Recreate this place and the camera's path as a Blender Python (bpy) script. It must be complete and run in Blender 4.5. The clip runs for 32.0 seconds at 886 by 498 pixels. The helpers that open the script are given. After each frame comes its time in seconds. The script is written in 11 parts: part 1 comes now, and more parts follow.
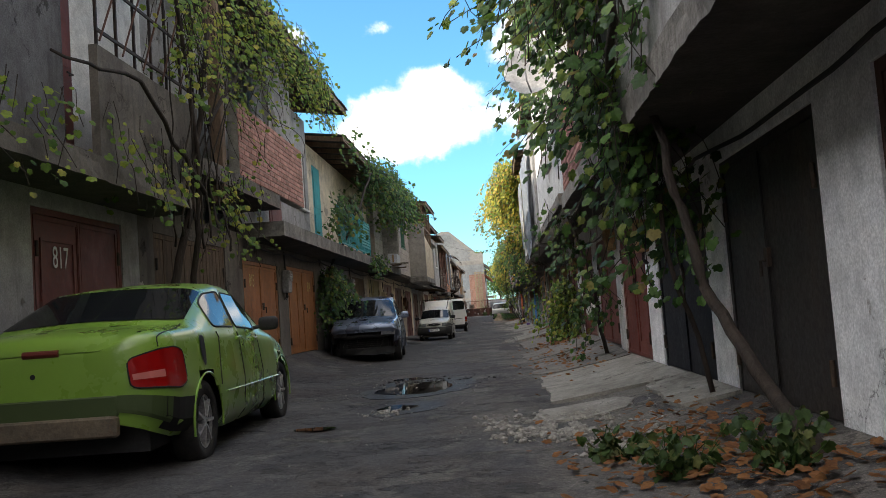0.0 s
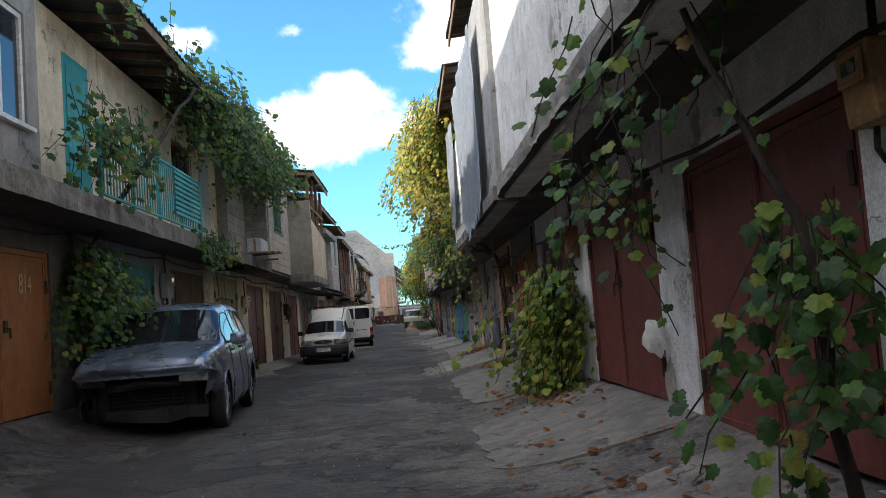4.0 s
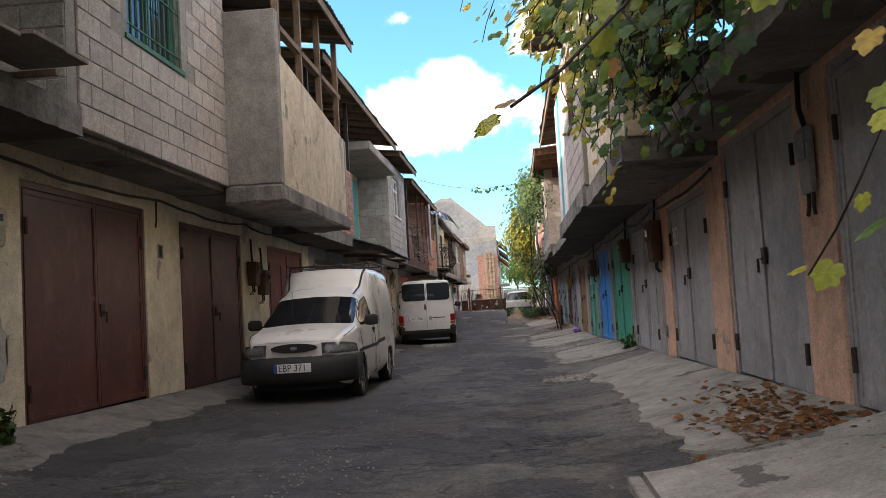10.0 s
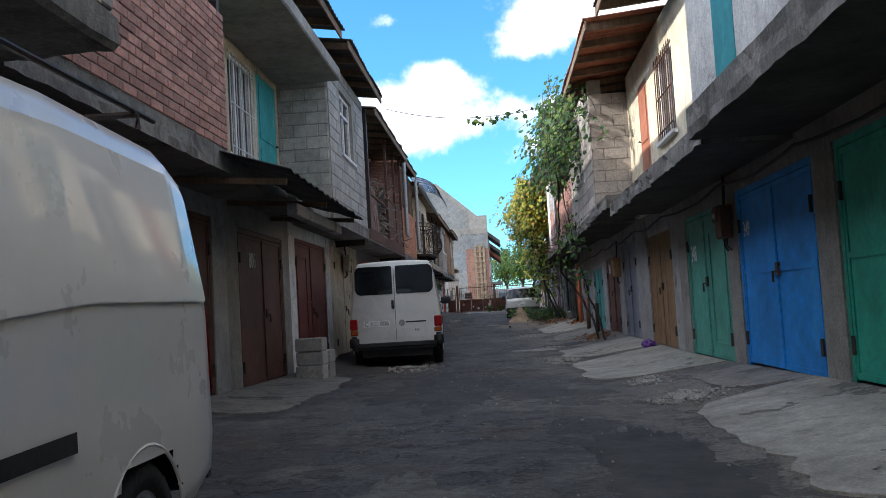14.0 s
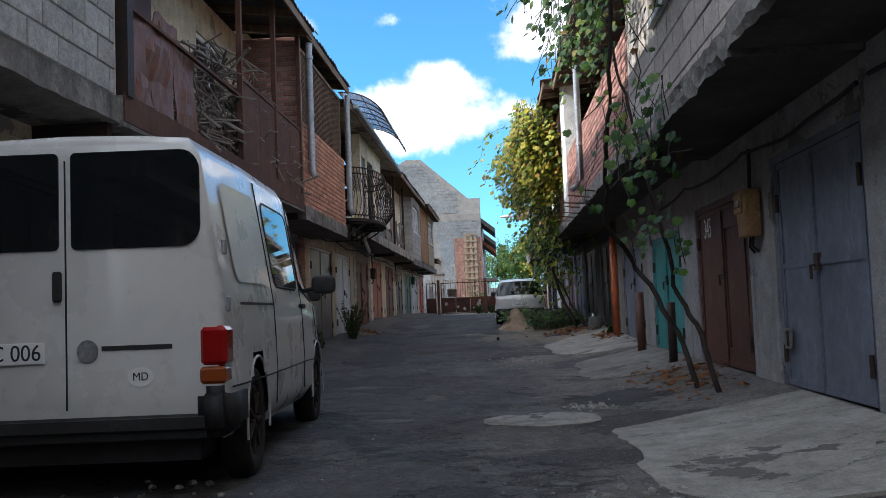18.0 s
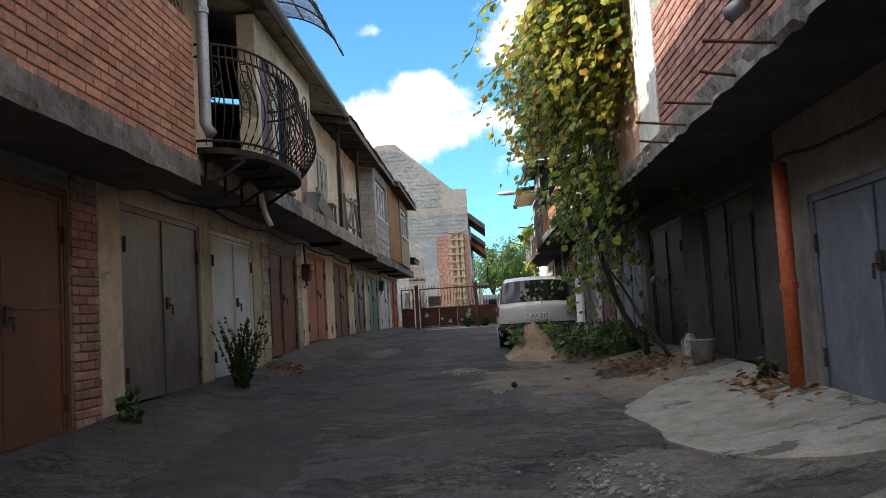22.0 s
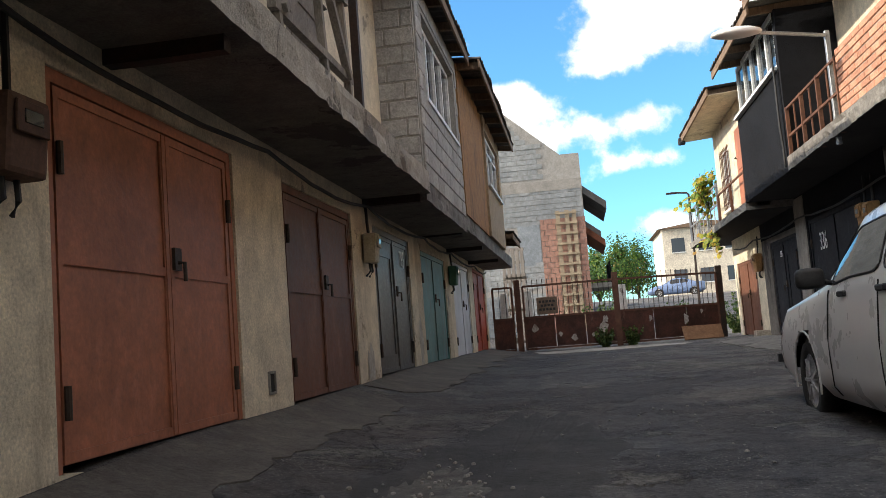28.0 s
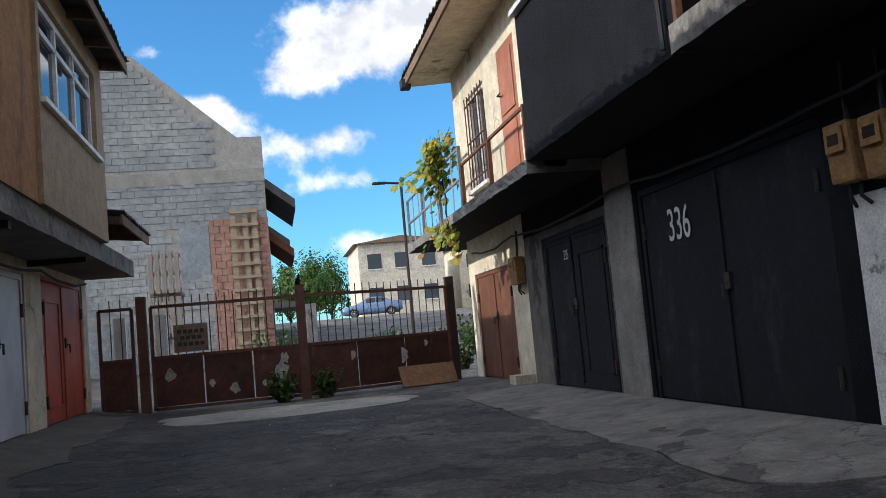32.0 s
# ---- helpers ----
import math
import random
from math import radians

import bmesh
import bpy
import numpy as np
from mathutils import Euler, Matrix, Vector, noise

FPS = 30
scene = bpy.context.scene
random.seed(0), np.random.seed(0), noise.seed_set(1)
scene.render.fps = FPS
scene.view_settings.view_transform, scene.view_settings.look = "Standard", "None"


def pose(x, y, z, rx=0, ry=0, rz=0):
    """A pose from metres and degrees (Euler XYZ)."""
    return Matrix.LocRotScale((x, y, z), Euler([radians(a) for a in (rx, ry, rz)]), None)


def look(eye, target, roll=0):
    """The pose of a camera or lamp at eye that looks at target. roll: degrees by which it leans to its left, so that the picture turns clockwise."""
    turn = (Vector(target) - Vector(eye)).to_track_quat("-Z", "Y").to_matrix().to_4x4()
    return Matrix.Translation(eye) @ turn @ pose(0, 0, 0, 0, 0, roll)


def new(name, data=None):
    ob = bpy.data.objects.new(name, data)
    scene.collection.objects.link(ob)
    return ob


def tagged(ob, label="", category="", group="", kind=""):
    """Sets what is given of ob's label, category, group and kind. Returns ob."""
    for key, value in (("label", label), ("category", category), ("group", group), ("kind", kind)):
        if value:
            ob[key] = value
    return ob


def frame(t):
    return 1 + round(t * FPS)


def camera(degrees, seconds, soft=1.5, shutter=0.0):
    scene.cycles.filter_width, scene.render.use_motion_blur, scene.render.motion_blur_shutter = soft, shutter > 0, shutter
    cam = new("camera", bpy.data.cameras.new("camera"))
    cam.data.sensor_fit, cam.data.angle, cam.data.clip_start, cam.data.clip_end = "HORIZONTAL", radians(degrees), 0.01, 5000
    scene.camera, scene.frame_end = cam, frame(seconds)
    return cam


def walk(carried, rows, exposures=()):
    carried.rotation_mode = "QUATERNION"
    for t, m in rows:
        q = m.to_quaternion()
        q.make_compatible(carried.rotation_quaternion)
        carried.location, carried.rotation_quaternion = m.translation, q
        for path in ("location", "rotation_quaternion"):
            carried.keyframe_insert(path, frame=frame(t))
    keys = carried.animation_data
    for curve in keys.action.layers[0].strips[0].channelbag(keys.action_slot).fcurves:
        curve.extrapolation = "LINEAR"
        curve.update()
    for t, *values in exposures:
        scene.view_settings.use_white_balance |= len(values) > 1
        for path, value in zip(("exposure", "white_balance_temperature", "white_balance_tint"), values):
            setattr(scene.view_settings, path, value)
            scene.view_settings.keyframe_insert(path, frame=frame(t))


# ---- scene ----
# camera, walk and exposure
EXPOSURES = [(0.0, 0.43, 6720, 11.5), (1.5, 0.4, 6720, 11.5), (3.5, 0.38, 6420, 11.5), (5.0, 0.3, 6120, 11.5), (6.0, 0.3, 6220, 11.5), (8.0, 0.68, 6500, 18), (9.0, 0.84, 6800, 19),
             (11.0, 0.68, 6850, 15), (12.0, 0.6, 6450, 11.5), (13.0, 0.45, 6100, 11.5), (15.0, 0.18, 5670, 11.5), (18.0, 0.13, 5770, 11.5), (20.0, 0.25, 6320, 11.5), (22.0, 0.23, 6320, 11.5),
             (24.0, 0.23, 6620, 11.5), (28.0, 0.25, 6620, 11.5), (29.0, 0.23, 6420, 11.5), (30.0, 0.08, 6020, 11.5), (31.0, -0.18, 5920, 11.5), (32.0, -0.34, 5870, 11.5)]

cam = camera(52.74, 32.0, 0.75)
PATH = [
    (0, look((0.507, 0.000, 0.978), (-0.072, 9.957, 1.699), -4.16)),
    (0.5, look((0.277, 1.298, 0.995), (-0.365, 11.253, 1.698), -5.03)),
    (1, look((0.159, 2.594, 1.006), (-0.468, 12.549, 1.721), -6.11)),
    (1.5, look((0.130, 3.805, 1.013), (-0.188, 13.774, 1.726), -6.87)),
    (2, look((0.169, 4.957, 1.013), (0.309, 14.927, 1.765), -6.56)),
    (2.5, look((0.238, 6.053, 1.014), (0.624, 16.013, 1.821), -5.06)),
    (4.5, look((0.441, 10.937, 1.161), (0.791, 20.909, 1.825), -3.93)),
    (5, look((0.494, 12.185, 1.136), (0.640, 22.165, 1.763), -3.72)),
    (5.5, look((0.577, 13.365, 1.105), (0.537, 23.347, 1.705), -3.50)),
    (6, look((0.544, 14.588, 1.075), (0.323, 24.568, 1.676), -3.25)),
    (6.5, look((0.539, 15.871, 1.058), (0.057, 25.841, 1.661), -3.30)),
    (7, look((0.513, 17.142, 1.044), (0.058, 27.113, 1.649), -3.61)),
    (7.5, look((0.411, 18.416, 1.029), (0.009, 28.389, 1.650), -3.71)),
    (8, look((0.431, 19.703, 1.016), (0.015, 29.674, 1.652), -3.56)),
    (8.5, look((0.504, 20.960, 1.007), (0.041, 30.930, 1.635), -3.46)),
    (9, look((0.527, 22.195, 1.000), (-0.033, 32.160, 1.617), -3.30)),
    (9.5, look((0.509, 23.419, 0.990), (-0.184, 33.375, 1.625), -3.00)),
    (10, look((0.403, 24.738, 0.954), (-0.368, 34.687, 1.593), -3.28)),
    (10.5, look((0.343, 25.988, 0.961), (-0.488, 35.933, 1.596), -3.28)),
    (11, look((0.230, 27.197, 0.951), (-0.673, 37.136, 1.586), -3.08)),
    (11.5, look((0.140, 28.380, 0.942), (-0.865, 38.311, 1.556), -3.13)),
    (12, look((-0.032, 29.580, 0.947), (-1.068, 39.507, 1.562), -3.16)),
    (12.5, look((-0.205, 30.839, 0.907), (-1.174, 40.773, 1.528), -3.40)),
    (13, look((-0.313, 32.209, 0.862), (-1.144, 42.153, 1.512), -3.32)),
    (13.5, look((-0.349, 33.465, 0.848), (-1.033, 43.420, 1.513), -3.43)),
    (14, look((-0.312, 34.712, 0.853), (-0.913, 44.672, 1.510), -3.36)),
    (14.5, look((-0.240, 35.973, 0.857), (-0.675, 45.942, 1.515), -3.28)),
    (15, look((-0.089, 37.361, 0.873), (-0.415, 47.336, 1.510), -3.30)),
    (15.5, look((-0.020, 38.688, 0.866), (-0.213, 48.665, 1.513), -2.92)),
    (16, look((-0.006, 40.134, 0.849), (-0.255, 50.110, 1.496), -2.81)),
    (16.5, look((0.008, 41.580, 0.832), (-0.296, 51.554, 1.479), -2.70)),
    (17, look((0.022, 43.026, 0.814), (-0.338, 52.998, 1.462), -2.59)),
    (17.5, look((0.036, 44.471, 0.797), (-0.380, 54.442, 1.445), -2.47)),
    (18, look((0.014, 45.861, 0.786), (-0.587, 55.821, 1.445), -2.23)),
    (18.5, look((-0.065, 47.169, 0.778), (-0.787, 57.119, 1.466), -2.30)),
    (19, look((-0.146, 48.424, 0.808), (-0.832, 58.376, 1.511), -2.71)),
    (19.5, look((-0.210, 49.620, 0.824), (-0.820, 59.576, 1.541), -2.82)),
    (20, look((-0.246, 50.739, 0.842), (-0.876, 60.693, 1.558), -2.85)),
    (20.5, look((-0.255, 51.770, 0.859), (-0.918, 61.723, 1.574), -2.79)),
    (21, look((-0.259, 52.772, 0.871), (-0.880, 62.727, 1.587), -2.95)),
    (21.5, look((-0.324, 53.775, 0.875), (-0.874, 63.732, 1.609), -3.22)),
    (22, look((-0.310, 54.817, 0.885), (-0.739, 64.779, 1.641), -3.25)),
    (22.5, look((-0.314, 55.880, 0.904), (-0.725, 65.841, 1.683), -3.00)),
    (23, look((-0.340, 56.988, 0.925), (-0.934, 66.942, 1.676), -1.89)),
    (23.5, look((-0.382, 58.103, 0.926), (-1.187, 68.042, 1.684), -1.95)),
    (24, look((-0.424, 59.084, 0.895), (-1.347, 69.012, 1.669), -2.42)),
    (24.5, look((-0.437, 60.076, 0.902), (-1.499, 69.987, 1.711), -2.52)),
    (25, look((-0.521, 61.119, 0.917), (-1.714, 71.016, 1.711), -2.50)),
    (25.5, look((-0.642, 62.178, 0.937), (-2.109, 72.039, 1.721), -2.30)),
    (27.5, look((-1.393, 66.809, 0.958), (-2.899, 76.651, 1.892), -4.30)),
    (28, look((-1.467, 67.783, 0.975), (-2.910, 77.632, 1.941), -4.39)),
    (28.5, look((-1.504, 68.785, 1.009), (-2.848, 78.645, 1.988), -4.49)),
    (29, look((-1.542, 69.761, 1.057), (-2.764, 79.636, 2.048), -4.41)),
    (29.5, look((-1.527, 70.725, 1.101), (-2.626, 80.613, 2.110), -4.42)),
    (30, look((-1.518, 71.652, 1.147), (-2.309, 81.570, 2.148), -4.60)),
    (30.5, look((-1.462, 72.535, 1.181), (-1.752, 82.482, 2.170), -4.97)),
    (31, look((-1.364, 73.442, 1.212), (-0.950, 83.387, 2.176), -5.65)),
    (31.5, look((-1.239, 74.328, 1.245), (0.016, 84.206, 2.167), -5.87)),
    (32, look((-1.051, 75.147, 1.279), (0.887, 84.917, 2.172), -5.17)),
]
walk(cam, PATH, EXPOSURES)

# ---- sky, sun ----
SUN_DIR = Vector((-0.86, -0.14, 0.415)).normalized()
world = bpy.data.worlds.new("sky")
scene.world = world
world.use_nodes = True


def make_world():
    nt = world.node_tree
    nt.nodes.clear()
    n, l = nt.nodes.new, nt.links.new
    out, bg = n("ShaderNodeOutputWorld"), n("ShaderNodeBackground")
    sky = n("ShaderNodeTexSky")
    sky.sky_type, sky.sun_disc = "NISHITA", False
    sky.sun_elevation = math.asin(SUN_DIR.z)
    sky.sun_rotation = math.atan2(SUN_DIR.x, SUN_DIR.y)
    sky.air_density, sky.dust_density, sky.ozone_density = 1.0, 0.3, 2.0
    tc, sep = n("ShaderNodeTexCoord"), n("ShaderNodeSeparateXYZ")
    l(tc.outputs["Generated"], sep.inputs[0])

    def m(op, a, b=None, c=None):
        k = n("ShaderNodeMath")
        k.operation = op
        for i, v in enumerate((a, b, c)):
            if v is None:
                continue
            if isinstance(v, (int, float)):
                k.inputs[i].default_value = v
            else:
                l(v, k.inputs[i])
        return k.outputs[0]

    yy = m("MAXIMUM", m("ABSOLUTE", sep.outputs[1]), 0.12)
    u, v = m("DIVIDE", sep.outputs[0], yy), m("DIVIDE", sep.outputs[2], yy)
    noise_t = n("ShaderNodeTexNoise")
    noise_t.inputs["Scale"].default_value, noise_t.inputs["Detail"].default_value = 15.0, 10.0
    noise_t.inputs["Roughness"].default_value = 0.58
    l(tc.outputs["Generated"], noise_t.inputs["Vector"])
    big = n("ShaderNodeTexNoise")
    big.inputs["Scale"].default_value, big.inputs["Detail"].default_value = 2.2, 4.0
    l(tc.outputs["Generated"], big.inputs["Vector"])
    total = None
    for cu, cv, ru, rv, w in CLOUDS:
        a = m("DIVIDE", m("SUBTRACT", u, cu), ru)
        b = m("DIVIDE", m("SUBTRACT", v, cv), rv)
        d = m("ADD", m("MULTIPLY", a, a), m("MULTIPLY", b, b))
        e = m("MULTIPLY", m("EXPONENT", m("MULTIPLY", d, -1.0)), w)
        total = e if total is None else m("ADD", total, e)
    dens = m("ADD", total, m("MULTIPLY", m("SUBTRACT", noise_t.outputs[0], 0.52), 1.7))
    dens = m("ADD", dens, m("MULTIPLY", m("SUBTRACT", big.outputs[0], 0.55), 0.3))
    # cloud cover added out of view, overhead and behind, to brighten the lane
    high = n("ShaderNodeMapRange")
    l(m("ADD", m("MULTIPLY", sep.outputs[1], -1.0), 0.78), high.inputs[0])
    high.inputs[1].default_value, high.inputs[2].default_value, high.inputs[3].default_value, high.inputs[4].default_value = 0.0, 0.35, 0.0, 0.62
    dens = m("ADD", dens, high.outputs[0])
    ramp = n("ShaderNodeMapRange")
    ramp.interpolation_type = "SMOOTHSTEP"
    l(dens, ramp.inputs["Value"])
    ramp.inputs["From Min"].default_value, ramp.inputs["From Max"].default_value = 0.30, 0.72
    # billows: lit tops, greyer bellies
    lift = n("ShaderNodeVectorMath")
    lift.operation = "ADD"
    lift.inputs[1].default_value = (0.012, 0.0, -0.018)
    l(tc.outputs["Generated"], lift.inputs[0])
    below = n("ShaderNodeTexNoise")
    below.inputs["Scale"].default_value, below.inputs["Detail"].default_value, below.inputs["Roughness"].default_value = 15.0, 10.0, 0.58
    l(lift.outputs[0], below.inputs["Vector"])
    relief = m("SUBTRACT", noise_t.outputs[0], below.outputs[0])
    shade = n("ShaderNodeMapRange")
    l(m("ADD", m("MULTIPLY", relief, 0.8), noise_t.outputs[0]), shade.inputs["Value"])
    shade.inputs["From Min"].default_value, shade.inputs["From Max"].default_value = 0.34, 0.66
    shade.inputs["To Min"].default_value, shade.inputs["To Max"].default_value = 0.66, 0.98
    tint = n("ShaderNodeVectorMath")
    tint.operation = "MULTIPLY"
    l(sky.outputs[0], tint.inputs[0])
    tint.inputs[1].default_value = (0.70, 1.32, 1.62)
    cl = n("ShaderNodeVectorMath")
    cl.operation = "SCALE"
    cl.inputs[0].default_value = CLOUD_COLOUR
    # clouds towards the sun are brighter
    dt = n("ShaderNodeVectorMath")
    dt.operation = "DOT_PRODUCT"
    l(tc.outputs["Generated"], dt.inputs[0])
    dt.inputs[1].default_value = SUN_DIR
    glare = m("ADD", m("MULTIPLY", m("POWER", m("MAXIMUM", dt.outputs["Value"], 0.0), 1.6), 2.0), 1.08)
    l(m("MULTIPLY", shade.outputs[0], glare), cl.inputs["Scale"])
    mix = n("ShaderNodeMix")
    mix.data_type = "RGBA"
    l(ramp.outputs[0], mix.inputs[0])
    l(tint.outputs[0], mix.inputs[6])
    l(cl.outputs[0], mix.inputs[7])
    l(mix.outputs[2], bg.inputs[0])
    bg.inputs[1].default_value = SKY_STRENGTH
    l(bg.outputs[0], out.inputs[0])


SKY_STRENGTH = 0.15
CLOUD_COLOUR = (10.2, 9.9, 9.6)
# clouds in the part of the sky ahead: x/y, z/y, half sizes, weight
CLOUDS = [(-0.10, 0.235, 0.055, 0.034, 0.62), (-0.03, 0.245, 0.05, 0.028, 0.5), (-0.055, 0.195, 0.085, 0.026, 0.62), (-0.14, 0.205, 0.05, 0.03, 0.5), (-0.01, 0.16, 0.06, 0.012, 0.3),
          (0.045, 0.222, 0.05, 0.022, 0.46), (0.105, 0.226, 0.05, 0.024, 0.56), (0.058, 0.172, 0.028, 0.016, 0.5), (0.118, 0.178, 0.034, 0.018, 0.5), (-0.055, 0.27, 0.04, 0.014, 0.34),
          (0.11, 0.335, 0.085, 0.045, 0.9), (0.045, 0.295, 0.04, 0.03, 0.66), (0.2, 0.36, 0.09, 0.06, 0.8), (-0.222, 0.327, 0.042, 0.02, 0.6), (-0.112, 0.33, 0.038, 0.015, 0.5),
          (0.15, 0.105, 0.08, 0.022, 0.6), (0.45, 0.5, 0.25, 0.14, 0.7), (-0.6, 0.6, 0.35, 0.2, 0.7)]
make_world()
sun = new("sun", bpy.data.lights.new("sun", "SUN"))
sun.data.energy, sun.data.angle, sun.data.color = 5.0, radians(0.55), (1.0, 0.91, 0.76)
sun.rotation_mode = "QUATERNION"
sun.rotation_quaternion = SUN_DIR.to_track_quat("Z", "Y")


# ---- materials ----
MATS = {}


def mat(name, c1, c2=None, scale=1.2, rough=0.85, metal=0.0, bump=0.25, fine=40.0, stain=None, stain_amt=0.5, stain_scale=(1.2, 1.2, 0.35), vary=0.0, spec=0.3, grain=None, grain_amt=0.24):
    """A worn surface: two base tones, fine grain, streaked stains, fine relief."""
    if name in MATS:
        return MATS[name]
    c2 = c2 or tuple(x * 0.72 for x in c1)
    ma = bpy.data.materials.new(name)
    ma.use_nodes = True
    nt = ma.node_tree
    n, l = nt.nodes.new, nt.links.new
    bs = nt.nodes["Principled BSDF"]
    geo = n("ShaderNodeNewGeometry")
    pos = geo.outputs["Position"]
    if grain:
        mp = n("ShaderNodeVectorMath")
        mp.operation = "MULTIPLY"
        mp.inputs[1].default_value = grain
        l(pos, mp.inputs[0])
        pos = mp.outputs[0]

    def noise_node(s, det=6.0, rgh=0.6, vec=None):
        k = n("ShaderNodeTexNoise")
        k.inputs["Scale"].default_value, k.inputs["Detail"].default_value, k.inputs["Roughness"].default_value = s, det, rgh
        l(vec or pos, k.inputs["Vector"])
        return k.outputs[0]

    def remap(v, a, b, lo=0.0, hi=1.0):
        k = n("ShaderNodeMapRange")
        l(v, k.inputs[0])
        for i, x in zip((1, 2, 3, 4), (a, b, lo, hi)):
            k.inputs[i].default_value = x
        return k.outputs[0]

    def mixc(f, a, b):
        k = n("ShaderNodeMix")
        k.data_type = "RGBA"
        if isinstance(f, float):
            k.inputs[0].default_value = f
        else:
            l(f, k.inputs[0])
        for i, v in ((6, a), (7, b)):
            if isinstance(v, tuple):
                k.inputs[i].default_value = (*v, 1)
            else:
                l(v, k.inputs[i])
        return k.outputs[2]

    big, small = noise_node(scale), noise_node(fine, 4.0, 0.65)
    col = mixc(remap(big, 0.35, 0.68), c1, c2)
    hs = n("ShaderNodeHueSaturation")
    l(col, hs.inputs["Color"])
    val = remap(small, 0.3, 0.7, 1 - grain_amt, 1 + grain_amt)
    if vary:
        oi = n("ShaderNodeObjectInfo")
        rnd = remap(oi.outputs["Random"], 0, 1, 1 - vary, 1 + vary)
        mu = n("ShaderNodeMath")
        mu.operation = "MULTIPLY"
        l(val, mu.inputs[0])
        l(rnd, mu.inputs[1])
        val = mu.outputs[0]
    worn = remap(noise_node(scale * 4.3 + 1.0, 12.0, 0.78), 0.28, 0.72, 1 - 1.5 * grain_amt, 1 + 1.2 * grain_amt)
    mw = n("ShaderNodeMath")
    mw.operation = "MULTIPLY"
    l(val, mw.inputs[0])
    l(worn, mw.inputs[1])
    l(mw.outputs[0], hs.inputs["Value"])
    col = hs.outputs[0]
    if stain:
        sc = n("ShaderNodeVectorMath")
        sc.operation = "MULTIPLY"
        sc.inputs[1].default_value = stain_scale
        l(pos, sc.inputs[0])
        st = noise_node(2.6, 8.0, 0.68, sc.outputs[0])
        f = remap(st, 0.72 - 0.32 * stain_amt, 0.82 - 0.2 * stain_amt, 0.0, min(1.0, 0.35 + 0.6 * stain_amt))
        col = mixc(f, col, stain)
    l(col, bs.inputs["Base Color"])
    l(remap(small, 0.3, 0.7, max(0.03, rough - 0.1), min(1.0, rough + 0.1)), bs.inputs["Roughness"])
    bs.inputs["Metallic"].default_value = metal
    bs.inputs["Specular IOR Level"].default_value = spec
    if bump:
        bp = n("ShaderNodeBump")
        bp.inputs["Strength"].default_value, bp.inputs["Distance"].default_value = bump, 0.012
        ad = n("ShaderNodeMath")
        ad.operation = "ADD"
        l(small, ad.inputs[0])
        l(noise_node(scale * 6, 5.0), ad.inputs[1])
        l(ad.outputs[0], bp.inputs["Height"])
        l(bp.outputs[0], bs.inputs["Normal"])
    MATS[name] = ma
    return ma


def plaster(name, c1, c2, under, scale=0.9, rough=0.92, stain=(0.2, 0.17, 0.13), stain_amt=0.5, lost=0.6, bump=0.4):
    """Old plaster: two tones, rain streaks, hairline cracks, and patches fallen off down to the wall under it."""
    ma = mat(name, c1, c2, scale, rough, 0, bump, 60, stain, stain_amt, (1.6, 1.6, 0.28))
    nt = ma.node_tree
    n, l = nt.nodes.new, nt.links.new
    bs = nt.nodes["Principled BSDF"]
    pos = n("ShaderNodeNewGeometry").outputs["Position"]

    def tex(s, det, rgh):
        k = n("ShaderNodeTexNoise")
        k.inputs["Scale"].default_value, k.inputs["Detail"].default_value, k.inputs["Roughness"].default_value = s, det, rgh
        l(pos, k.inputs["Vector"])
        return k

    def remap(v, a, b, lo, hi):
        k = n("ShaderNodeMapRange")
        l(v, k.inputs[0])
        for i, x in zip((1, 2, 3, 4), (a, b, lo, hi)):
            k.inputs[i].default_value = x
        return k.outputs[0]

    def over(f, tone):
        k = n("ShaderNodeMix")
        k.data_type = "RGBA"
        l(f, k.inputs[0])
        l(bs.inputs["Base Color"].links[0].from_socket, k.inputs[6])
        k.inputs[7].default_value = (*tone, 1)
        l(k.outputs[2], bs.inputs["Base Color"])

    fall = remap(tex(1.15, 11, 0.66).outputs[0], lost, lost + 0.016, 0.0, 1.0)
    warp = n("ShaderNodeVectorMath")
    warp.operation = "MULTIPLY_ADD"
    l(tex(2.5, 6, 0.7).outputs["Color"], warp.inputs[0])
    warp.inputs[1].default_value = (0.6, 0.6, 0.6)
    l(pos, warp.inputs[2])
    vo = n("ShaderNodeTexVoronoi")
    vo.feature = "DISTANCE_TO_EDGE"
    vo.inputs["Scale"].default_value = 0.8
    l(warp.outputs[0], vo.inputs["Vector"])
    crack = n("ShaderNodeMath")
    crack.operation = "MULTIPLY"
    l(remap(vo.outputs["Distance"], 0.0, 0.007, 0.8, 0.0), crack.inputs[0])
    l(remap(tex(0.8, 3, 0.6).outputs[0], 0.48, 0.58, 0.0, 1.0), crack.inputs[1])
    over(remap(tex(5.0, 9, 0.8).outputs[0], 0.54, 0.66, 0.0, 0.35), tuple(x * 0.6 for x in c2))
    over(fall, under)
    over(crack.outputs[0], tuple(x * 0.25 for x in c2))
    sink = n("ShaderNodeMath")
    sink.operation = "ADD"
    l(fall, sink.inputs[0])
    l(crack.outputs[0], sink.inputs[1])
    bp = n("ShaderNodeBump")
    bp.invert = True
    bp.inputs["Strength"].default_value, bp.inputs["Distance"].default_value = 0.8, 0.012
    l(sink.outputs[0], bp.inputs["Height"])
    if bs.inputs["Normal"].links:
        l(bs.inputs["Normal"].links[0].from_socket, bp.inputs["Normal"])
    l(bp.outputs[0], bs.inputs["Normal"])
    return ma


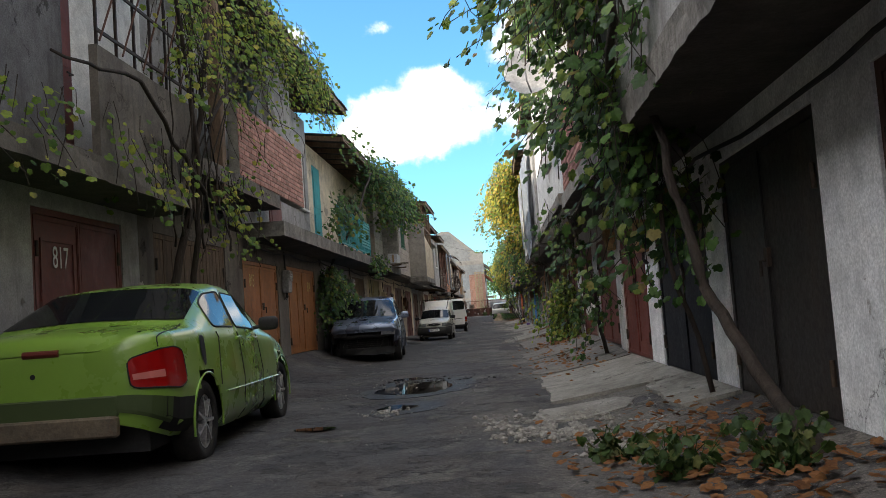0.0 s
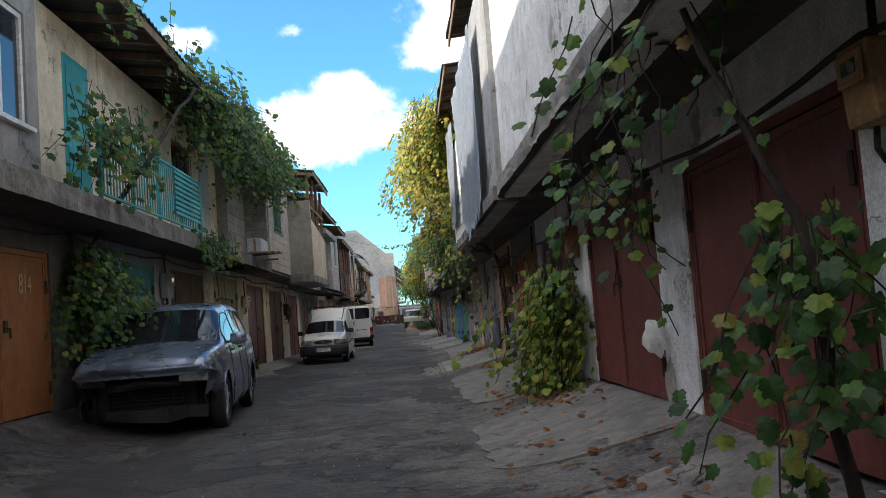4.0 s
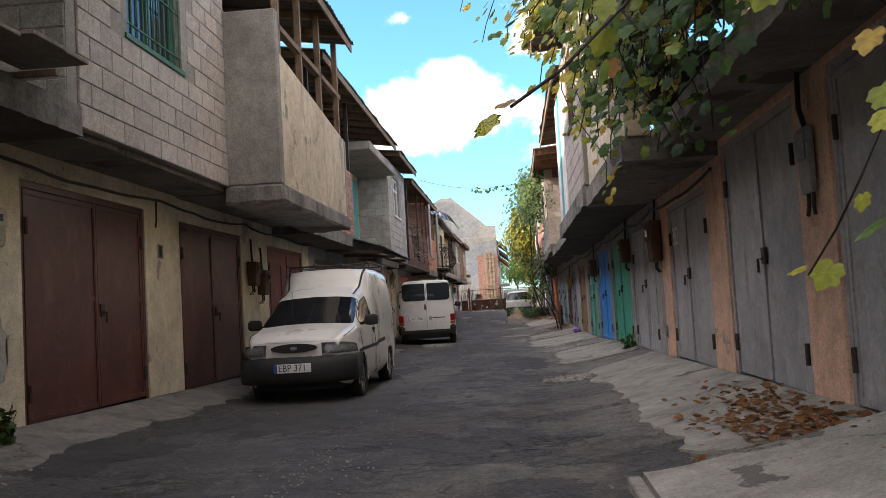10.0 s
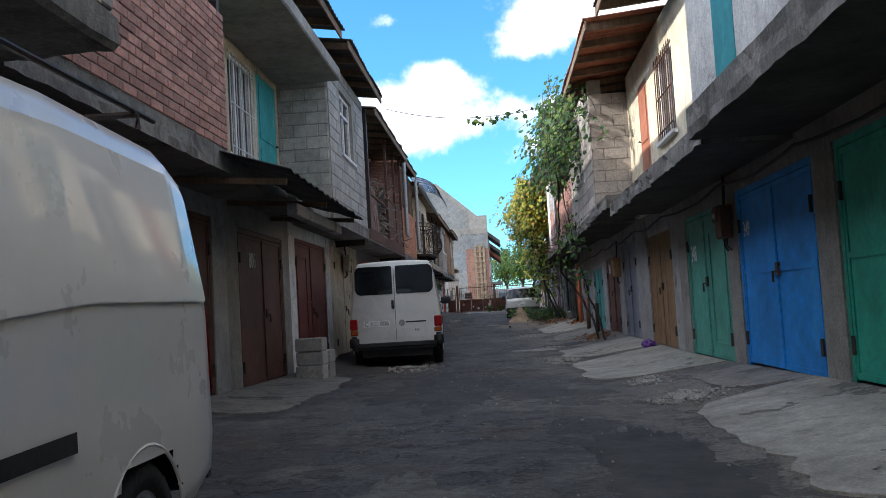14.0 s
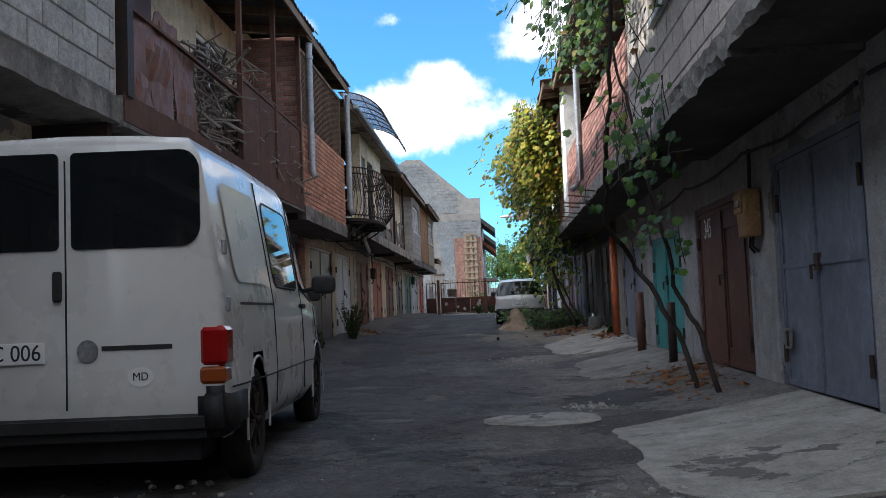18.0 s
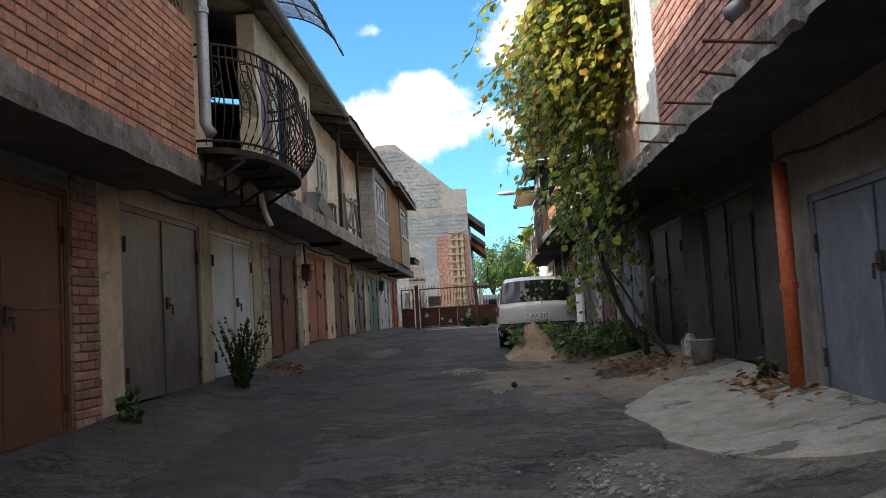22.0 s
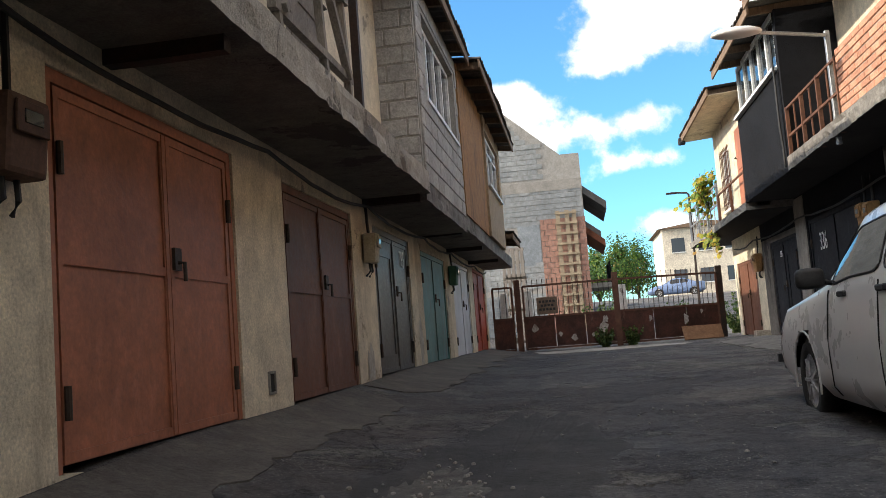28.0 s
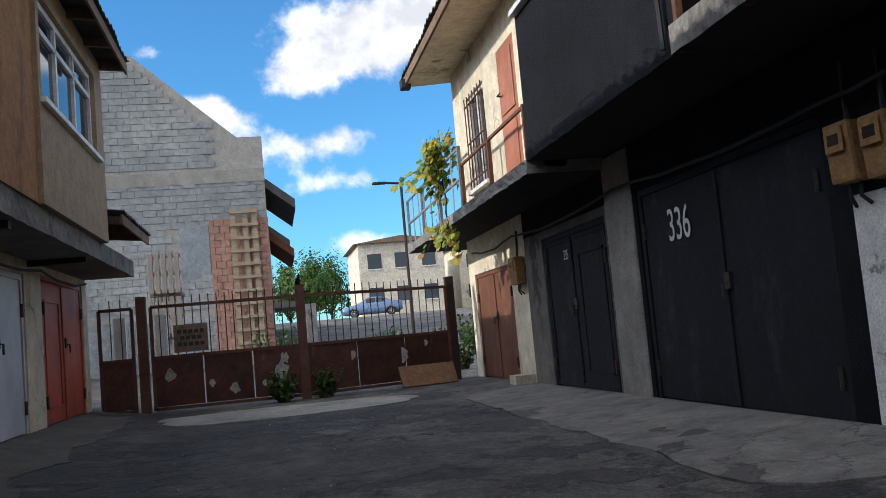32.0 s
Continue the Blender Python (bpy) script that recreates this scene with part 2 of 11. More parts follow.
def plain(name, c, rough=0.5, metal=0.0, spec=0.5, coat=0.0):
    if name in MATS:
        return MATS[name]
    ma = bpy.data.materials.new(name)
    ma.use_nodes = True
    bs = ma.node_tree.nodes["Principled BSDF"]
    bs.inputs["Base Color"].default_value = (*c, 1)
    bs.inputs["Roughness"].default_value, bs.inputs["Metallic"].default_value = rough, metal
    bs.inputs["Specular IOR Level"].default_value, bs.inputs["Coat Weight"].default_value = spec, coat
    MATS[name] = ma
    return ma


def glass_pane(name, c=(0.03, 0.04, 0.05), rough=0.04):
    return plain(name, c, rough, 0.0, 0.55)


def paint(name, c, amt=0.35, rust=(0.10, 0.04, 0.02), rough=0.55, grain_amt=0.2, scuff=0.45):
    """Old brushed paint on steel doors, with rust streaks and pale scuffs."""
    ma = mat(name, c, tuple(x * 0.68 for x in c), 1.3, rough, 0.0, 0.12, 30, rust, amt + 0.14, (2.0, 2.0, 0.45), spec=0.35, grain_amt=grain_amt)
    nt = ma.node_tree
    n, l = nt.nodes.new, nt.links.new
    bs = nt.nodes["Principled BSDF"]
    sc = n("ShaderNodeVectorMath")
    sc.operation = "MULTIPLY"
    sc.inputs[1].default_value = (1.7, 1.7, 0.8)
    l(n("ShaderNodeNewGeometry").outputs["Position"], sc.inputs[0])
    nz = n("ShaderNodeTexNoise")
    nz.inputs["Scale"].default_value, nz.inputs["Detail"].default_value, nz.inputs["Roughness"].default_value = 1.9, 12.0, 0.74
    l(sc.outputs[0], nz.inputs["Vector"])
    mr = n("ShaderNodeMapRange")
    l(nz.outputs[0], mr.inputs[0])
    for i, v in zip((1, 2, 3, 4), (0.54, 0.68, 0.0, scuff)):
        mr.inputs[i].default_value = v
    mx = n("ShaderNodeMix")
    mx.data_type = "RGBA"
    l(mr.outputs[0], mx.inputs[0])
    l(bs.inputs["Base Color"].links[0].from_socket, mx.inputs[6])
    mx.inputs[7].default_value = (*(min(0.8, x * 1.45 + 0.05) for x in c), 1)
    l(mx.outputs[2], bs.inputs["Base Color"])
    return ma


CONC = mat("concrete", (0.30, 0.28, 0.25), (0.20, 0.185, 0.165), 1.1, 0.92, 0, 0.5, 45, (0.09, 0.08, 0.07), 0.45)
# slab undersides: darker copies of the concrete, with their shade put in
SOFFIT = mat("shade_darkened_concrete", (0.085, 0.078, 0.07), (0.04, 0.037, 0.034), 1.4, 0.95, 0, 0.8, 30, (0.15, 0.138, 0.12), 0.35, (1, 1, 1))
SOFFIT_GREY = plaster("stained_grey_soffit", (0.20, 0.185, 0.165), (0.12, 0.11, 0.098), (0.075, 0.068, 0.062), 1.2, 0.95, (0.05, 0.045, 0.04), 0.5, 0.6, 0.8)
SOFFIT_BLACK = mat("shade_black_soffit", (0.03, 0.029, 0.03), (0.016, 0.016, 0.017), 1.4, 0.95, 0, 0.8, 30, (0.06, 0.056, 0.052), 0.3, (1, 1, 1))
SLAB = mat("slab_concrete", (0.25, 0.235, 0.21), (0.125, 0.115, 0.103), 1.6, 0.95, 0, 0.9, 30, (0.04, 0.036, 0.032), 0.65)
BEIGE = plaster("beige_plaster", (0.60, 0.51, 0.37), (0.45, 0.375, 0.27), (0.29, 0.26, 0.22), 0.9, 0.92, (0.20, 0.17, 0.13), 0.5, 0.61)
CREAM = plaster("cream_plaster", (0.72, 0.63, 0.47), (0.56, 0.485, 0.36), (0.33, 0.29, 0.235), 0.8, 0.92, (0.27, 0.22, 0.16), 0.45, 0.625)
WHITEP = plaster("white_plaster", (0.76, 0.75, 0.72), (0.60, 0.59, 0.56), (0.38, 0.35, 0.31), 0.8, 0.9, (0.30, 0.27, 0.23), 0.42, 0.62, 0.3)
GREYP = plaster("grey_plaster", (0.36, 0.35, 0.34), (0.25, 0.245, 0.24), (0.17, 0.155, 0.14), 0.9, 0.92, (0.12, 0.11, 0.10), 0.5, 0.6)
WHITEWASH = plaster("whitewashed_plaster", (0.84, 0.84, 0.84), (0.72, 0.72, 0.72), (0.42, 0.40, 0.37), 0.8, 0.9, (0.4, 0.38, 0.34), 0.25, 0.64, 0.3)
# dark plaster of several walls; round door 335 it also holds shade
DARKBROWNPL = plaster("dark_brown_plaster", (0.17, 0.15, 0.128), (0.10, 0.088, 0.076), (0.055, 0.048, 0.042), 1.1, 0.93, (0.045, 0.04, 0.035), 0.55, 0.58)
PEACH = plaster("peach_plaster", (0.72, 0.46, 0.32), (0.60, 0.39, 0.28), (0.36, 0.31, 0.27), 0.9, 0.9, (0.3, 0.2, 0.15), 0.35, 0.63, 0.3)
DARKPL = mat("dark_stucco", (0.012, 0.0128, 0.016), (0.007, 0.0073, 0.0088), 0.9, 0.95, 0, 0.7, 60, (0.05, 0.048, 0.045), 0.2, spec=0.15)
MORTAR = mat("mortar", (0.33, 0.31, 0.28), (0.25, 0.235, 0.21), 3.0, 0.95, 0, 0.5, 60)
BRICK = mat("red_brick", (0.44, 0.245, 0.20), (0.31, 0.16, 0.13), 5.0, 0.9, 0, 0.5, 60, (0.13, 0.085, 0.07), 0.35, (1, 1, 1), 0.28)
OBRICK = mat("orange_brick", (0.53, 0.27, 0.175), (0.43, 0.205, 0.13), 5.0, 0.9, 0, 0.4, 60, (0.2, 0.11, 0.075), 0.25, (1, 1, 1), 0.2)
BLOCK = mat("concrete_block", (0.40, 0.385, 0.36), (0.31, 0.30, 0.285), 3.0, 0.95, 0, 0.6, 50, (0.17, 0.155, 0.14), 0.35, (1, 1, 1), 0.16)
PBLOCK = mat("pale_block", (0.47, 0.42, 0.38), (0.39, 0.345, 0.31), 3.0, 0.95, 0, 0.5, 50, (0.22, 0.19, 0.17), 0.3, (1, 1, 1), 0.10)
STONE = mat("limestone_block", (0.54, 0.48, 0.39), (0.33, 0.29, 0.235), 3.0, 0.95, 0, 0.9, 30, (0.14, 0.12, 0.10), 0.5, (1, 1, 1), 0.2)
RUST = mat("rusty_sheet", (0.13, 0.065, 0.045), (0.085, 0.042, 0.03), 1.4, 0.85, 0.1, 0.3, 40, (0.045, 0.028, 0.022), 0.5)
IRON = mat("black_iron", (0.035, 0.033, 0.032), (0.06, 0.035, 0.025), 6.0, 0.6, 0.5, 0.2, 60)
ROOF = mat("roof_sheet", (0.11, 0.105, 0.10), (0.07, 0.065, 0.06), 1.2, 0.9, 0, 0.4, 40, (0.18, 0.16, 0.13), 0.3)
TILE = mat("roof_tile", (0.30, 0.11, 0.06), (0.2, 0.075, 0.045), 3.0, 0.9, 0, 0.4, 40, vary=0.25)
WOOD = mat("weathered_wood", (0.22, 0.15, 0.10), (0.14, 0.095, 0.065), 2.0, 0.9, 0, 0.5, 30, (0.07, 0.05, 0.04), 0.4, grain=(6, 1, 1))
GREYWOOD = mat("grey_wood", (0.27, 0.235, 0.20), (0.19, 0.165, 0.14), 2.5, 0.92, 0, 0.5, 30, grain=(3, 3, 1))
OSB = mat("osb_board", (0.36, 0.185, 0.07), (0.24, 0.12, 0.05), 9.0, 0.85, 0, 0.3, 60, (0.045, 0.035, 0.028), 0.62)
PLY = mat("weathered_plywood", (0.36, 0.27, 0.175), (0.26, 0.19, 0.12), 6.0, 0.85, 0, 0.3, 60, (0.15, 0.11, 0.075), 0.45)
GALV = mat("galvanised_pipe", (0.36, 0.37, 0.38), (0.27, 0.28, 0.29), 3.0, 0.5, 0.6, 0.1, 40)
WINFRAME = mat("white_window_frame", (0.72, 0.72, 0.70), (0.6, 0.6, 0.58), 2.0, 0.5, 0, 0.05, 40)
GLASS = glass_pane("window_glass")
EAVEBOARD = plaster("mouldering_eave_board", (0.40, 0.36, 0.29), (0.22, 0.19, 0.15), (0.10, 0.085, 0.07), 1.6, 0.95, (0.08, 0.065, 0.05), 0.6, 0.55, 0.8)
TURQ = paint("turquoise_paint", (0.05, 0.36, 0.38), 0.25)
ASPHALT = None


def asphalt():
    """Old patched asphalt: dust and grit, dark tar patches, worn pale stone, cracks at two scales."""
    ma = bpy.data.materials.new("asphalt")
    ma.use_nodes = True
    nt = ma.node_tree
    n, l = nt.nodes.new, nt.links.new
    bs = nt.nodes["Principled BSDF"]
    pos = n("ShaderNodeNewGeometry").outputs["Position"]

    def tex(s, det=6.0, rgh=0.6, vec=None):
        k = n("ShaderNodeTexNoise")
        k.inputs["Scale"].default_value, k.inputs["Detail"].default_value, k.inputs["Roughness"].default_value = s, det, rgh
        l(vec or pos, k.inputs["Vector"])
        return k

    def remap(v, a, b, lo=0.0, hi=1.0):
        k = n("ShaderNodeMapRange")
        l(v, k.inputs[0])
        for i, x in zip((1, 2, 3, 4), (a, b, lo, hi)):
            k.inputs[i].default_value = x
        return k.outputs[0]

    def op(kind, a, b):
        k = n("ShaderNodeMath")
        k.operation = kind
        for i, v in enumerate((a, b)):
            if isinstance(v, (int, float)):
                k.inputs[i].default_value = v
            else:
                l(v, k.inputs[i])
        return k.outputs[0]

    def mixc(f, a, b):
        k = n("ShaderNodeMix")
        k.data_type = "RGBA"
        l(f, k.inputs[0])
        for i, v in ((6, a), (7, b)):
            if isinstance(v, tuple):
                k.inputs[i].default_value = (*v, 1)
            else:
                l(v, k.inputs[i])
        return k.outputs[2]

    sep = n("ShaderNodeSeparateXYZ")
    l(pos, sep.inputs[0])
    warp = n("ShaderNodeVectorMath")
    warp.operation = "MULTIPLY_ADD"
    l(tex(1.3, 4).outputs["Color"], warp.inputs[0])
    warp.inputs[1].default_value = (0.55, 0.55, 0.0)
    l(pos, warp.inputs[2])
    jag = n("ShaderNodeVectorMath")
    jag.operation = "MULTIPLY_ADD"
    l(tex(7.0, 5, 0.7).outputs["Color"], jag.inputs[0])
    jag.inputs[1].default_value = (0.16, 0.16, 0.0)
    l(warp.outputs[0], jag.inputs[2])
    broad, mid, fine = tex(0.33, 8, 0.65).outputs[0], tex(1.7, 9, 0.72).outputs[0], tex(34, 5, 0.75).outputs[0]
    col = mixc(remap(mid, 0.36, 0.66), (0.046, 0.045, 0.047), (0.086, 0.081, 0.079))
    # older, browner layers under the top coat
    col = mixc(remap(broad, 0.50, 0.56, 0.0, 0.7), col, (0.058, 0.048, 0.041))
    # dust that lies along the forecourts and in long drifts
    drift = n("ShaderNodeVectorMath")
    drift.operation = "MULTIPLY"
    drift.inputs[1].default_value = (1.0, 0.45, 1.0)
    l(pos, drift.inputs[0])
    dusty = op("ADD", tex(0.8, 10, 0.74, drift.outputs[0]).outputs[0], remap(sep.outputs[0], -0.6, 1.6, -0.03, 0.16))
    col = mixc(remap(dusty, 0.49, 0.68, 0.0, 0.75), col, (0.175, 0.158, 0.136))
    # patches of newer tar with a raised, ragged edge
    tar = tex(0.55, 10, 0.7, jag.outputs[0]).outputs[0]
    patch = remap(tar, 0.535, 0.546, 0.0, 1.0)
    col = mixc(op("MULTIPLY", patch, remap(mid, 0.3, 0.7, 0.85, 0.5)), col, (0.036, 0.034, 0.035))
    # the coat worn through to pale stone
    worn = tex(0.9, 11, 0.78, jag.outputs[0]).outputs[0]
    bare = remap(worn, 0.575, 0.605, 0.0, 1.0)
    col = mixc(op("MULTIPLY", bare, 0.75), col, (0.13, 0.119, 0.103))
    col = mixc(remap(tex(2.6, 10, 0.8, jag.outputs[0]).outputs[0], 0.60, 0.64, 0.0, 0.7), col, (0.022, 0.02, 0.02))
    # grit, coarse and fine
    depth = op("MULTIPLY", fine, 0.7)
    for size, lo, hi, amount, tone in ((48, 0.16, 0.3, 0.75, (0.28, 0.26, 0.23)), (120, 0.2, 0.34, 0.5, (0.22, 0.205, 0.185)), (21, 0.07, 0.13, 0.8, (0.33, 0.31, 0.27))):
        grit = n("ShaderNodeTexVoronoi")
        grit.inputs["Scale"].default_value = size
        l(pos, grit.inputs["Vector"])
        show = op("MULTIPLY", remap(grit.outputs["Distance"], lo, hi, 1.0, 0.0), remap(tex(0.9, 9, 0.75).outputs[0], 0.46, 0.62, 0.06, amount))
        col = mixc(show, col, tone)
        depth = op("ADD", depth, op("MULTIPLY", show, 0.5))
    hs = n("ShaderNodeHueSaturation")
    l(col, hs.inputs["Color"])
    l(remap(fine, 0.3, 0.7, 0.5, 1.5), hs.inputs["Value"])
    rough_tone = n("ShaderNodeHueSaturation")
    l(hs.outputs[0], rough_tone.inputs["Color"])
    l(remap(tex(6.0, 11, 0.82).outputs[0], 0.3, 0.7, 0.5, 1.55), rough_tone.inputs["Value"])
    col = rough_tone.outputs[0]
    # cracks: a few long ones, and nets of small ones where the coat is tired
    for size, w, lo, hi, amt in ((0.42, 0.008, 0.52, 0.60, 0.9), (2.3, 0.026, 0.55, 0.62, 0.85), (6.5, 0.06, 0.57, 0.64, 0.7)):
        vo = n("ShaderNodeTexVoronoi")
        vo.feature = "DISTANCE_TO_EDGE"
        vo.inputs["Scale"].default_value = size
        l(jag.outputs[0], vo.inputs["Vector"])
        f = op("MULTIPLY", remap(vo.outputs["Distance"], 0.0, w, amt, 0.0), remap(tex(0.7, 5, 0.7).outputs[0], lo, hi))
        col = mixc(f, col, (0.014, 0.013, 0.013))
        depth = op("SUBTRACT", depth, op("MULTIPLY", f, 1.6))
    depth = op("ADD", depth, op("MULTIPLY", mid, 2.4))
    depth = op("ADD", depth, op("MULTIPLY", patch, 0.9))
    depth = op("SUBTRACT", depth, op("MULTIPLY", bare, 0.9))
    bp = n("ShaderNodeBump")
    bp.inputs["Strength"].default_value, bp.inputs["Distance"].default_value = 0.9, 0.02
    l(depth, bp.inputs["Height"])
    l(bp.outputs[0], bs.inputs["Normal"])
    l(col, bs.inputs["Base Color"])
    l(remap(mid, 0.3, 0.7, 0.72, 0.95), bs.inputs["Roughness"])
    bs.inputs["Specular IOR Level"].default_value = 0.4
    return ma


ASPHALT = asphalt()


# ---- building helpers ----
XL, XR = -3.55, 2.22          # garage fronts
ULE, URE = 0.67, 0.77         # how far the upper slabs stand out
rnd = random.Random(7)


def thing(name, label="", category="", group="", kind="", at=(0, 0, 0)):
    ob = new(name)
    ob.location = at
    return tagged(ob, label, category, group, kind)


def mesh_of(name, bm, material):
    me = bpy.data.meshes.new(name)
    bm.to_mesh(me)
    bm.free()
    if material:
        me.materials.append(material)
    return me


def part(name, bm, material, parent=None, label="", smooth=False):
    me = mesh_of(name, bm, material)
    if smooth:
        me.polygons.foreach_set("use_smooth", [True] * len(me.polygons))
    ob = new(name, me)
    if parent:
        ob.parent = parent
        if parent.type == "EMPTY":
            ob.matrix_parent_inverse = Matrix.Translation(parent.location).inverted()
    if label:
        tagged(ob, label)
    return ob


def bx(bm, x0, x1, y0, y1, z0, z1):
    """An upright box between the given limits."""
    x0, x1, y0, y1, z0, z1 = min(x0, x1), max(x0, x1), min(y0, y1), max(y0, y1), min(z0, z1), max(z0, z1)
    v = [bm.verts.new((x, y, z)) for z in (z0, z1) for x, y in ((x0, y0), (x1, y0), (x1, y1), (x0, y1))]
    for f in ((3, 2, 1, 0), (4, 5, 6, 7), (0, 1, 5, 4), (1, 2, 6, 5), (2, 3, 7, 6), (3, 0, 4, 7)):
        bm.faces.new([v[i] for i in f])
    return v


def chamfer(bm, w=0.01, seg=1):
    bmesh.ops.bevel(bm, geom=bm.edges[:], offset=w, segments=seg, affect="EDGES", profile=0.6)


def box_bm(x0, x1, y0, y1, z0, z1, bev=0.0):
    bm = bmesh.new()
    bx(bm, x0, x1, y0, y1, z0, z1)
    if bev:
        chamfer(bm, bev)
    return bm


def tube(bm, pts, r, seg=8, r2=None):
    """A round bar along points, tapering from r to r2."""
    pts = [Vector(p) for p in pts]
    rings = []
    for i, p in enumerate(pts):
        d = (pts[min(i + 1, len(pts) - 1)] - pts[max(i - 1, 0)]).normalized()
        a = d.cross(Vector((0, 0, 1)) if abs(d.z) < 0.9 else Vector((1, 0, 0))).normalized()
        b = d.cross(a)
        rr = r if r2 is None else r + (r2 - r) * i / max(1, len(pts) - 1)
        rings.append([bm.verts.new(p + rr * (math.cos(t) * a + math.sin(t) * b)) for t in (2 * math.pi * k / seg for k in range(seg))])
    for q, s in zip(rings, rings[1:]):
        for k in range(seg):
            bm.faces.new((q[k], q[(k + 1) % seg], s[(k + 1) % seg], s[k]))
    bm.faces.new(rings[0][::-1])
    bm.faces.new(rings[-1])


def beam(bm, a, b, w, h):
    """A squared bar from a to b."""
    a, b = Vector(a), Vector(b)
    d = (b - a).normalized()
    s = d.cross(Vector((0, 0, 1)) if abs(d.z) < 0.95 else Vector((0, 1, 0))).normalized()
    t = d.cross(s)
    v = [bm.verts.new(p + i * s * w / 2 + j * t * h / 2) for p in (a, b) for i, j in ((-1, -1), (1, -1), (1, 1), (-1, 1))]
    for f in ((3, 2, 1, 0), (4, 5, 6, 7), (0, 1, 5, 4), (1, 2, 6, 5), (2, 3, 7, 6), (3, 0, 4, 7)):
        bm.faces.new([v[i] for i in f])


def sx(side, u):
    """x of a plane that stands u metres out of the garage front."""
    return XL + u if side == "L" else XR - u


def rough_edges(bm, amount, cuts=0, seed=1):
    if cuts:
        bmesh.ops.subdivide_edges(bm, edges=[e for e in bm.edges if e.calc_length() > 0.5], cuts=cuts, use_grid_fill=True)
    for v in bm.verts:
        v.co += Vector(noise.noise_vector(v.co * 3.1 + Vector((seed, 0, 0)))) * amount + Vector(noise.noise_vector(v.co * 11.0)) * amount * 0.6


PROFILE = ((-40, 0.0), (15, 0.04), (28, 0.0), (40, -0.05), (48, -0.12), (58, -0.10), (66, 0.08), (73, 0.32), (80, 0.42), (90, 0.46), (140, 0.6), (3000, 0.6))


def road_z(y):
    for (a, za), (b, zb) in zip(PROFILE, PROFILE[1:]):
        if y <= b:
            t = max(0.0, (y - a) / (b - a))
            t = t * t * (3 - 2 * t)
            return za + (zb - za) * t
    return 0.6


def apron(side, y):
    """Rise of the forecourt up to the doors."""
    if side == "L":
        return float(np.interp(y, (8, 19, 28, 35, 48, 62, 68, 72, 88), (0.36, 0.36, 0.24, 0.17, 0.10, 0.20, 0.22, 0.25, 0.14)))
    return float(np.interp(y, (0, 12, 16, 25, 30, 45, 55, 65, 69, 83, 90), (0.22, 0.22, 0.34, 0.25, 0.28, 0.16, 0.2, 0.22, 0.2, 0.08, 0.0)))


def ground_z(x, y):
    z = road_z(y)
    if y < 91:
        if x < -1.9:
            z += apron("L", y) * min(1.0, (-1.9 - x) / (-1.9 - XL)) ** 2.4
        elif x > 0.9:
            z += apron("R", y) * min(1.0, (x - 0.9) / (XR - 0.9)) ** 1.3
    if y > 93:
        f = min(1.0, (y - 93) / 45)
        z += 2.05 * f * f * (3 - 2 * f)
    if -3.4 < x < 2.1:
        z += 0.018 * noise.noise(Vector((x * 0.8, y * 0.8, 3.0))) + 0.008 * noise.noise(Vector((x * 3.0, y * 3.0, 9.0)))
    return z


def make_ground():
    xs = [-1500, -400, -90, -30, -12, -6] + [XL - 0.35] + [XL + i * (XR - XL) / 46 for i in range(47)] + [XR + 0.35, 6, 12, 30, 90, 400, 1500]
    ys = [-1500, -400, -90, -30] + [-14 + 0.25 * i for i in range(0, 424)] + [94, 98, 104, 112, 118, 125, 132, 139, 146, 155, 220, 400, 900, 2500]
    verts = [(x, y, ground_z(x, y)) for y in ys for x in xs]
    w = len(xs)
    faces = [(j * w + i, j * w + i + 1, (j + 1) * w + i + 1, (j + 1) * w + i) for j in range(len(ys) - 1) for i in range(w - 1)]
    me = bpy.data.meshes.new("ground")
    me.from_pydata(verts, [], faces)
    me.materials.append(ASPHALT)
    me.polygons.foreach_set("use_smooth", [True] * len(me.polygons))
    return tagged(new("ground", me), "cracked dark grey asphalt lane with patches and worn grit", "ground", kind="structure")


make_ground()

# ---- garage rows ----
def brick_face(parent, side, y0, y1, z0, z1, u, mt, bw, bh, joint, holes=(), name="brick", depth=0.012, end=None):
    """Courses of bricks or blocks, each its own object on shared meshes, laid 12 mm proud of the backing.
    end: lay them on the face that looks back along the lane, at that y, between the two planes u and y0."""
    shapes = {}
    nz = max(1, round((z1 - z0) / bh))
    h = (z1 - z0) / nz
    for r in range(nz):
        za, zb = z0 + r * h + joint / 2, z0 + (r + 1) * h - joint / 2
        a = y0 - (bw / 2 if r % 2 else 0)
        while a < y1 - 0.02:
            p, q = max(a, y0) + joint / 2, min(a + bw, y1) - joint / 2
            a += bw
            if q - p < 0.05:
                continue
            if any(p < hb + 0.01 and q > ha - 0.01 and za < hd and zb > hc for ha, hb, hc, hd in holes):
                continue
            key = round(q - p, 2)
            if key not in shapes:
                bm = bmesh.new()
                if end is None:
                    bx(bm, -depth, depth, -(q - p) / 2, (q - p) / 2, -(zb - za) / 2, (zb - za) / 2)
                else:
                    bx(bm, -(q - p) / 2, (q - p) / 2, -depth, depth, -(zb - za) / 2, (zb - za) / 2)
                chamfer(bm, min(0.006, joint * 0.5))
                shapes[key] = mesh_of(name, bm, mt)
            ob = new(name, shapes[key])
            off = rnd.uniform(-0.003, 0.003)
            ob.location = (sx(side, u) + off, (p + q) / 2, (za + zb) / 2) if end is None else ((p + q) / 2, end + off, (za + zb) / 2)
            ob.rotation_euler = (rnd.uniform(-0.006, 0.006), 0, rnd.uniform(-0.004, 0.004))
            ob.parent = parent


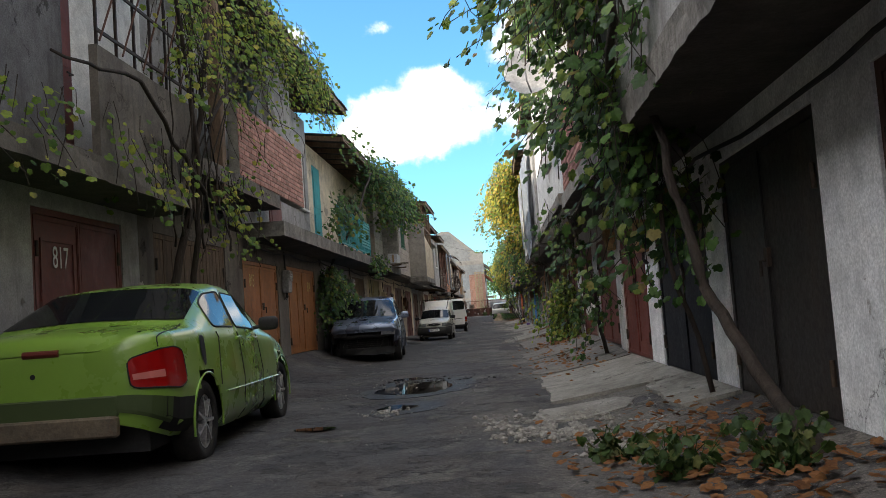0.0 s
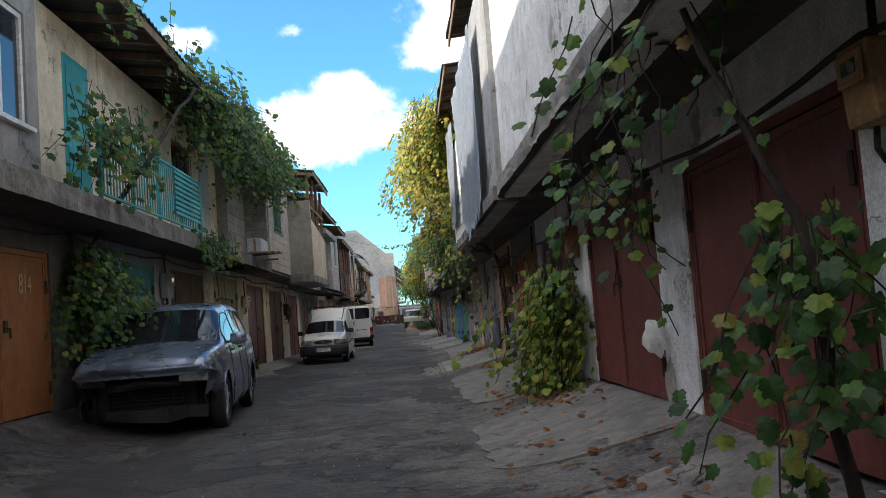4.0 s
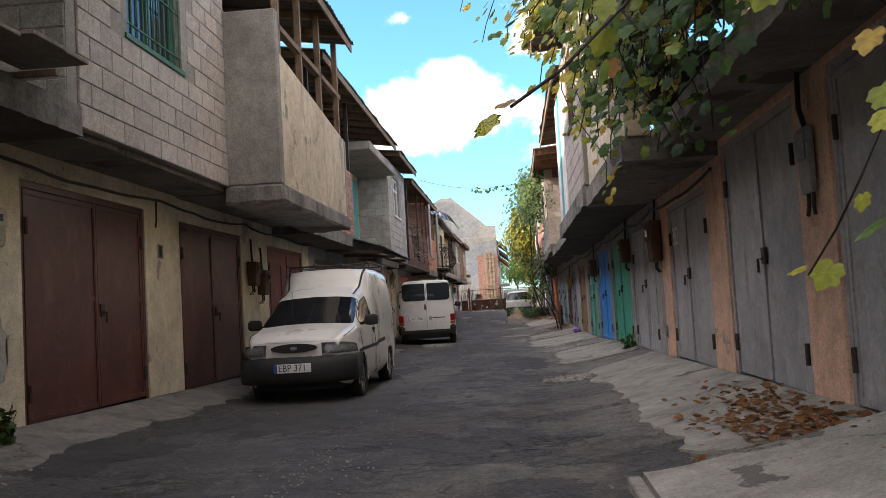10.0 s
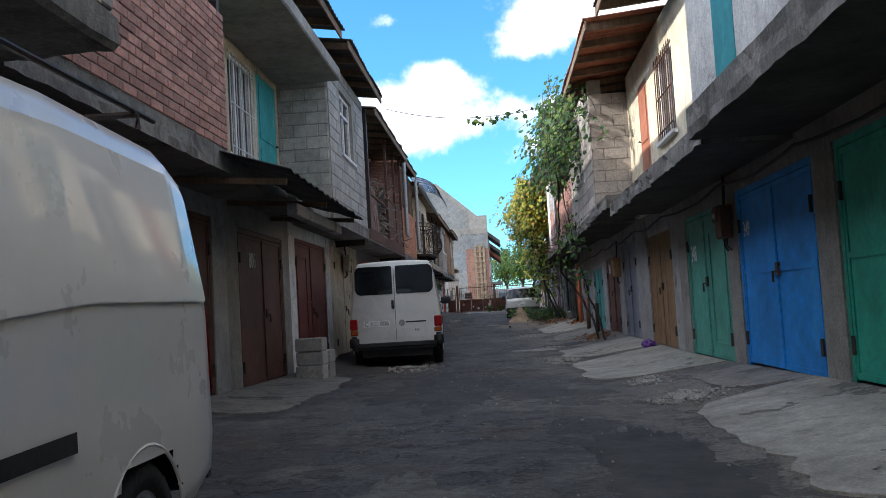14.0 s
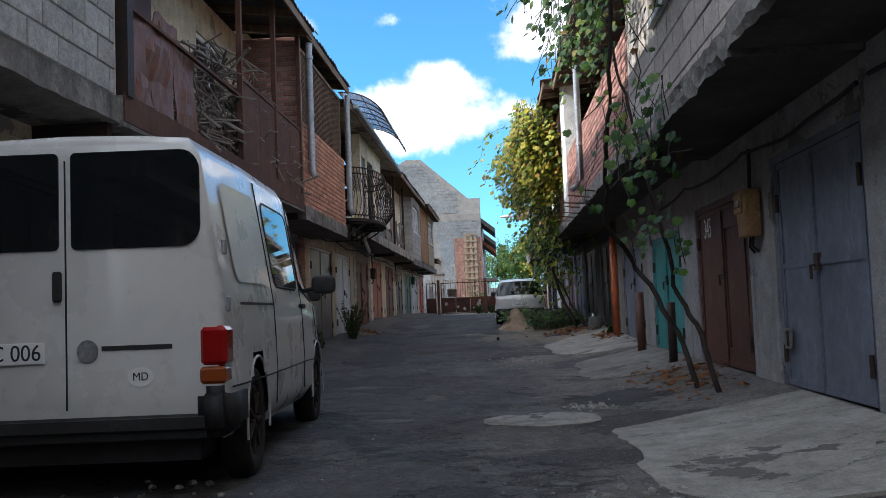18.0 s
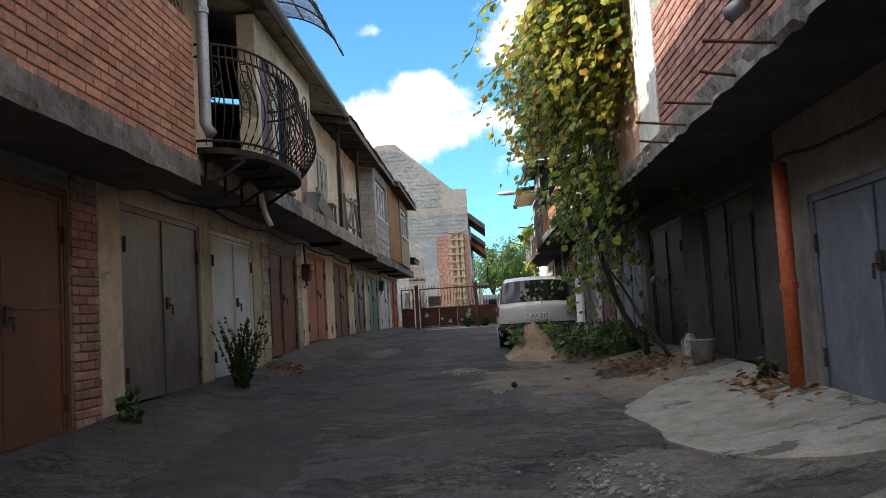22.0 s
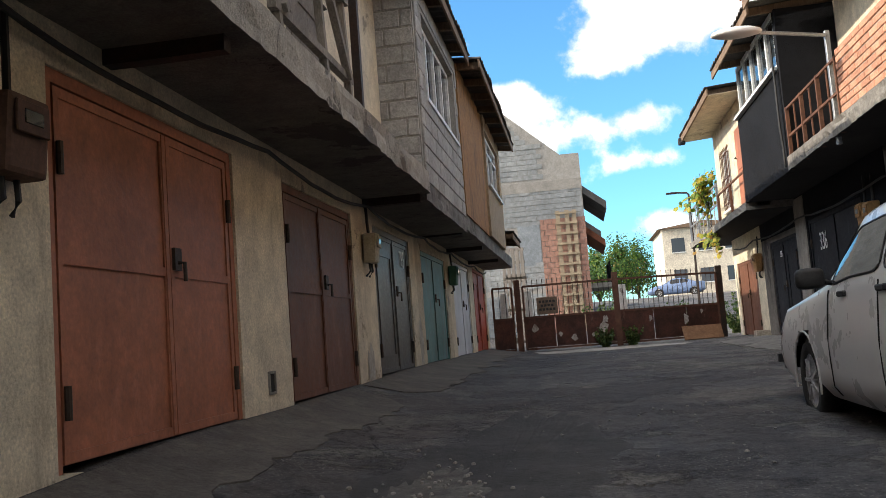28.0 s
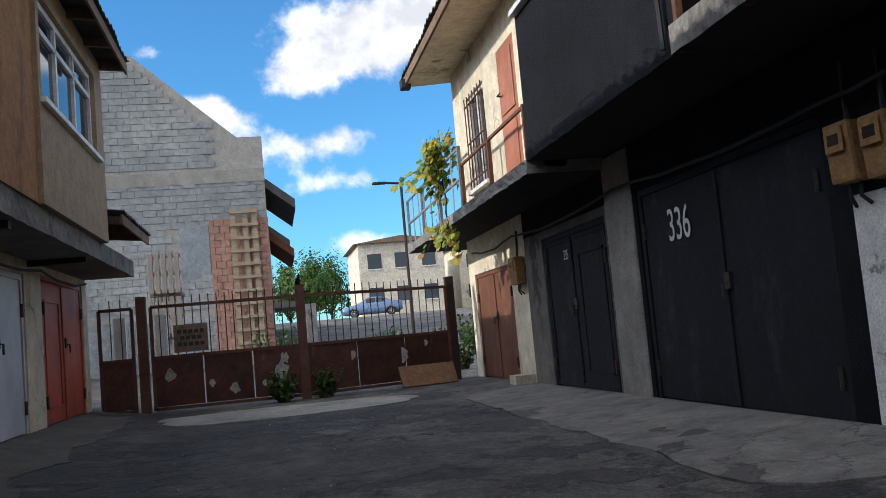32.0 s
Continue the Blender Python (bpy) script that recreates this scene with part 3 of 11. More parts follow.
def pieces_of_wall(y0, y1, z0, z1, holes):
    """Rectangles that fill a wall round its openings (openings side by side)."""
    out, y = [], y0
    for a, b, c, d in sorted(holes):
        if a > y:
            out.append((y, a, z0, z1))
        if c > z0:
            out.append((a, b, z0, c))
        if d < z1:
            out.append((a, b, d, z1))
        y = b
    if y < y1:
        out.append((y, y1, z0, z1))
    return out


def wall(name, side, y0, y1, z0, z1, u, mt, holes=(), thick=0.22, label="", courses=None):
    """A wall along the lane with openings; courses = (material, width, height, joint, name)."""
    bm = bmesh.new()
    for a, b, c, d in pieces_of_wall(y0, y1, z0, z1, holes):
        bx(bm, sx(side, u), sx(side, u - thick), a, b, c, d)
    ob = part(name, bm, mt)
    tagged(ob, label or "plastered wall above the garages", "wall", kind="structure")
    if courses:
        cm, bw, bh, jt, nm = courses
        brick_face(ob, side, y0, y1, z0, z1, u, cm, bw, bh, jt, holes, nm)
    return ob


def end_wall(name, side, y, u0, u1, z0, z1, mt, thick=0.2, label="", courses=None):
    """A wall across, seen from back along the lane."""
    xa, xb = sorted((sx(side, u0), sx(side, u1)))
    ob = part(name, box_bm(xa, xb, y, y + thick, z0, z1), mt)
    tagged(ob, label or "end wall of an upper storey", "wall", kind="structure")
    if courses:
        cm, bw, bh, jt, nm = courses
        brick_face(ob, side, xa, xb, z0, z1, 0, cm, bw, bh, jt, (), nm, end=y)
    return ob


def slab(side, y0, y1, z0, z1, u, mt=SLAB, seed=1, under=SOFFIT, rag=0.025, label="chipped concrete balcony slab over the garages"):
    """A cast slab whose outer edge is chipped and uneven by about rag metres."""
    y1 += 0.044
    ys = [y0 + (y1 - y0) * i / max(2, int((y1 - y0) / 0.11)) for i in range(max(2, int((y1 - y0) / 0.11)) + 1)]
    xo, xi, xb = sx(side, u), sx(side, u - 0.12), sx(side, -0.3)
    sgn = 1 if side == "L" else -1
    verts, faces = [], []

    def chip(y, k):
        if y <= y0 + 0.01 or y >= y1 - 0.01:
            return 0.0, 0.0
        a = noise.noise(Vector((y * 1.7, seed, k))) + 0.8 * noise.noise(Vector((y * 6.1, seed, k + 3))) + 0.5 * noise.noise(Vector((y * 17.0, seed, k + 5)))
        b = noise.noise(Vector((y * 2.3, seed, k + 7))) + 0.7 * noise.noise(Vector((y * 9.0, seed, k + 9)))
        return a * rag * 0.55, b * rag * 0.5

    for y in ys:
        row = [(xb, z0, 9, 0), (xi, z0, 9, 0), (xo, z0, 1, 1), (xo, z0 + (z1 - z0) * 0.35, 2, 1), (xo, z0 + (z1 - z0) * 0.7, 3, 1), (xo, z1, 4, 0.4), (xi, z1, 9, 0), (xb, z1, 9, 0)]
        for x, z, k, amount in row:
            dx, dz = chip(y, k) if amount else (0.0, 0.0)
            verts.append((x + sgn * min(dx, 0.004) * amount * 1.6, y, z + (abs(dz) if k == 1 else -abs(dz) if k == 4 else dz) * amount))
    m = 8
    for i in range(len(ys) - 1):
        for k in range(m):
            q = (i * m + k, i * m + (k + 1) % m, (i + 1) * m + (k + 1) % m, (i + 1) * m + k)
            faces.append(q if side == "R" else q[::-1])
    faces += [tuple(range(m))[::1 if side == "L" else -1], tuple(range((len(ys) - 1) * m, len(ys) * m))[::-1 if side == "L" else 1]]
    me = bpy.data.meshes.new("balcony_slab")
    me.from_pydata(verts, [], faces)
    # downward faces take the concrete that has shade put into its colour
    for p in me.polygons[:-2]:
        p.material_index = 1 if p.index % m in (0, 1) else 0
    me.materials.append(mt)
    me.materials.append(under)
    return tagged(new("balcony_slab", me), label, "slab", kind="structure")


def roof(side, y0, y1, z_edge, rise, u_edge, mt=ROOF, back=4.5, wave=0.02, lining=None, label="dark corrugated sheet roof with a ragged eave"):
    """A sheet roof with its corrugations running up the slope, and rafters under its eave."""
    n = max(4, int((y1 - y0) / 0.045))
    verts, faces = [], []
    for k, dz in ((0, 0.0), (1, -0.012)):
        for i in range(n + 1):
            y = y0 + (y1 - y0) * i / n
            w = wave * math.sin(2 * math.pi * y / 0.18)
            ragged = 0.04 * noise.noise(Vector((y * 1.3, z_edge, 0)))
            verts.append((sx(side, u_edge + ragged), y, z_edge + w + dz))
            verts.append((sx(side, -back), y, z_edge + rise + w + dz))
    m = 2 * (n + 1)
    for i in range(n):
        a = 2 * i
        faces += [(a, a + 2, a + 3, a + 1), (m + a, m + a + 1, m + a + 3, m + a + 2), (a, m + a, m + a + 2, a + 2)]
    faces += [(0, 1, m + 1, m), (m - 2, 2 * m - 2, 2 * m - 1, m - 1)]
    me = bpy.data.meshes.new("roof")
    me.from_pydata(verts, [], faces)
    me.materials.append(mt)
    ob = tagged(new("roof", me), label, "roof", kind="structure")
    y = y0 + 0.15
    while y < y1:
        bm = bmesh.new()
        s = rise / (u_edge + back)
        beam(bm, (sx(side, u_edge - 0.06), y, z_edge - 0.085), (sx(side, -0.6), y, z_edge - 0.085 + s * (u_edge + 0.55)), 0.06, 0.1)
        part("rafter", bm, WOOD, ob)
        y += 0.85
    bm = box_bm(sx(side, u_edge - 0.03), sx(side, u_edge - 0.055), y0, y1, z_edge - 0.15, z_edge - 0.03)
    part("fascia", bm, WOOD, ob)
    if lining:
        bm = box_bm(sx(side, u_edge - 0.06), sx(side, -0.3), y0 + 0.02, y1 - 0.02, z_edge - 0.155, z_edge - 0.14)
        for v in bm.verts:
            v.co.z += rise / (u_edge + back) * abs(v.co.x - sx(side, u_edge))
        part("eave_lining", bm, lining, ob, "pale boarded eave lining")
    return ob


def text_mesh(body, size, material, name="number"):
    cu = bpy.data.curves.new("lettering", "FONT")
    cu.body, cu.size, cu.extrude, cu.align_x, cu.align_y = body, size, 0.0015, "CENTER", "CENTER"
    tmp = bpy.data.objects.new("lettering", cu)
    me = bpy.data.meshes.new_from_object(tmp)
    me.name = name
    me.materials.clear()
    me.materials.append(material)
    bpy.data.objects.remove(tmp)
    return me


WHITE_NUM = plain("white_number_paint", (0.75, 0.75, 0.72), 0.8)
YELLOW_NUM = plain("yellow_number_paint", (0.55, 0.45, 0.2), 0.8)
HINGE = mat("dark_steel", (0.05, 0.045, 0.04), (0.09, 0.06, 0.04), 6.0, 0.6, 0.4, 0.2, 50)


def garage_door(side, y0, y1, z0, z1, mt, label, number="", num_y=None, num_z=1.75, num_mt=None, leaves=2, wicket=False, boards=False, split=0.5, lock=True):
    ob = thing("garage_door", label, "door", "garage doors", at=(sx(side, -0.08), (y0 + y1) / 2, z0))
    d = 0.03                                  # how deep the leaves stand in the opening
    s = 1 if side == "L" else -1
    bm = bmesh.new()
    for a, b, c, e in ((y0 - 0.0, y0 + 0.06, z0, z1), (y1 - 0.06, y1, z0, z1), (y0 + 0.06, y1 - 0.06, z1 - 0.06, z1)):
        bx(bm, sx(side, -d - 0.05), sx(side, -d + 0.012), a, b, c, e)
    part("door_frame", bm, mt, ob)
    cuts = [y0 + 0.065] + ([y0 + (y1 - y0) * split] if leaves == 2 else []) + [y1 - 0.065]
    for k, (a, b) in enumerate(zip(cuts, cuts[1:])):
        a, b = a + 0.010, b - 0.010
        bm = bmesh.new()
        if boards:
            m = max(3, int((b - a) / 0.14))
            for i in range(m):
                p, q = a + (b - a) * i / m, a + (b - a) * (i + 1) / m
                bx(bm, sx(side, -d - 0.02), sx(side, -d + rnd.uniform(0, 0.012)), p + 0.003, q - 0.003, z0 + 0.03, z1 - 0.065)
        else:
            n = max(2, int((b - a) / 0.3))
            rows_n = 6
            grid = [[None] * (rows_n + 1) for _ in range(n + 1)]
            for i in range(n + 1):
                for j in range(rows_n + 1):
                    y, z = a + (b - a) * i / n, z0 + 0.03 + (z1 - 0.095 - z0) * j / rows_n
                    dent = 0.006 * noise.noise(Vector((y * 2.1, z * 2.1, k + y0)))
                    grid[i][j] = bm.verts.new((sx(side, -d + dent), y, z))
            for i in range(n):
                for j in range(rows_n):
                    f = (grid[i][j], grid[i + 1][j], grid[i + 1][j + 1], grid[i][j + 1])
                    bm.faces.new(f if s > 0 else f[::-1])
            bx(bm, sx(side, -d - 0.02), sx(side, -d - 0.008), a, b, z0 + 0.03, z1 - 0.065)
        leaf = part("door_leaf", bm, mt, ob)
        style = int(y0 * 7) % 3
        if not boards and style:
            # a rim of flat bar welded round the leaf; on some doors a cross bar too
            bm = bmesh.new()
            w, p0, p1 = 0.045, z0 + 0.035, z1 - 0.07
            bars = [(a + 0.004, a + w, p0, p1), (b - w, b - 0.004, p0, p1), (a + w, b - w, p0, p0 + w), (a + w, b - w, p1 - w, p1)]
            if style == 2:
                bars.append((a + w, b - w, p0 + (p1 - p0) * 0.52, p0 + (p1 - p0) * 0.52 + w))
            for p, q, c, e in bars:
                bx(bm, sx(side, -d + 0.001), sx(side, -d + 0.011), p, q, c, e)
            part("leaf_rim", bm, mt, leaf)
        if k == 0 and leaves == 2 and not boards:
            part("overlap_strip", box_bm(sx(side, -d + 0.002), sx(side, -d + 0.017), b - 0.035, b + 0.004, z0 + 0.04, z1 - 0.075), mt, leaf)
        for zz in (z0 + 0.28, z1 - 0.38):
            yy = a + 0.02 if k == 0 else b - 0.02
            bm = bmesh.new()
            tube(bm, [(sx(side, -d + 0.025), yy, zz - 0.07), (sx(side, -d + 0.025), yy, zz + 0.07)], 0.016, 8)
            part("hinge", bm, HINGE, leaf)
    if wicket:
        a, b = (cuts[0] + 0.12, min(cuts[0] + 0.85, cuts[1] - 0.12))
        bm = bmesh.new()
        for p, q, c, e in ((a, b, z0 + 0.2, z0 + 0.225), (a, b, z1 - 0.3, z1 - 0.275), (a, a + 0.025, z0 + 0.2, z1 - 0.275), (b - 0.025, b, z0 + 0.2, z1 - 0.275)):
            bx(bm, sx(side, -d + 0.002), sx(side, -d + 0.014), p, q, c, e)
        part("wicket_frame", bm, mt, ob)
    if lock:
        yl, zl = cuts[1] + (0.07 if side == "L" else -0.07), z0 + 0.95
        if leaves == 1:
            yl = y1 - 0.3
        bm = bmesh.new()
        bx(bm, sx(side, -d + 0.004), sx(side, -d + 0.03), yl - 0.04, yl + 0.04, zl - 0.06, zl + 0.06)
        tube(bm, [(sx(side, -d + 0.03), yl, zl - 0.02), (sx(side, -d + 0.065), yl, zl - 0.02), (sx(side, -d + 0.065), yl, zl - 0.12)], 0.011, 6)
        part("lock", bm, HINGE, ob, "dark steel lock with a handle")
    if number:
        me = text_mesh(number, {"336": 0.34, "356": 0.25, "335": 0.14, "795": 0.26, "349": 0.19}.get(number, 0.26), num_mt or WHITE_NUM)
        t = new("number", me)
        t.parent = ob
        t.matrix_parent_inverse = Matrix.Translation(ob.location).inverted()
        t.matrix_basis = pose(sx(side, -d + 0.014), num_y if num_y is not None else y0 + 0.55, num_z, 90, 0, 90 if side == "L" else -90) @ Matrix.Diagonal((0.8, 1.12, 1, 1))
        tagged(t, "hand-painted garage number " + number)
    return ob


# left row: door from, to, top, paint, wall, number, options
ORANGE = paint("orange_brown_paint", (0.33, 0.13, 0.045), 0.3)
DKRED = paint("dark_red_paint", (0.16, 0.045, 0.035), 0.25)
OXRED = paint("ox_red_paint", (0.19, 0.055, 0.042), 0.3)
TEALD = paint("teal_paint", (0.05, 0.25, 0.24), 0.3)
OLIVE = paint("olive_paint", (0.24, 0.21, 0.06), 0.3)
BROWN = paint("brown_paint", (0.115, 0.05, 0.035), 0.4)
RUSTB = paint("rust_brown_paint", (0.17, 0.07, 0.04), 0.5)
GREYD = paint("grey_paint", (0.40, 0.398, 0.405), 0.3)
LGREY = paint("light_grey_paint", (0.66, 0.665, 0.69), 0.0, (0.3, 0.27, 0.25), 0.5, 0.06, 0.12)
BARE = paint("bare_steel_sheet", (0.085, 0.077, 0.07), 0.4, (0.05, 0.035, 0.028), 0.4)
FADEGREEN = paint("faded_green_paint", (0.10, 0.21, 0.19), 0.5, (0.16, 0.11, 0.08))
WORNSTEEL = paint("worn_steel_sheet", (0.165, 0.148, 0.132), 0.4, (0.06, 0.042, 0.033), 0.36)
DARKD = paint("charcoal_paint", (0.07, 0.066, 0.062), 0.6, (0.10, 0.062, 0.045), 0.42)
BLACKD = paint("black_paint", (0.008, 0.0092, 0.0135), 0.3, (0.018, 0.0185, 0.021), 0.8)
# near-black paint; on the doors past y 63 it holds deep shade
NEARBLACKD = paint("near_black_steel_paint", (0.024, 0.022, 0.021), 0.5, (0.05, 0.033, 0.025), 0.42)
CHOCO = paint("chocolate_red_paint", (0.125, 0.048, 0.036), 0.4, (0.06, 0.025, 0.018), 0.45)
SALMON = paint("salmon_paint", (0.42, 0.16, 0.09), 0.25, (0.2, 0.08, 0.05))
SCARL = paint("scarlet_paint", (0.42, 0.085, 0.045), 0.2)
BLUED = paint("blue_paint", (0.03, 0.27, 0.74), 0.12)
GREEND = paint("green_paint", (0.04, 0.36, 0.25), 0.15)
TQGREEN = paint("turquoise_green_paint", (0.10, 0.36, 0.28), 0.15)
PALEGREEN = paint("pale_green_board_paint", (0.30, 0.47, 0.40), 0.3)
PURPLE = paint("maroon_paint", (0.11, 0.045, 0.05), 0.3)
STEEL = paint("blue_grey_paint", (0.17, 0.19, 0.235), 0.2)
BOARD = mat("bare_boards", (0.30, 0.18, 0.09), (0.2, 0.12, 0.065), 2.0, 0.9, 0, 0.5, 30, (0.09, 0.06, 0.04), 0.5, grain=(5, 5, 1))
OLDBOARD = mat("grimy_old_boards", (0.15, 0.105, 0.07), (0.07, 0.05, 0.037), 2.4, 0.92, 0, 0.6, 30, (0.32, 0.27, 0.2), 0.35, grain=(6, 6, 0.8))
LEFT = [
    (-3.2, -0.8, 2.15, DARKD, GREYP, "", "dark grey steel garage door"), (0.6, 3.0, 2.15, BROWN, GREYP, "", "brown steel garage door"),
    (4.2, 6.6, 2.2, GREYD, GREYP, "", "grey steel garage door under a vine"),
    (7.6, 9.5, 2.2, DKRED, GREYP, "817", "dark red steel garage door with a white number"), (10.4, 13.2, 2.2, OLDBOARD, DARKBROWNPL, "", "grimy old board garage door beside a vine trunk"),
    (14.1, 16.35, 2.08, ORANGE, DARKBROWNPL, "815", "orange-brown steel garage door"), (17.1, 19.7, 2.12, ORANGE, DARKBROWNPL, "814", "orange-brown steel garage door behind a grey meter box"),
    (21.2, 23.8, 2.2, TEALD, GREYP, "", "teal steel garage door beside a climbing vine"), (24.7, 27.1, 2.2, OLDBOARD, STONE, "", "rusty brown board garage door"),
    (28.0, 30.5, 2.24, OLIVE, BEIGE, "", "olive yellow steel garage door"), (31.65, 34.1, 2.19, CHOCO, CREAM, "", "red-brown steel garage door in a cream wall"),
    (35.1, 37.5, 2.15, CHOCO, CREAM, "", "dark red steel garage door in a cream wall"), (38.9, 41.3, 2.1, DKRED, CREAM, "", "dark red steel garage door behind a parked van"),
    (42.3, 44.7, 2.05, BROWN, GREYP, "", "brown steel garage door"), (45.7, 48.0, 2.02, BROWN, CONC, "806", "brown steel garage door under a low canopy"),
    (48.85, 51.4, 2.12, DKRED, WHITEP, "", "dark red steel garage door in a white frame"), (52.2, 54.4, 2.2, BEIGE, BEIGE, "", "ochre steel garage door beside a parked van"),
    (55.8, 58.2, 2.1, SCARL, CONC, "", "red steel garage door behind a parked van"), (59.5, 61.7, 2.06, RUSTB, BRICK, "802", "rust-brown steel garage door"),
    (62.7, 64.95, 2.09, WORNSTEEL, BEIGE, "", "charcoal double steel garage door"), (65.35, 67.3, 2.1, LGREY, BEIGE, "", "light grey steel garage door beside a tall weed"),
    (68.2, 70.2, 2.08, RUSTB, STONE, "", "rusty steel garage door with peeling pale paint"), (71.1, 73.1, 2.22, SALMON, CREAM, "", "salmon steel garage door in a cream wall"),
    (74.05, 76.05, 2.2, RUSTB, CREAM, "", "rust-brown steel garage door with a lock"), (76.95, 78.95, 2.2, BARE, CREAM, "795", "bare grey steel garage door"),
    (79.8, 82.0, 2.17, FADEGREEN, BEIGE, "", "faded green steel garage door"), (82.85, 85.1, 2.24, LGREY, CREAM, "", "pale grey steel garage door"),
    (85.8, 88.0, 2.3, SCARL, CREAM, "", "scarlet steel garage door beside the gate"),
]
RIGHT = [
    (-6.6, -4.4, 1.95, DARKD, WHITEWASH, "", "dark steel garage door"), (-3.4, -1.2, 1.95, PURPLE, WHITEWASH, "", "maroon steel garage door"),
    (-0.4, 1.8, 1.95, DARKD, WHITEWASH, "", "charcoal steel garage door"), (2.1, 4.0, 1.95, BROWN, WHITEWASH, "", "brown steel garage door"),
    (4.75, 6.8, 1.95, NEARBLACKD, WHITEWASH, "", "dark grey-brown steel garage door behind a vine"), (7.4, 9.7, 1.95, BLACKD, WHITEWASH, "", "black steel garage door beside a vine"),
    (10.45, 12.5, 1.98, OXRED, WHITEWASH, "", "red-brown steel garage door in white piers"), (13.1, 15.4, 1.98, OXRED, WHITEWASH, "", "dull red steel garage door with a lock"),
    (16.1, 18.6, 2.0, OXRED, WHITEWASH, "", "red steel garage door beside a vine"), (19.4, 21.7, 2.0, DKRED, WHITEWASH, "357", "dark red steel garage door behind a vine"),
    (22.45, 24.8, 2.0, SCARL, CONC, "356", "bright red steel garage door with a crossbar"), (25.4, 27.5, 2.15, BROWN, PEACH, "", "dark brown steel garage door with a hasp"),
    (28.0, 29.9, 2.2, GREYD, PEACH, "", "grey steel garage door"), (30.5, 32.5, 2.18, GREYD, PEACH, "", "grey steel garage door in a peach wall"),
    (33.2, 35.3, 1.95, GREYD, PEACH, "352", "numbered grey steel garage door beside a peach pier"), (36.4, 38.6, 1.88, GREYD, GREYP, "", "grey steel garage door streaked with rust"),
    (38.95, 41.5, 1.92, GREEND, CONC, "", "emerald green steel garage door"), (41.95, 44.3, 1.9, BLUED, CONC, "349", "bright blue steel garage door with a white number"),
    (44.75, 46.9, 1.85, TQGREEN, CONC, "348", "pale green steel garage door with a pale number"), (47.9, 50.0, 1.82, BOARD, GREYP, "", "brown board garage door standing ajar"),
    (51.3, 53.1, 1.88, STEEL, GREYP, "", "blue-grey double steel garage door"), (53.85, 55.9, 1.75, BROWN, GREYP, "345", "dark brown steel garage door with a number"),
    (56.75, 58.8, 1.62, TEALD, GREYP, "", "teal steel garage door with a padlock"), (59.65, 61.8, 1.66, STEEL, CONC, "", "blue-grey steel garage door beside an orange pipe"),
    # next two bays: deep shade is put into door paint and wall colour
    (63.15, 65.15, 1.98, NEARBLACKD, SOFFIT, "", "charcoal steel garage door"), (66.2, 68.4, 2.0, NEARBLACKD, SOFFIT, "", "charcoal steel garage door"),
    (69.3, 71.3, 2.1, STEEL, DARKBROWNPL, "", "blue-grey steel garage door behind a vine"), (72.2, 74.4, 2.15, PURPLE, GREYP, "", "maroon steel garage door behind a parked car"),
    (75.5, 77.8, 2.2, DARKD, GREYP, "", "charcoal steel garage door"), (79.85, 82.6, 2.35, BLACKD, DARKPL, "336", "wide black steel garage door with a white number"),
    # wall round 335: its shade is put into the dark plaster
    (83.4, 85.5, 2.25, BLACKD, DARKBROWNPL, "335", "black steel garage door with a small number"), (87.0, 89.2, 2.1, RUSTB, CREAM, "", "narrow red-brown steel door"),
]


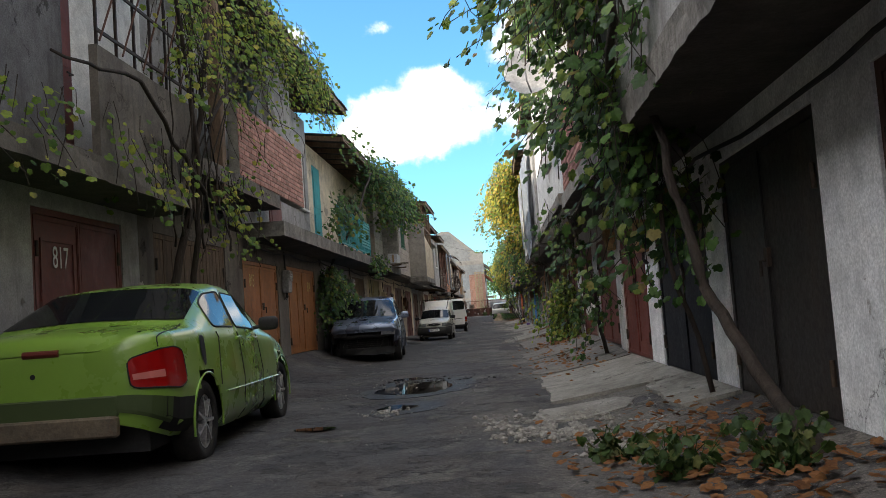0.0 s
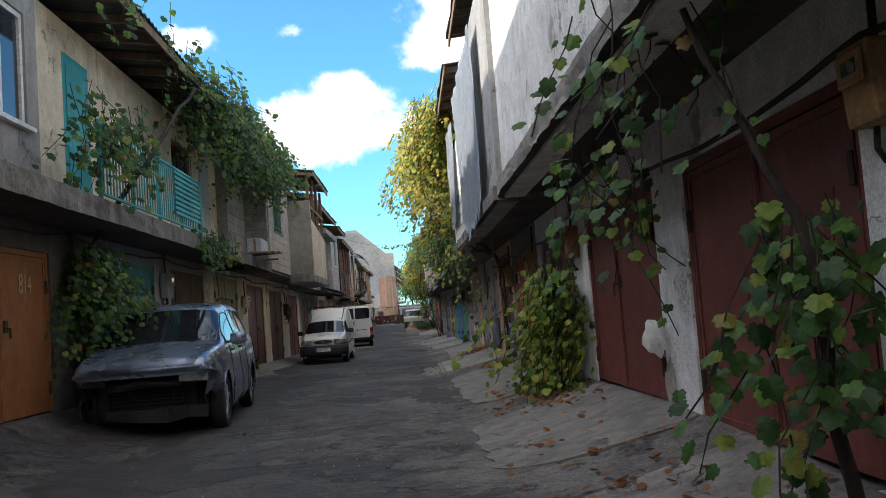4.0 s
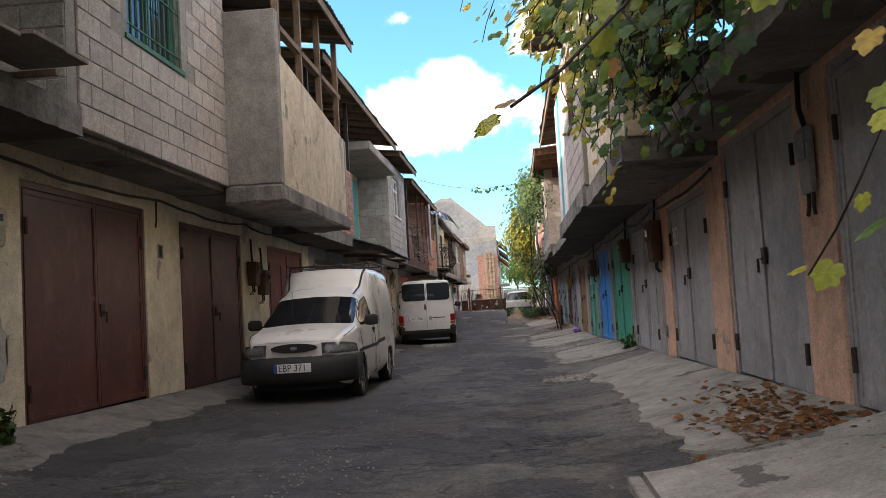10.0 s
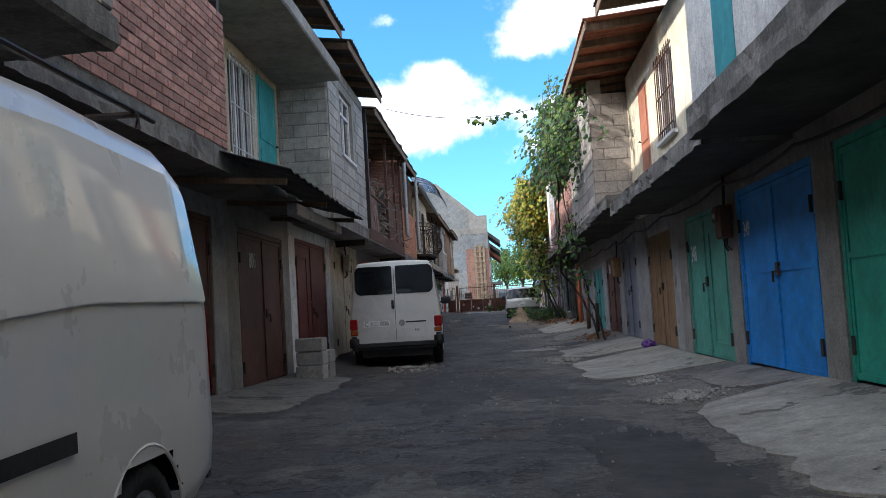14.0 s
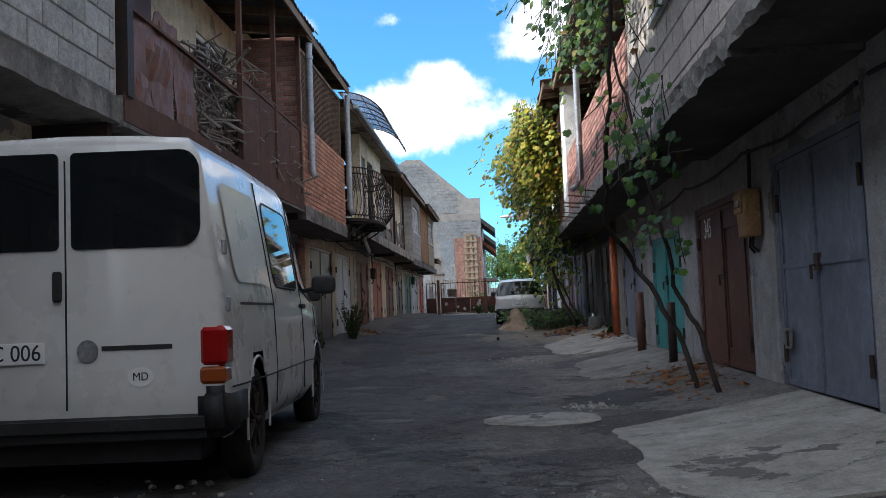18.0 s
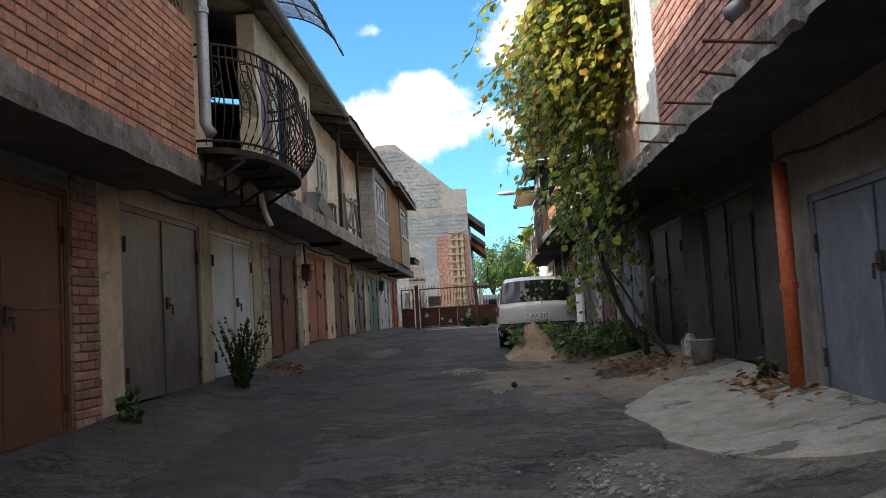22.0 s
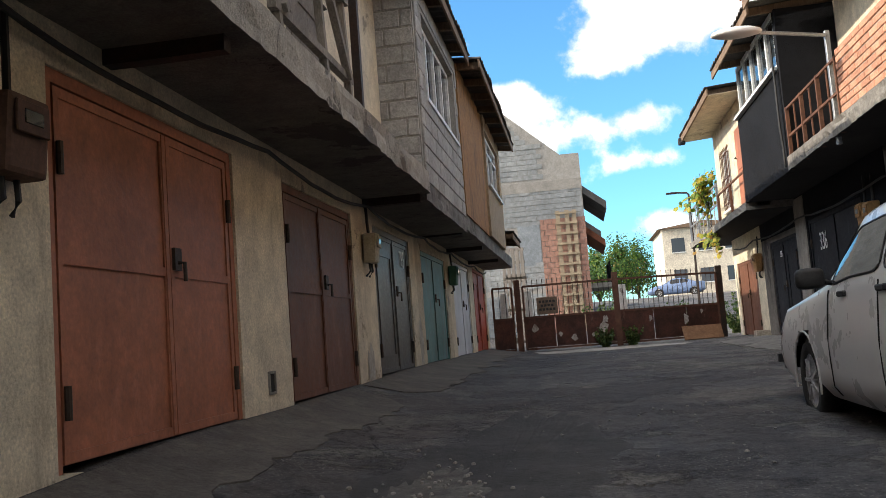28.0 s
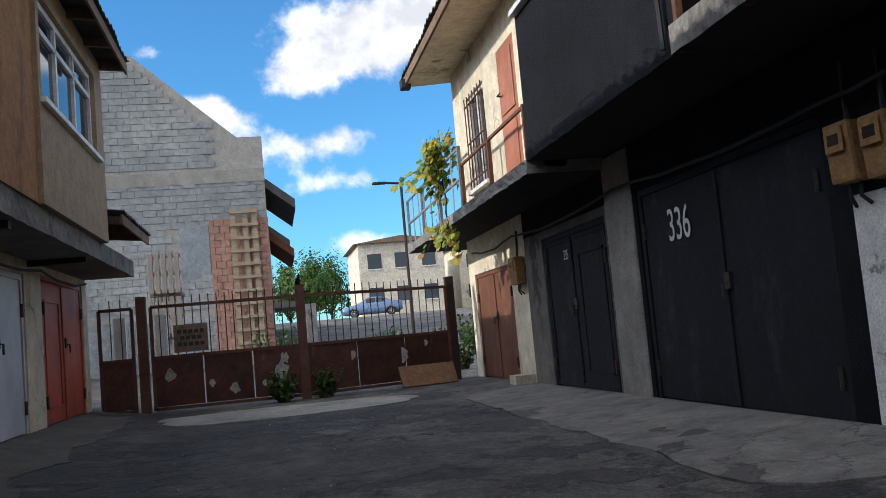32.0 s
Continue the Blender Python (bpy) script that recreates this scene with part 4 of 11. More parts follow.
def make_row(side, rows, end, ceil):
    cols = {STONE: (STONE, 0.39, 0.2, 0.02, "stone_block"), BRICK: (BRICK, 0.25, 0.075, 0.012, "brick")}
    for i, (a, b, top, mt, wm, num, label) in enumerate(rows):
        ya = (rows[i - 1][1] + a) / 2 if i else a - 0.7
        yb = (rows[i + 1][0] + b) / 2 if i + 1 < len(rows) else end
        zb = road_z((a + b) / 2) + apron(side, (a + b) / 2)
        zc = ceil(a)
        base = MORTAR if wm in cols else wm
        w = wall("garage_wall_%d" % (i + 1), side, ya, yb, zb - 0.45, zc, 0, base, [(a, b, zb - 0.03, top)], 0.3,
                 {STONE: "rough limestone block wall round a garage door", BRICK: "red brick wall round a garage door"}.get(wm, "stained plaster wall round a garage door"))
        if wm in cols:
            cm, bw, bh, jt, nm = cols[wm]
            brick_face(w, side, ya, a, zb - 0.05, zc, 0, cm, bw, bh, jt, (), nm, 0.016)
            brick_face(w, side, b, yb, zb - 0.05, zc, 0, cm, bw, bh, jt, (), nm, 0.016)
        part("lintel", box_bm(sx(side, 0.004), sx(side, -0.012), a, b, top + 0.004, top + 0.09), CONC if wm in cols else wm, w)
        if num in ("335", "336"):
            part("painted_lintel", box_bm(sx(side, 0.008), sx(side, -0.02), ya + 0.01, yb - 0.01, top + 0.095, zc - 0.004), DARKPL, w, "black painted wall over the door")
        num_z = {"352": 1.58, "336": 1.95, "335": 1.98, "349": 1.47, "348": 1.35, "806": 1.62, "802": 1.62, "795": 1.93, "817": 1.75, "356": 1.62, "357": 1.72, "345": 1.5}.get(num, 1.75)
        num_y = {"336": 81.85, "335": 84.7, "349": 43.98, "348": 46.5, "795": 78.52, "356": 24.46, "357": 21.2, "802": 60.1, "806": 46.4, "345": 55.4, "814": 19.1, "352": 34.95}.get(num)
        gd = garage_door(side, a, b, zb - 0.02, top, mt, label, num, num_y, num_z, YELLOW_NUM if num in ("815", "814", "802") else None,
                         1 if b - a < 2.0 and i % 3 == 1 else 2, wicket=i % 3 == 0, boards=mt in (BOARD, OLDBOARD), split=0.5 if i % 2 else 0.55)
    # unseen rear mass that closes the row and keeps the light out
    x0 = sx(side, -6.0)
    part_ob = part("garage_row_" + ("left" if side == "L" else "right"), box_bm(x0, sx(side, -0.6), rows[0][0] - 3, end, -0.5, 2.4), GREYP)
    tagged(part_ob, "unseen rear body closing the garage row to light", "wall", kind="structure")


make_row("L", LEFT, 88.3, lambda y: 2.5)
make_row("R", RIGHT, 89.6, lambda y: 2.45 if y < 72 else 2.95)
# first pier: pale dirty plaster, greyed to put its shade into the colour
for y0, y1, top, mt, label in ((82.68, 83.32, 2.78, CONC, "dirty plastered pier between black doors, shade put into its grey"), (78.3, 79.62, 1.82, WHITEP, "white plastered pier foot beside a black door")):
    bm = box_bm(XR - 0.02, XR + 0.05, y0, y1, 0.3, top, 0.012)
    tagged(part("pier", bm, mt), label, "pier", kind="structure")

# balcony slabs; underside colours hold more or less shade by stretch
PALESLAB = plaster("pale_slab_edge", (0.44, 0.40, 0.34), (0.30, 0.275, 0.235), (0.16, 0.145, 0.125), 1.6, 0.94, (0.09, 0.08, 0.07), 0.55, 0.58, 0.8)
for y0, y1, z0, z1, u in ((-8, 10.25, 2.36, 2.58, 0.67), (10.3, 14.1, 2.84, 3.06, 0.67), (14.15, 31.3, 2.42, 2.66, 0.7), (31.35, 35.0, 2.44, 2.6, 0.6), (35.05, 39.2, 2.42, 2.58, 0.62),
                          (39.25, 44.9, 2.28, 2.5, 0.68), (44.95, 48.75, 2.34, 2.5, 0.62), (48.8, 52.55, 2.32, 2.52, 0.67), (52.6, 59.05, 2.3, 2.55, 0.7), (59.1, 62.75, 2.2, 2.42, 0.72),
                          (62.8, 65.4, 2.36, 2.56, 0.6), (65.45, 76.6, 2.42, 2.64, 0.7), (76.65, 79.9, 2.36, 2.56, 0.66), (79.95, 88.2, 2.4, 2.62, 0.66)):
    slab("L", y0, y1, z0, z1, u, DARKBROWNPL if y0 < 12 else PALESLAB if 62.7 < y0 < 70 else SLAB, y0, SOFFIT if y0 < 31 else SOFFIT_GREY)
for y0, y1, z0, z1, u in ((-8, 8.9, 2.2, 2.42, 0.72), (8.95, 12.4, 2.3, 2.48, 0.74), (12.45, 19.3, 2.37, 2.53, 0.78), (19.35, 27.8, 2.32, 2.48, 0.82), (27.85, 32.5, 2.24, 2.42, 0.5),
                          (32.55, 36.3, 2.12, 2.34, 0.82), (36.35, 42.25, 2.14, 2.4, 0.87), (42.3, 48.5, 2.1, 2.3, 0.76), (48.55, 51.1, 2.24, 2.44, 0.8), (51.15, 55.1, 2.2, 2.4, 0.8), (55.15, 66.9, 2.3, 2.5, 0.8), (66.95, 73.4, 2.3, 2.46, 0.62),
                          (73.45, 80.0, 2.8, 2.98, 0.79), (80.05, 83.2, 2.8, 2.96, 0.775), (83.25, 90.9, 2.68, 2.82, 0.78)):
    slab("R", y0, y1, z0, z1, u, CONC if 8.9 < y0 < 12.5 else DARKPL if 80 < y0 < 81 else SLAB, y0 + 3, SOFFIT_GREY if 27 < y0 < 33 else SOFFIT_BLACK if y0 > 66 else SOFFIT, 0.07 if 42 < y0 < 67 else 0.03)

# ---- upper storeys, left ----
ROUGHREND = plaster("rough_dark_render", (0.155, 0.152, 0.155), (0.085, 0.084, 0.087), (0.05, 0.047, 0.045), 1.5, 0.95, (0.05, 0.048, 0.046), 0.6, 0.58, 0.9)
B1 = (BRICK, 0.25, 0.078, 0.012, "brick")
B2 = (OBRICK, 0.25, 0.078, 0.012, "brick")
K1 = (BLOCK, 0.40, 0.20, 0.014, "concrete_block")
K2 = (PBLOCK, 0.40, 0.20, 0.010, "concrete_block")


def window(side, y0, y1, z0, z1, u, panes=2, bars=None, frame_mt=None, label="white-framed window in an upper wall", kind="structure", name="window_1", across=0):
    fm = frame_mt or WINFRAME
    ob = thing(name, label, "window", kind=kind, at=(sx(side, u), (y0 + y1) / 2, z0))
    a, b = sx(side, u - 0.10), sx(side, u - 0.03)
    bm = bmesh.new()
    for p, q, c, d in ((y0, y1, z0, z0 + 0.06), (y0, y1, z1 - 0.06, z1), (y0, y0 + 0.06, z0 + 0.06, z1 - 0.06), (y1 - 0.06, y1, z0 + 0.06, z1 - 0.06)):
        bx(bm, a, b, p, q, c, d)
    part("window_frame", bm, fm, ob)
    for i in range(panes):
        p, q = y0 + 0.06 + (y1 - y0 - 0.12) * i / panes, y0 + 0.06 + (y1 - y0 - 0.12) * (i + 1) / panes
        part("pane", box_bm(sx(side, u - 0.07), sx(side, u - 0.062), p, q, z0 + 0.05, z1 - 0.05), GLASS, ob)
        if i:
            part("mullion", box_bm(a, b, p - 0.03, p + 0.03, z0 + 0.06, z1 - 0.06), fm, ob)
    if across:
        part("transom", box_bm(a, b, y0 + 0.06, y1 - 0.06, z0 + (z1 - z0) * across - 0.025, z0 + (z1 - z0) * across + 0.025), fm, ob)
    part("window_sill", box_bm(sx(side, u + 0.07), sx(side, u - 0.1), y0 - 0.06, y1 + 0.06, z0 - 0.05, z0 - 0.004), fm, ob)
    if bars:
        n = int((y1 - y0) / 0.13)
        for i in range(n + 1):
            bm = bmesh.new()
            y = y0 + (y1 - y0) * i / n
            tube(bm, [(sx(side, u + 0.03), y, z0), (sx(side, u + 0.03), y, z1)], 0.008, 6)
            part("bar", bm, bars, ob)
        for z in (z0 + 0.12, (z0 + z1) / 2, z1 - 0.12):
            bm = bmesh.new()
            beam(bm, (sx(side, u + 0.03), y0, z), (sx(side, u + 0.03), y1, z), 0.02, 0.012)
            part("cross_bar", bm, bars, ob)
    return ob


def panel_door(side, y0, y1, z0, z1, u, mt, label):
    ob = thing("balcony_door", label, "door", at=(sx(side, u), (y0 + y1) / 2, z0))
    part("leaf", box_bm(sx(side, u), sx(side, u - 0.05), y0, y1, z0, z1, 0.008), mt, ob)
    bm = bmesh.new()
    for c, d in ((0.08, 0.42), (0.5, 0.94)):
        bx(bm, sx(side, u + 0.004), sx(side, u + 0.014), y0 + 0.1, y1 - 0.1, z0 + (z1 - z0) * c, z0 + (z1 - z0) * d)
    chamfer(bm, 0.004)
    part("door_panel", bm, mt, ob)
    bm = bmesh.new()
    tube(bm, [(sx(side, u + 0.01), y1 - 0.08, z0 + 0.98), (sx(side, u + 0.05), y1 - 0.08, z0 + 0.98), (sx(side, u + 0.05), y1 - 0.2, z0 + 0.98)], 0.01, 6)
    part("handle", bm, HINGE, ob)
    return ob


GRN_BAR = paint("green_bar_paint", (0.05, 0.16, 0.10), 0.2)
WHITE_BAR = paint("white_bar_paint", (0.7, 0.7, 0.7), 0.1)
# before 817
wall("upper_wall_left_1", "L", -8, 7.6, 2.58, 5.3, 0.35, ROUGHREND, label="rough grey rendered upper wall")
wall("upper_wall_left_25", "L", 7.6, 10.3, 2.58, 5.3, 0.0, WHITEP, [(7.75, 8.5, 2.6, 4.7)], label="pale wall behind an iron trellis")
panel_door("L", 7.75, 8.5, 2.6, 4.7, 0.0, DKRED, "dark red balcony door behind a trellis")
wall("parapet_left_4", "L", 7.62, 10.28, 2.58, 3.6, 0.66, DARKBROWNPL, thick=0.08, label="dark grey panel parapet of a balcony")


def trellis():
    ob = thing("iron_trellis", "dark iron trellis over a balcony parapet, grown with vines", "trellis", at=(sx("L", 0.62), 9.0, 3.6))
    for k in range(7):
        bm = bmesh.new()
        y = 7.7 + 0.43 * k
        beam(bm, (sx("L", 0.62), y, 3.6), (sx("L", 0.62), y, 5.3), 0.025, 0.025)
        part("upright", bm, IRON, ob)
    for z in (3.75, 4.25, 4.75):
        bm = bmesh.new()
        beam(bm, (sx("L", 0.64), 7.65, z), (sx("L", 0.64), 10.3, z + 0.03), 0.02, 0.03)
        part("cross_bar", bm, IRON, ob)
    for k in range(5):
        bm = bmesh.new()
        beam(bm, (sx("L", 0.65), 7.7 + 0.5 * k, 3.65), (sx("L", 0.65), 8.5 + 0.5 * k, 4.9), 0.014, 0.014)
        part("diagonal", bm, RUST, ob)


trellis()
tagged(part("post", box_bm(sx("L", 0.5), sx("L", 0.66), 11.2, 11.36, 2.6, 5.6, 0.01), WOOD), "dark wooden post carrying a roof", "post")
roof("L", -8, 10.34, 5.35, 0.9, 0.75)
# dark framed glazing over the boards door
wall("upper_wall_left_2", "L", 10.3, 19.6, 3.0, 5.5, 0.0, GREYP, [(16.0, 16.9, 3.0, 4.75), (18.2, 19.3, 3.45, 4.7)], label="shaded grey upper wall behind a balcony")
wall("parapet_left_1", "L", 11.9, 15.9, 3.06, 4.1, 0.67, MORTAR, label="red brick balcony parapet", courses=B1, thick=0.14)
wall("upper_wall_left_3", "L", 14.15, 19.6, 2.66, 3.0, 0.0, GREYP)
wall("upper_wall_left_4", "L", 13.9, 15.45, 4.1, 5.6, 0.62, GREYP, thick=0.1, label="grey board screen over a brick parapet")
panel_door("L", 16.0, 16.9, 2.68, 4.7, 0.02, DKRED, "dark red balcony door")
window("L", 18.2, 19.3, 3.45, 4.7, 0.0, 2, None, WINFRAME, "white window on a balcony", name="window_2")
roof("L", 10.3, 19.9, 5.75, 0.8, 0.95)
# turquoise balcony
wall("upper_wall_left_5", "L", 19.6, 31.3, 2.66, 5.1, -0.1, CREAM, [(20.6, 21.5, 2.68, 4.7), (25.6, 26.9, 3.3, 4.6), (27.6, 28.5, 2.68, 4.6)], label="cream upper wall behind a vine-grown balcony")
panel_door("L", 20.6, 21.5, 2.68, 4.7, -0.1, TURQ, "turquoise balcony door")
window("L", 25.6, 26.9, 3.3, 4.6, -0.1, 2, RUST, WOOD, "brown barred window under hanging vines", name="window_3")
panel_door("L", 27.6, 28.5, 2.68, 4.6, -0.1, GREYD, "grey balcony door")
wall("upper_wall_left_6", "L", 29.2, 31.35, 2.66, 4.9, 0.12, MORTAR, label="bare concrete block wall set back on a balcony", courses=K1)
roof("L", 19.9, 31.4, 5.2, 0.7, 0.85)
# pale block wall with a green barred window
wall("upper_wall_left_7", "L", 31.35, 35.0, 2.5, 5.2, 0.67, MORTAR, [(32.3, 33.6, 3.53, 4.7)], label="pale concrete block upper wall", courses=K2)
end_wall("upper_wall_left_8", "L", 31.2, 0.1, 0.66, 2.66, 5.2, MORTAR, 0.15, "bare concrete block end wall", K1)
window("L", 32.3, 33.6, 3.53, 4.7, 0.62, 2, GRN_BAR, GRN_BAR, "green-framed window with green bars", name="window_4")
roof("L", 31.4, 35.2, 5.35, 0.6, 0.95)
# projecting concrete box balcony
def box_balcony():
    ob = thing("box_balcony", "stained concrete box balcony with a flat beige side", "balcony", kind="structure", at=(sx("L", 1.0), 37, 2.4))
    bm = box_bm(sx("L", 0.62), sx("L", 1.34), 34.93, 39.2, 2.28, 2.5, 0.03)
    rough_edges(bm, 0.02, 14, 4)
    part("floor_slab", bm, SLAB, ob, "chipped slab edge")
    part("end_panel", box_bm(sx("L", 0.6), sx("L", 1.32), 34.95, 35.1, 2.5, 4.6, 0.015), CONC, ob, "streaked grey concrete end panel")
    bm = bmesh.new()
    bx(bm, sx("L", 1.2), sx("L", 1.31), 35.1, 39.15, 2.5, 4.0)
    for v in bm.verts:
        if v.co.z > 3.5:
            v.co.z = 4.1 if v.co.y < 36 else 3.75
    part("side_panel", bm, BEIGE, ob, "flat beige side panel")
    part("end_panel", box_bm(sx("L", 0.6), sx("L", 1.32), 39.05, 39.18, 2.5, 3.75, 0.01), CONC, ob)
    for y in (35.25, 36.4, 37.6, 38.9):
        part("post", box_bm(sx("L", 1.2), sx("L", 1.28), y, y + 0.08, 3.75, 5.35), WOOD, ob)
    part("rail", box_bm(sx("L", 1.19), sx("L", 1.28), 35.1, 39.15, 4.45, 4.52), WOOD, ob)
    return ob


box_balcony()
wall("upper_wall_left_9", "L", 35.0, 39.3, 2.58, 5.4, 0.0, BEIGE, [(36.6, 37.5, 2.6, 4.6)], label="shaded beige wall behind a box balcony")
panel_door("L", 36.6, 37.5, 2.6, 4.6, 0.0, WOOD, "brown wooden balcony door")
roof("L", 35.0, 39.4, 5.45, 0.8, 1.5)
# brick parapet and turquoise door
wall("parapet_left_2", "L", 39.25, 43.2, 2.5, 3.85, 0.68, MORTAR, label="weathered red brick parapet", courses=B1, thick=0.14)
wall("upper_wall_left_10", "L", 39.3, 48.8, 2.5, 5.2, -0.15, BEIGE, [(47.5, 48.6, 2.55, 4.48), (41.0, 42.2, 3.3, 4.5), (46.1, 47.25, 3.02, 4.42)], label="beige upper wall behind a balcony")
panel_door("L", 47.5, 48.6, 2.55, 4.48, -0.15, TURQ, "turquoise balcony door")
window("L", 41.0, 42.2, 3.3, 4.5, -0.15, 2, None, TURQ, "window with a turquoise frame", name="window_5")
window("L", 46.1, 47.25, 3.02, 4.42, -0.15, 3, WHITE_BAR, WINFRAME, "white barred window over a canopy", name="window_6")
roof("L", 39.4, 48.7, 5.4, 0.8, 1.0)
for y in (39.5, 43.1):
    tagged(part("post", box_bm(sx("L", 0.58), sx("L", 0.66), y, y + 0.08, 3.85, 5.35), IRON), "thin dark iron post carrying a roof", "post")
panel_door("L", 44.7, 45.75, 2.55, 4.5, -0.13, PALEGREEN, "pale green board panel beside a barred window")
tagged(part("canopy_slab", box_bm(sx("L", -0.14), sx("L", 0.92), 44.4, 48.65, 4.56, 4.76, 0.02), CONC), "stained concrete slab over a balcony door", "slab", kind="structure")
# concrete block box with a white window
wall("upper_wall_left_11", "L", 48.8, 52.5, 2.52, 5.1, 0.67, MORTAR, [(49.9, 51.2, 3.63, 4.75)], label="grey concrete block upper wall", courses=K1)
end_wall("upper_wall_left_12", "L", 48.75, -0.3, 0.66, 2.52, 5.1, MORTAR, 0.15, "grey concrete block end wall", K1)
window("L", 49.9, 51.2, 3.63, 4.75, 0.64, 2, None, WINFRAME, "white plastic window in a block wall", name="window_7", across=0.7)
roof("L", 48.7, 52.7, 5.25, 0.7, 1.1)
# rusty balconies
wall("upper_wall_left_13", "L", 52.5, 59.1, 2.55, 5.0, -0.2, BEIGE, [(54.6, 55.5, 2.6, 4.6), (57.0, 58.2, 3.3, 4.5)], label="stained ochre wall behind a rusty balcony")
panel_door("L", 54.6, 55.5, 2.6, 4.6, -0.2, BROWN, "brown balcony door")
window("L", 57.0, 58.2, 3.3, 4.5, -0.2, 2, None, WINFRAME, "window behind a wood pile", name="window_8")
roof("L", 52.7, 59.0, 5.05, 0.7, 0.95)
wall("parapet_left_3", "L", 59.1, 62.75, 2.4, 3.7, 0.7, MORTAR, label="neat red brick balcony parapet", courses=B2, thick=0.14)
wall("upper_wall_left_14", "L", 59.1, 62.8, 2.5, 5.2, -0.2, CREAM)
end_wall("upper_wall_left_15", "L", 59.08, -0.2, 0.68, 3.7, 5.0, MORTAR, 0.14, "red brick end wall of a balcony", B1)
roof("L", 59.0, 62.9, 5.15, 0.6, 0.85)
wall("upper_wall_left_16", "L", 62.8, 65.6, 2.56, 5.0, 0.0, CREAM, [(63.6, 64.5, 2.6, 4.6)], label="cream wall behind a wrought iron balcony")
panel_door("L", 63.6, 64.5, 2.6, 4.6, 0.0, CREAM, "cream balcony door")
# ochre wall with openings
wall("upper_wall_left_17", "L", 65.5, 69.0, 2.64, 4.75, 0.6, CREAM, [(65.7, 66.3, 2.7, 4.3), (66.55, 67.2, 2.75, 4.3), (68.0, 68.5, 2.66, 4.3)], label="cream upper wall with openings")
window("L", 66.55, 67.2, 2.75, 4.3, 0.6, 1, IRON, WOOD, "dark barred opening", name="window_9")
panel_door("L", 65.7, 66.3, 2.7, 4.3, 0.56, PURPLE, "maroon shutter door")
panel_door("L", 68.0, 68.5, 2.66, 4.3, 0.57, SALMON, "faded pink balcony door")
wall("upper_wall_left_18", "L", 69.0, 76.7, 2.64, 4.75, 0.25, CREAM, [(69.3, 70.3, 3.0, 4.2), (71.3, 72.2, 3.1, 4.1), (73.6, 74.6, 2.66, 4.3)], label="cream wall behind a cluttered balcony")
window("L", 69.3, 70.3, 3.0, 4.2, 0.25, 2, WHITE_BAR, WINFRAME, "white barred window", name="window_10")
window("L", 71.3, 72.2, 3.1, 4.1, 0.25, 2, WHITE_BAR, WINFRAME, "white barred window", name="window_11")
panel_door("L", 73.6, 74.6, 2.66, 4.3, 0.25, GREYWOOD, "grey wooden balcony door")
roof("L", 62.9, 71.2, 4.9, 0.8, 0.85, lining=EAVEBOARD)
roof("L", 71.25, 76.6, 4.75, 0.9, 0.95)
# block box and board box near the gate
wall("upper_wall_left_19", "L", 76.7, 79.85, 2.56, 4.75, 0.66, MORTAR, [(77.15, 79.6, 3.55, 4.5)], label="grey aerated block upper wall", courses=K1)
end_wall("upper_wall_left_20", "L", 76.62, -0.2, 0.65, 2.64, 4.75, MORTAR, 0.12, "grey aerated block end wall", (BLOCK, 0.36, 0.2, 0.02, "concrete_block"))
window("L", 77.15, 79.6, 3.55, 4.5, 0.62, 4, None, WINFRAME, "wide white window in a block wall", name="window_12")
roof("L", 76.6, 79.95, 4.85, 0.5, 0.9)
wall("upper_wall_left_21", "L", 79.9, 83.0, 2.62, 4.75, 0.68, OSB, label="stained orange board wall")
wall("upper_wall_left_22", "L", 83.0, 86.0, 2.62, 4.75, 0.72, PLY, [(83.1, 85.6, 3.55, 4.5)], label="beige board wall with a window")
window("L", 83.1, 85.6, 3.55, 4.5, 0.7, 3, None, WINFRAME, "wide white window in a board wall", name="window_13", across=0.72)
end_wall("upper_wall_left_23", "L", 85.9, -0.2, 0.7, 2.62, 4.75, OSB, 0.1)
roof("L", 79.9, 86.1, 4.8, 0.45, 1.05)
wall("upper_wall_left_24", "L", 86.0, 88.2, 2.62, 4.2, 0.0, OBRICK)
roof("L", 86.1, 88.4, 3.0, 0.5, 0.9)

# ---- upper storeys, right ----
wall("upper_wall_right_1", "R", -8, 8.9, 2.4, 5.4, 0.68, GREYP, label="shaded grey upper wall under vines")
roof("R", -8, 9.0, 5.5, 0.7, 0.95)
wall("parapet_right_1", "R", 8.95, 12.35, 2.46, 3.6, 0.7, MORTAR, label="red brick balcony parapet over a white slab", courses=B1, thick=0.14)
wall("upper_wall_right_2", "R", 8.9, 12.4, 2.46, 5.4, -0.2, WHITEP, [(10.2, 11.1, 2.5, 4.5)])
panel_door("R", 10.2, 11.1, 2.5, 4.5, -0.2, WINFRAME, "white balcony door")
roof("R", 9.0, 12.5, 5.6, 0.6, 1.0, TILE, label="red tiled eave")
wall("upper_wall_right_3", "R", 12.45, 19.4, 2.34, 5.6, 0.7, WHITEP, [(14.2, 15.4, 3.3, 4.6)], label="white upper wall behind vines")
window("R", 14.2, 15.4, 3.3, 4.6, 0.68, 2, None, WINFRAME, "white window behind vines", name="window_14")
wall("upper_wall_right_4", "R", 19.4, 24.3, 2.3, 5.0, 0.76, GREYP, label="grey plastered upper wall")
wall("upper_wall_right_5", "R", 24.35, 27.8, 2.3, 4.2, 0.78, MORTAR, label="whitewashed block upper wall", courses=(WHITEP, 0.4, 0.2, 0.012, "concrete_block"))
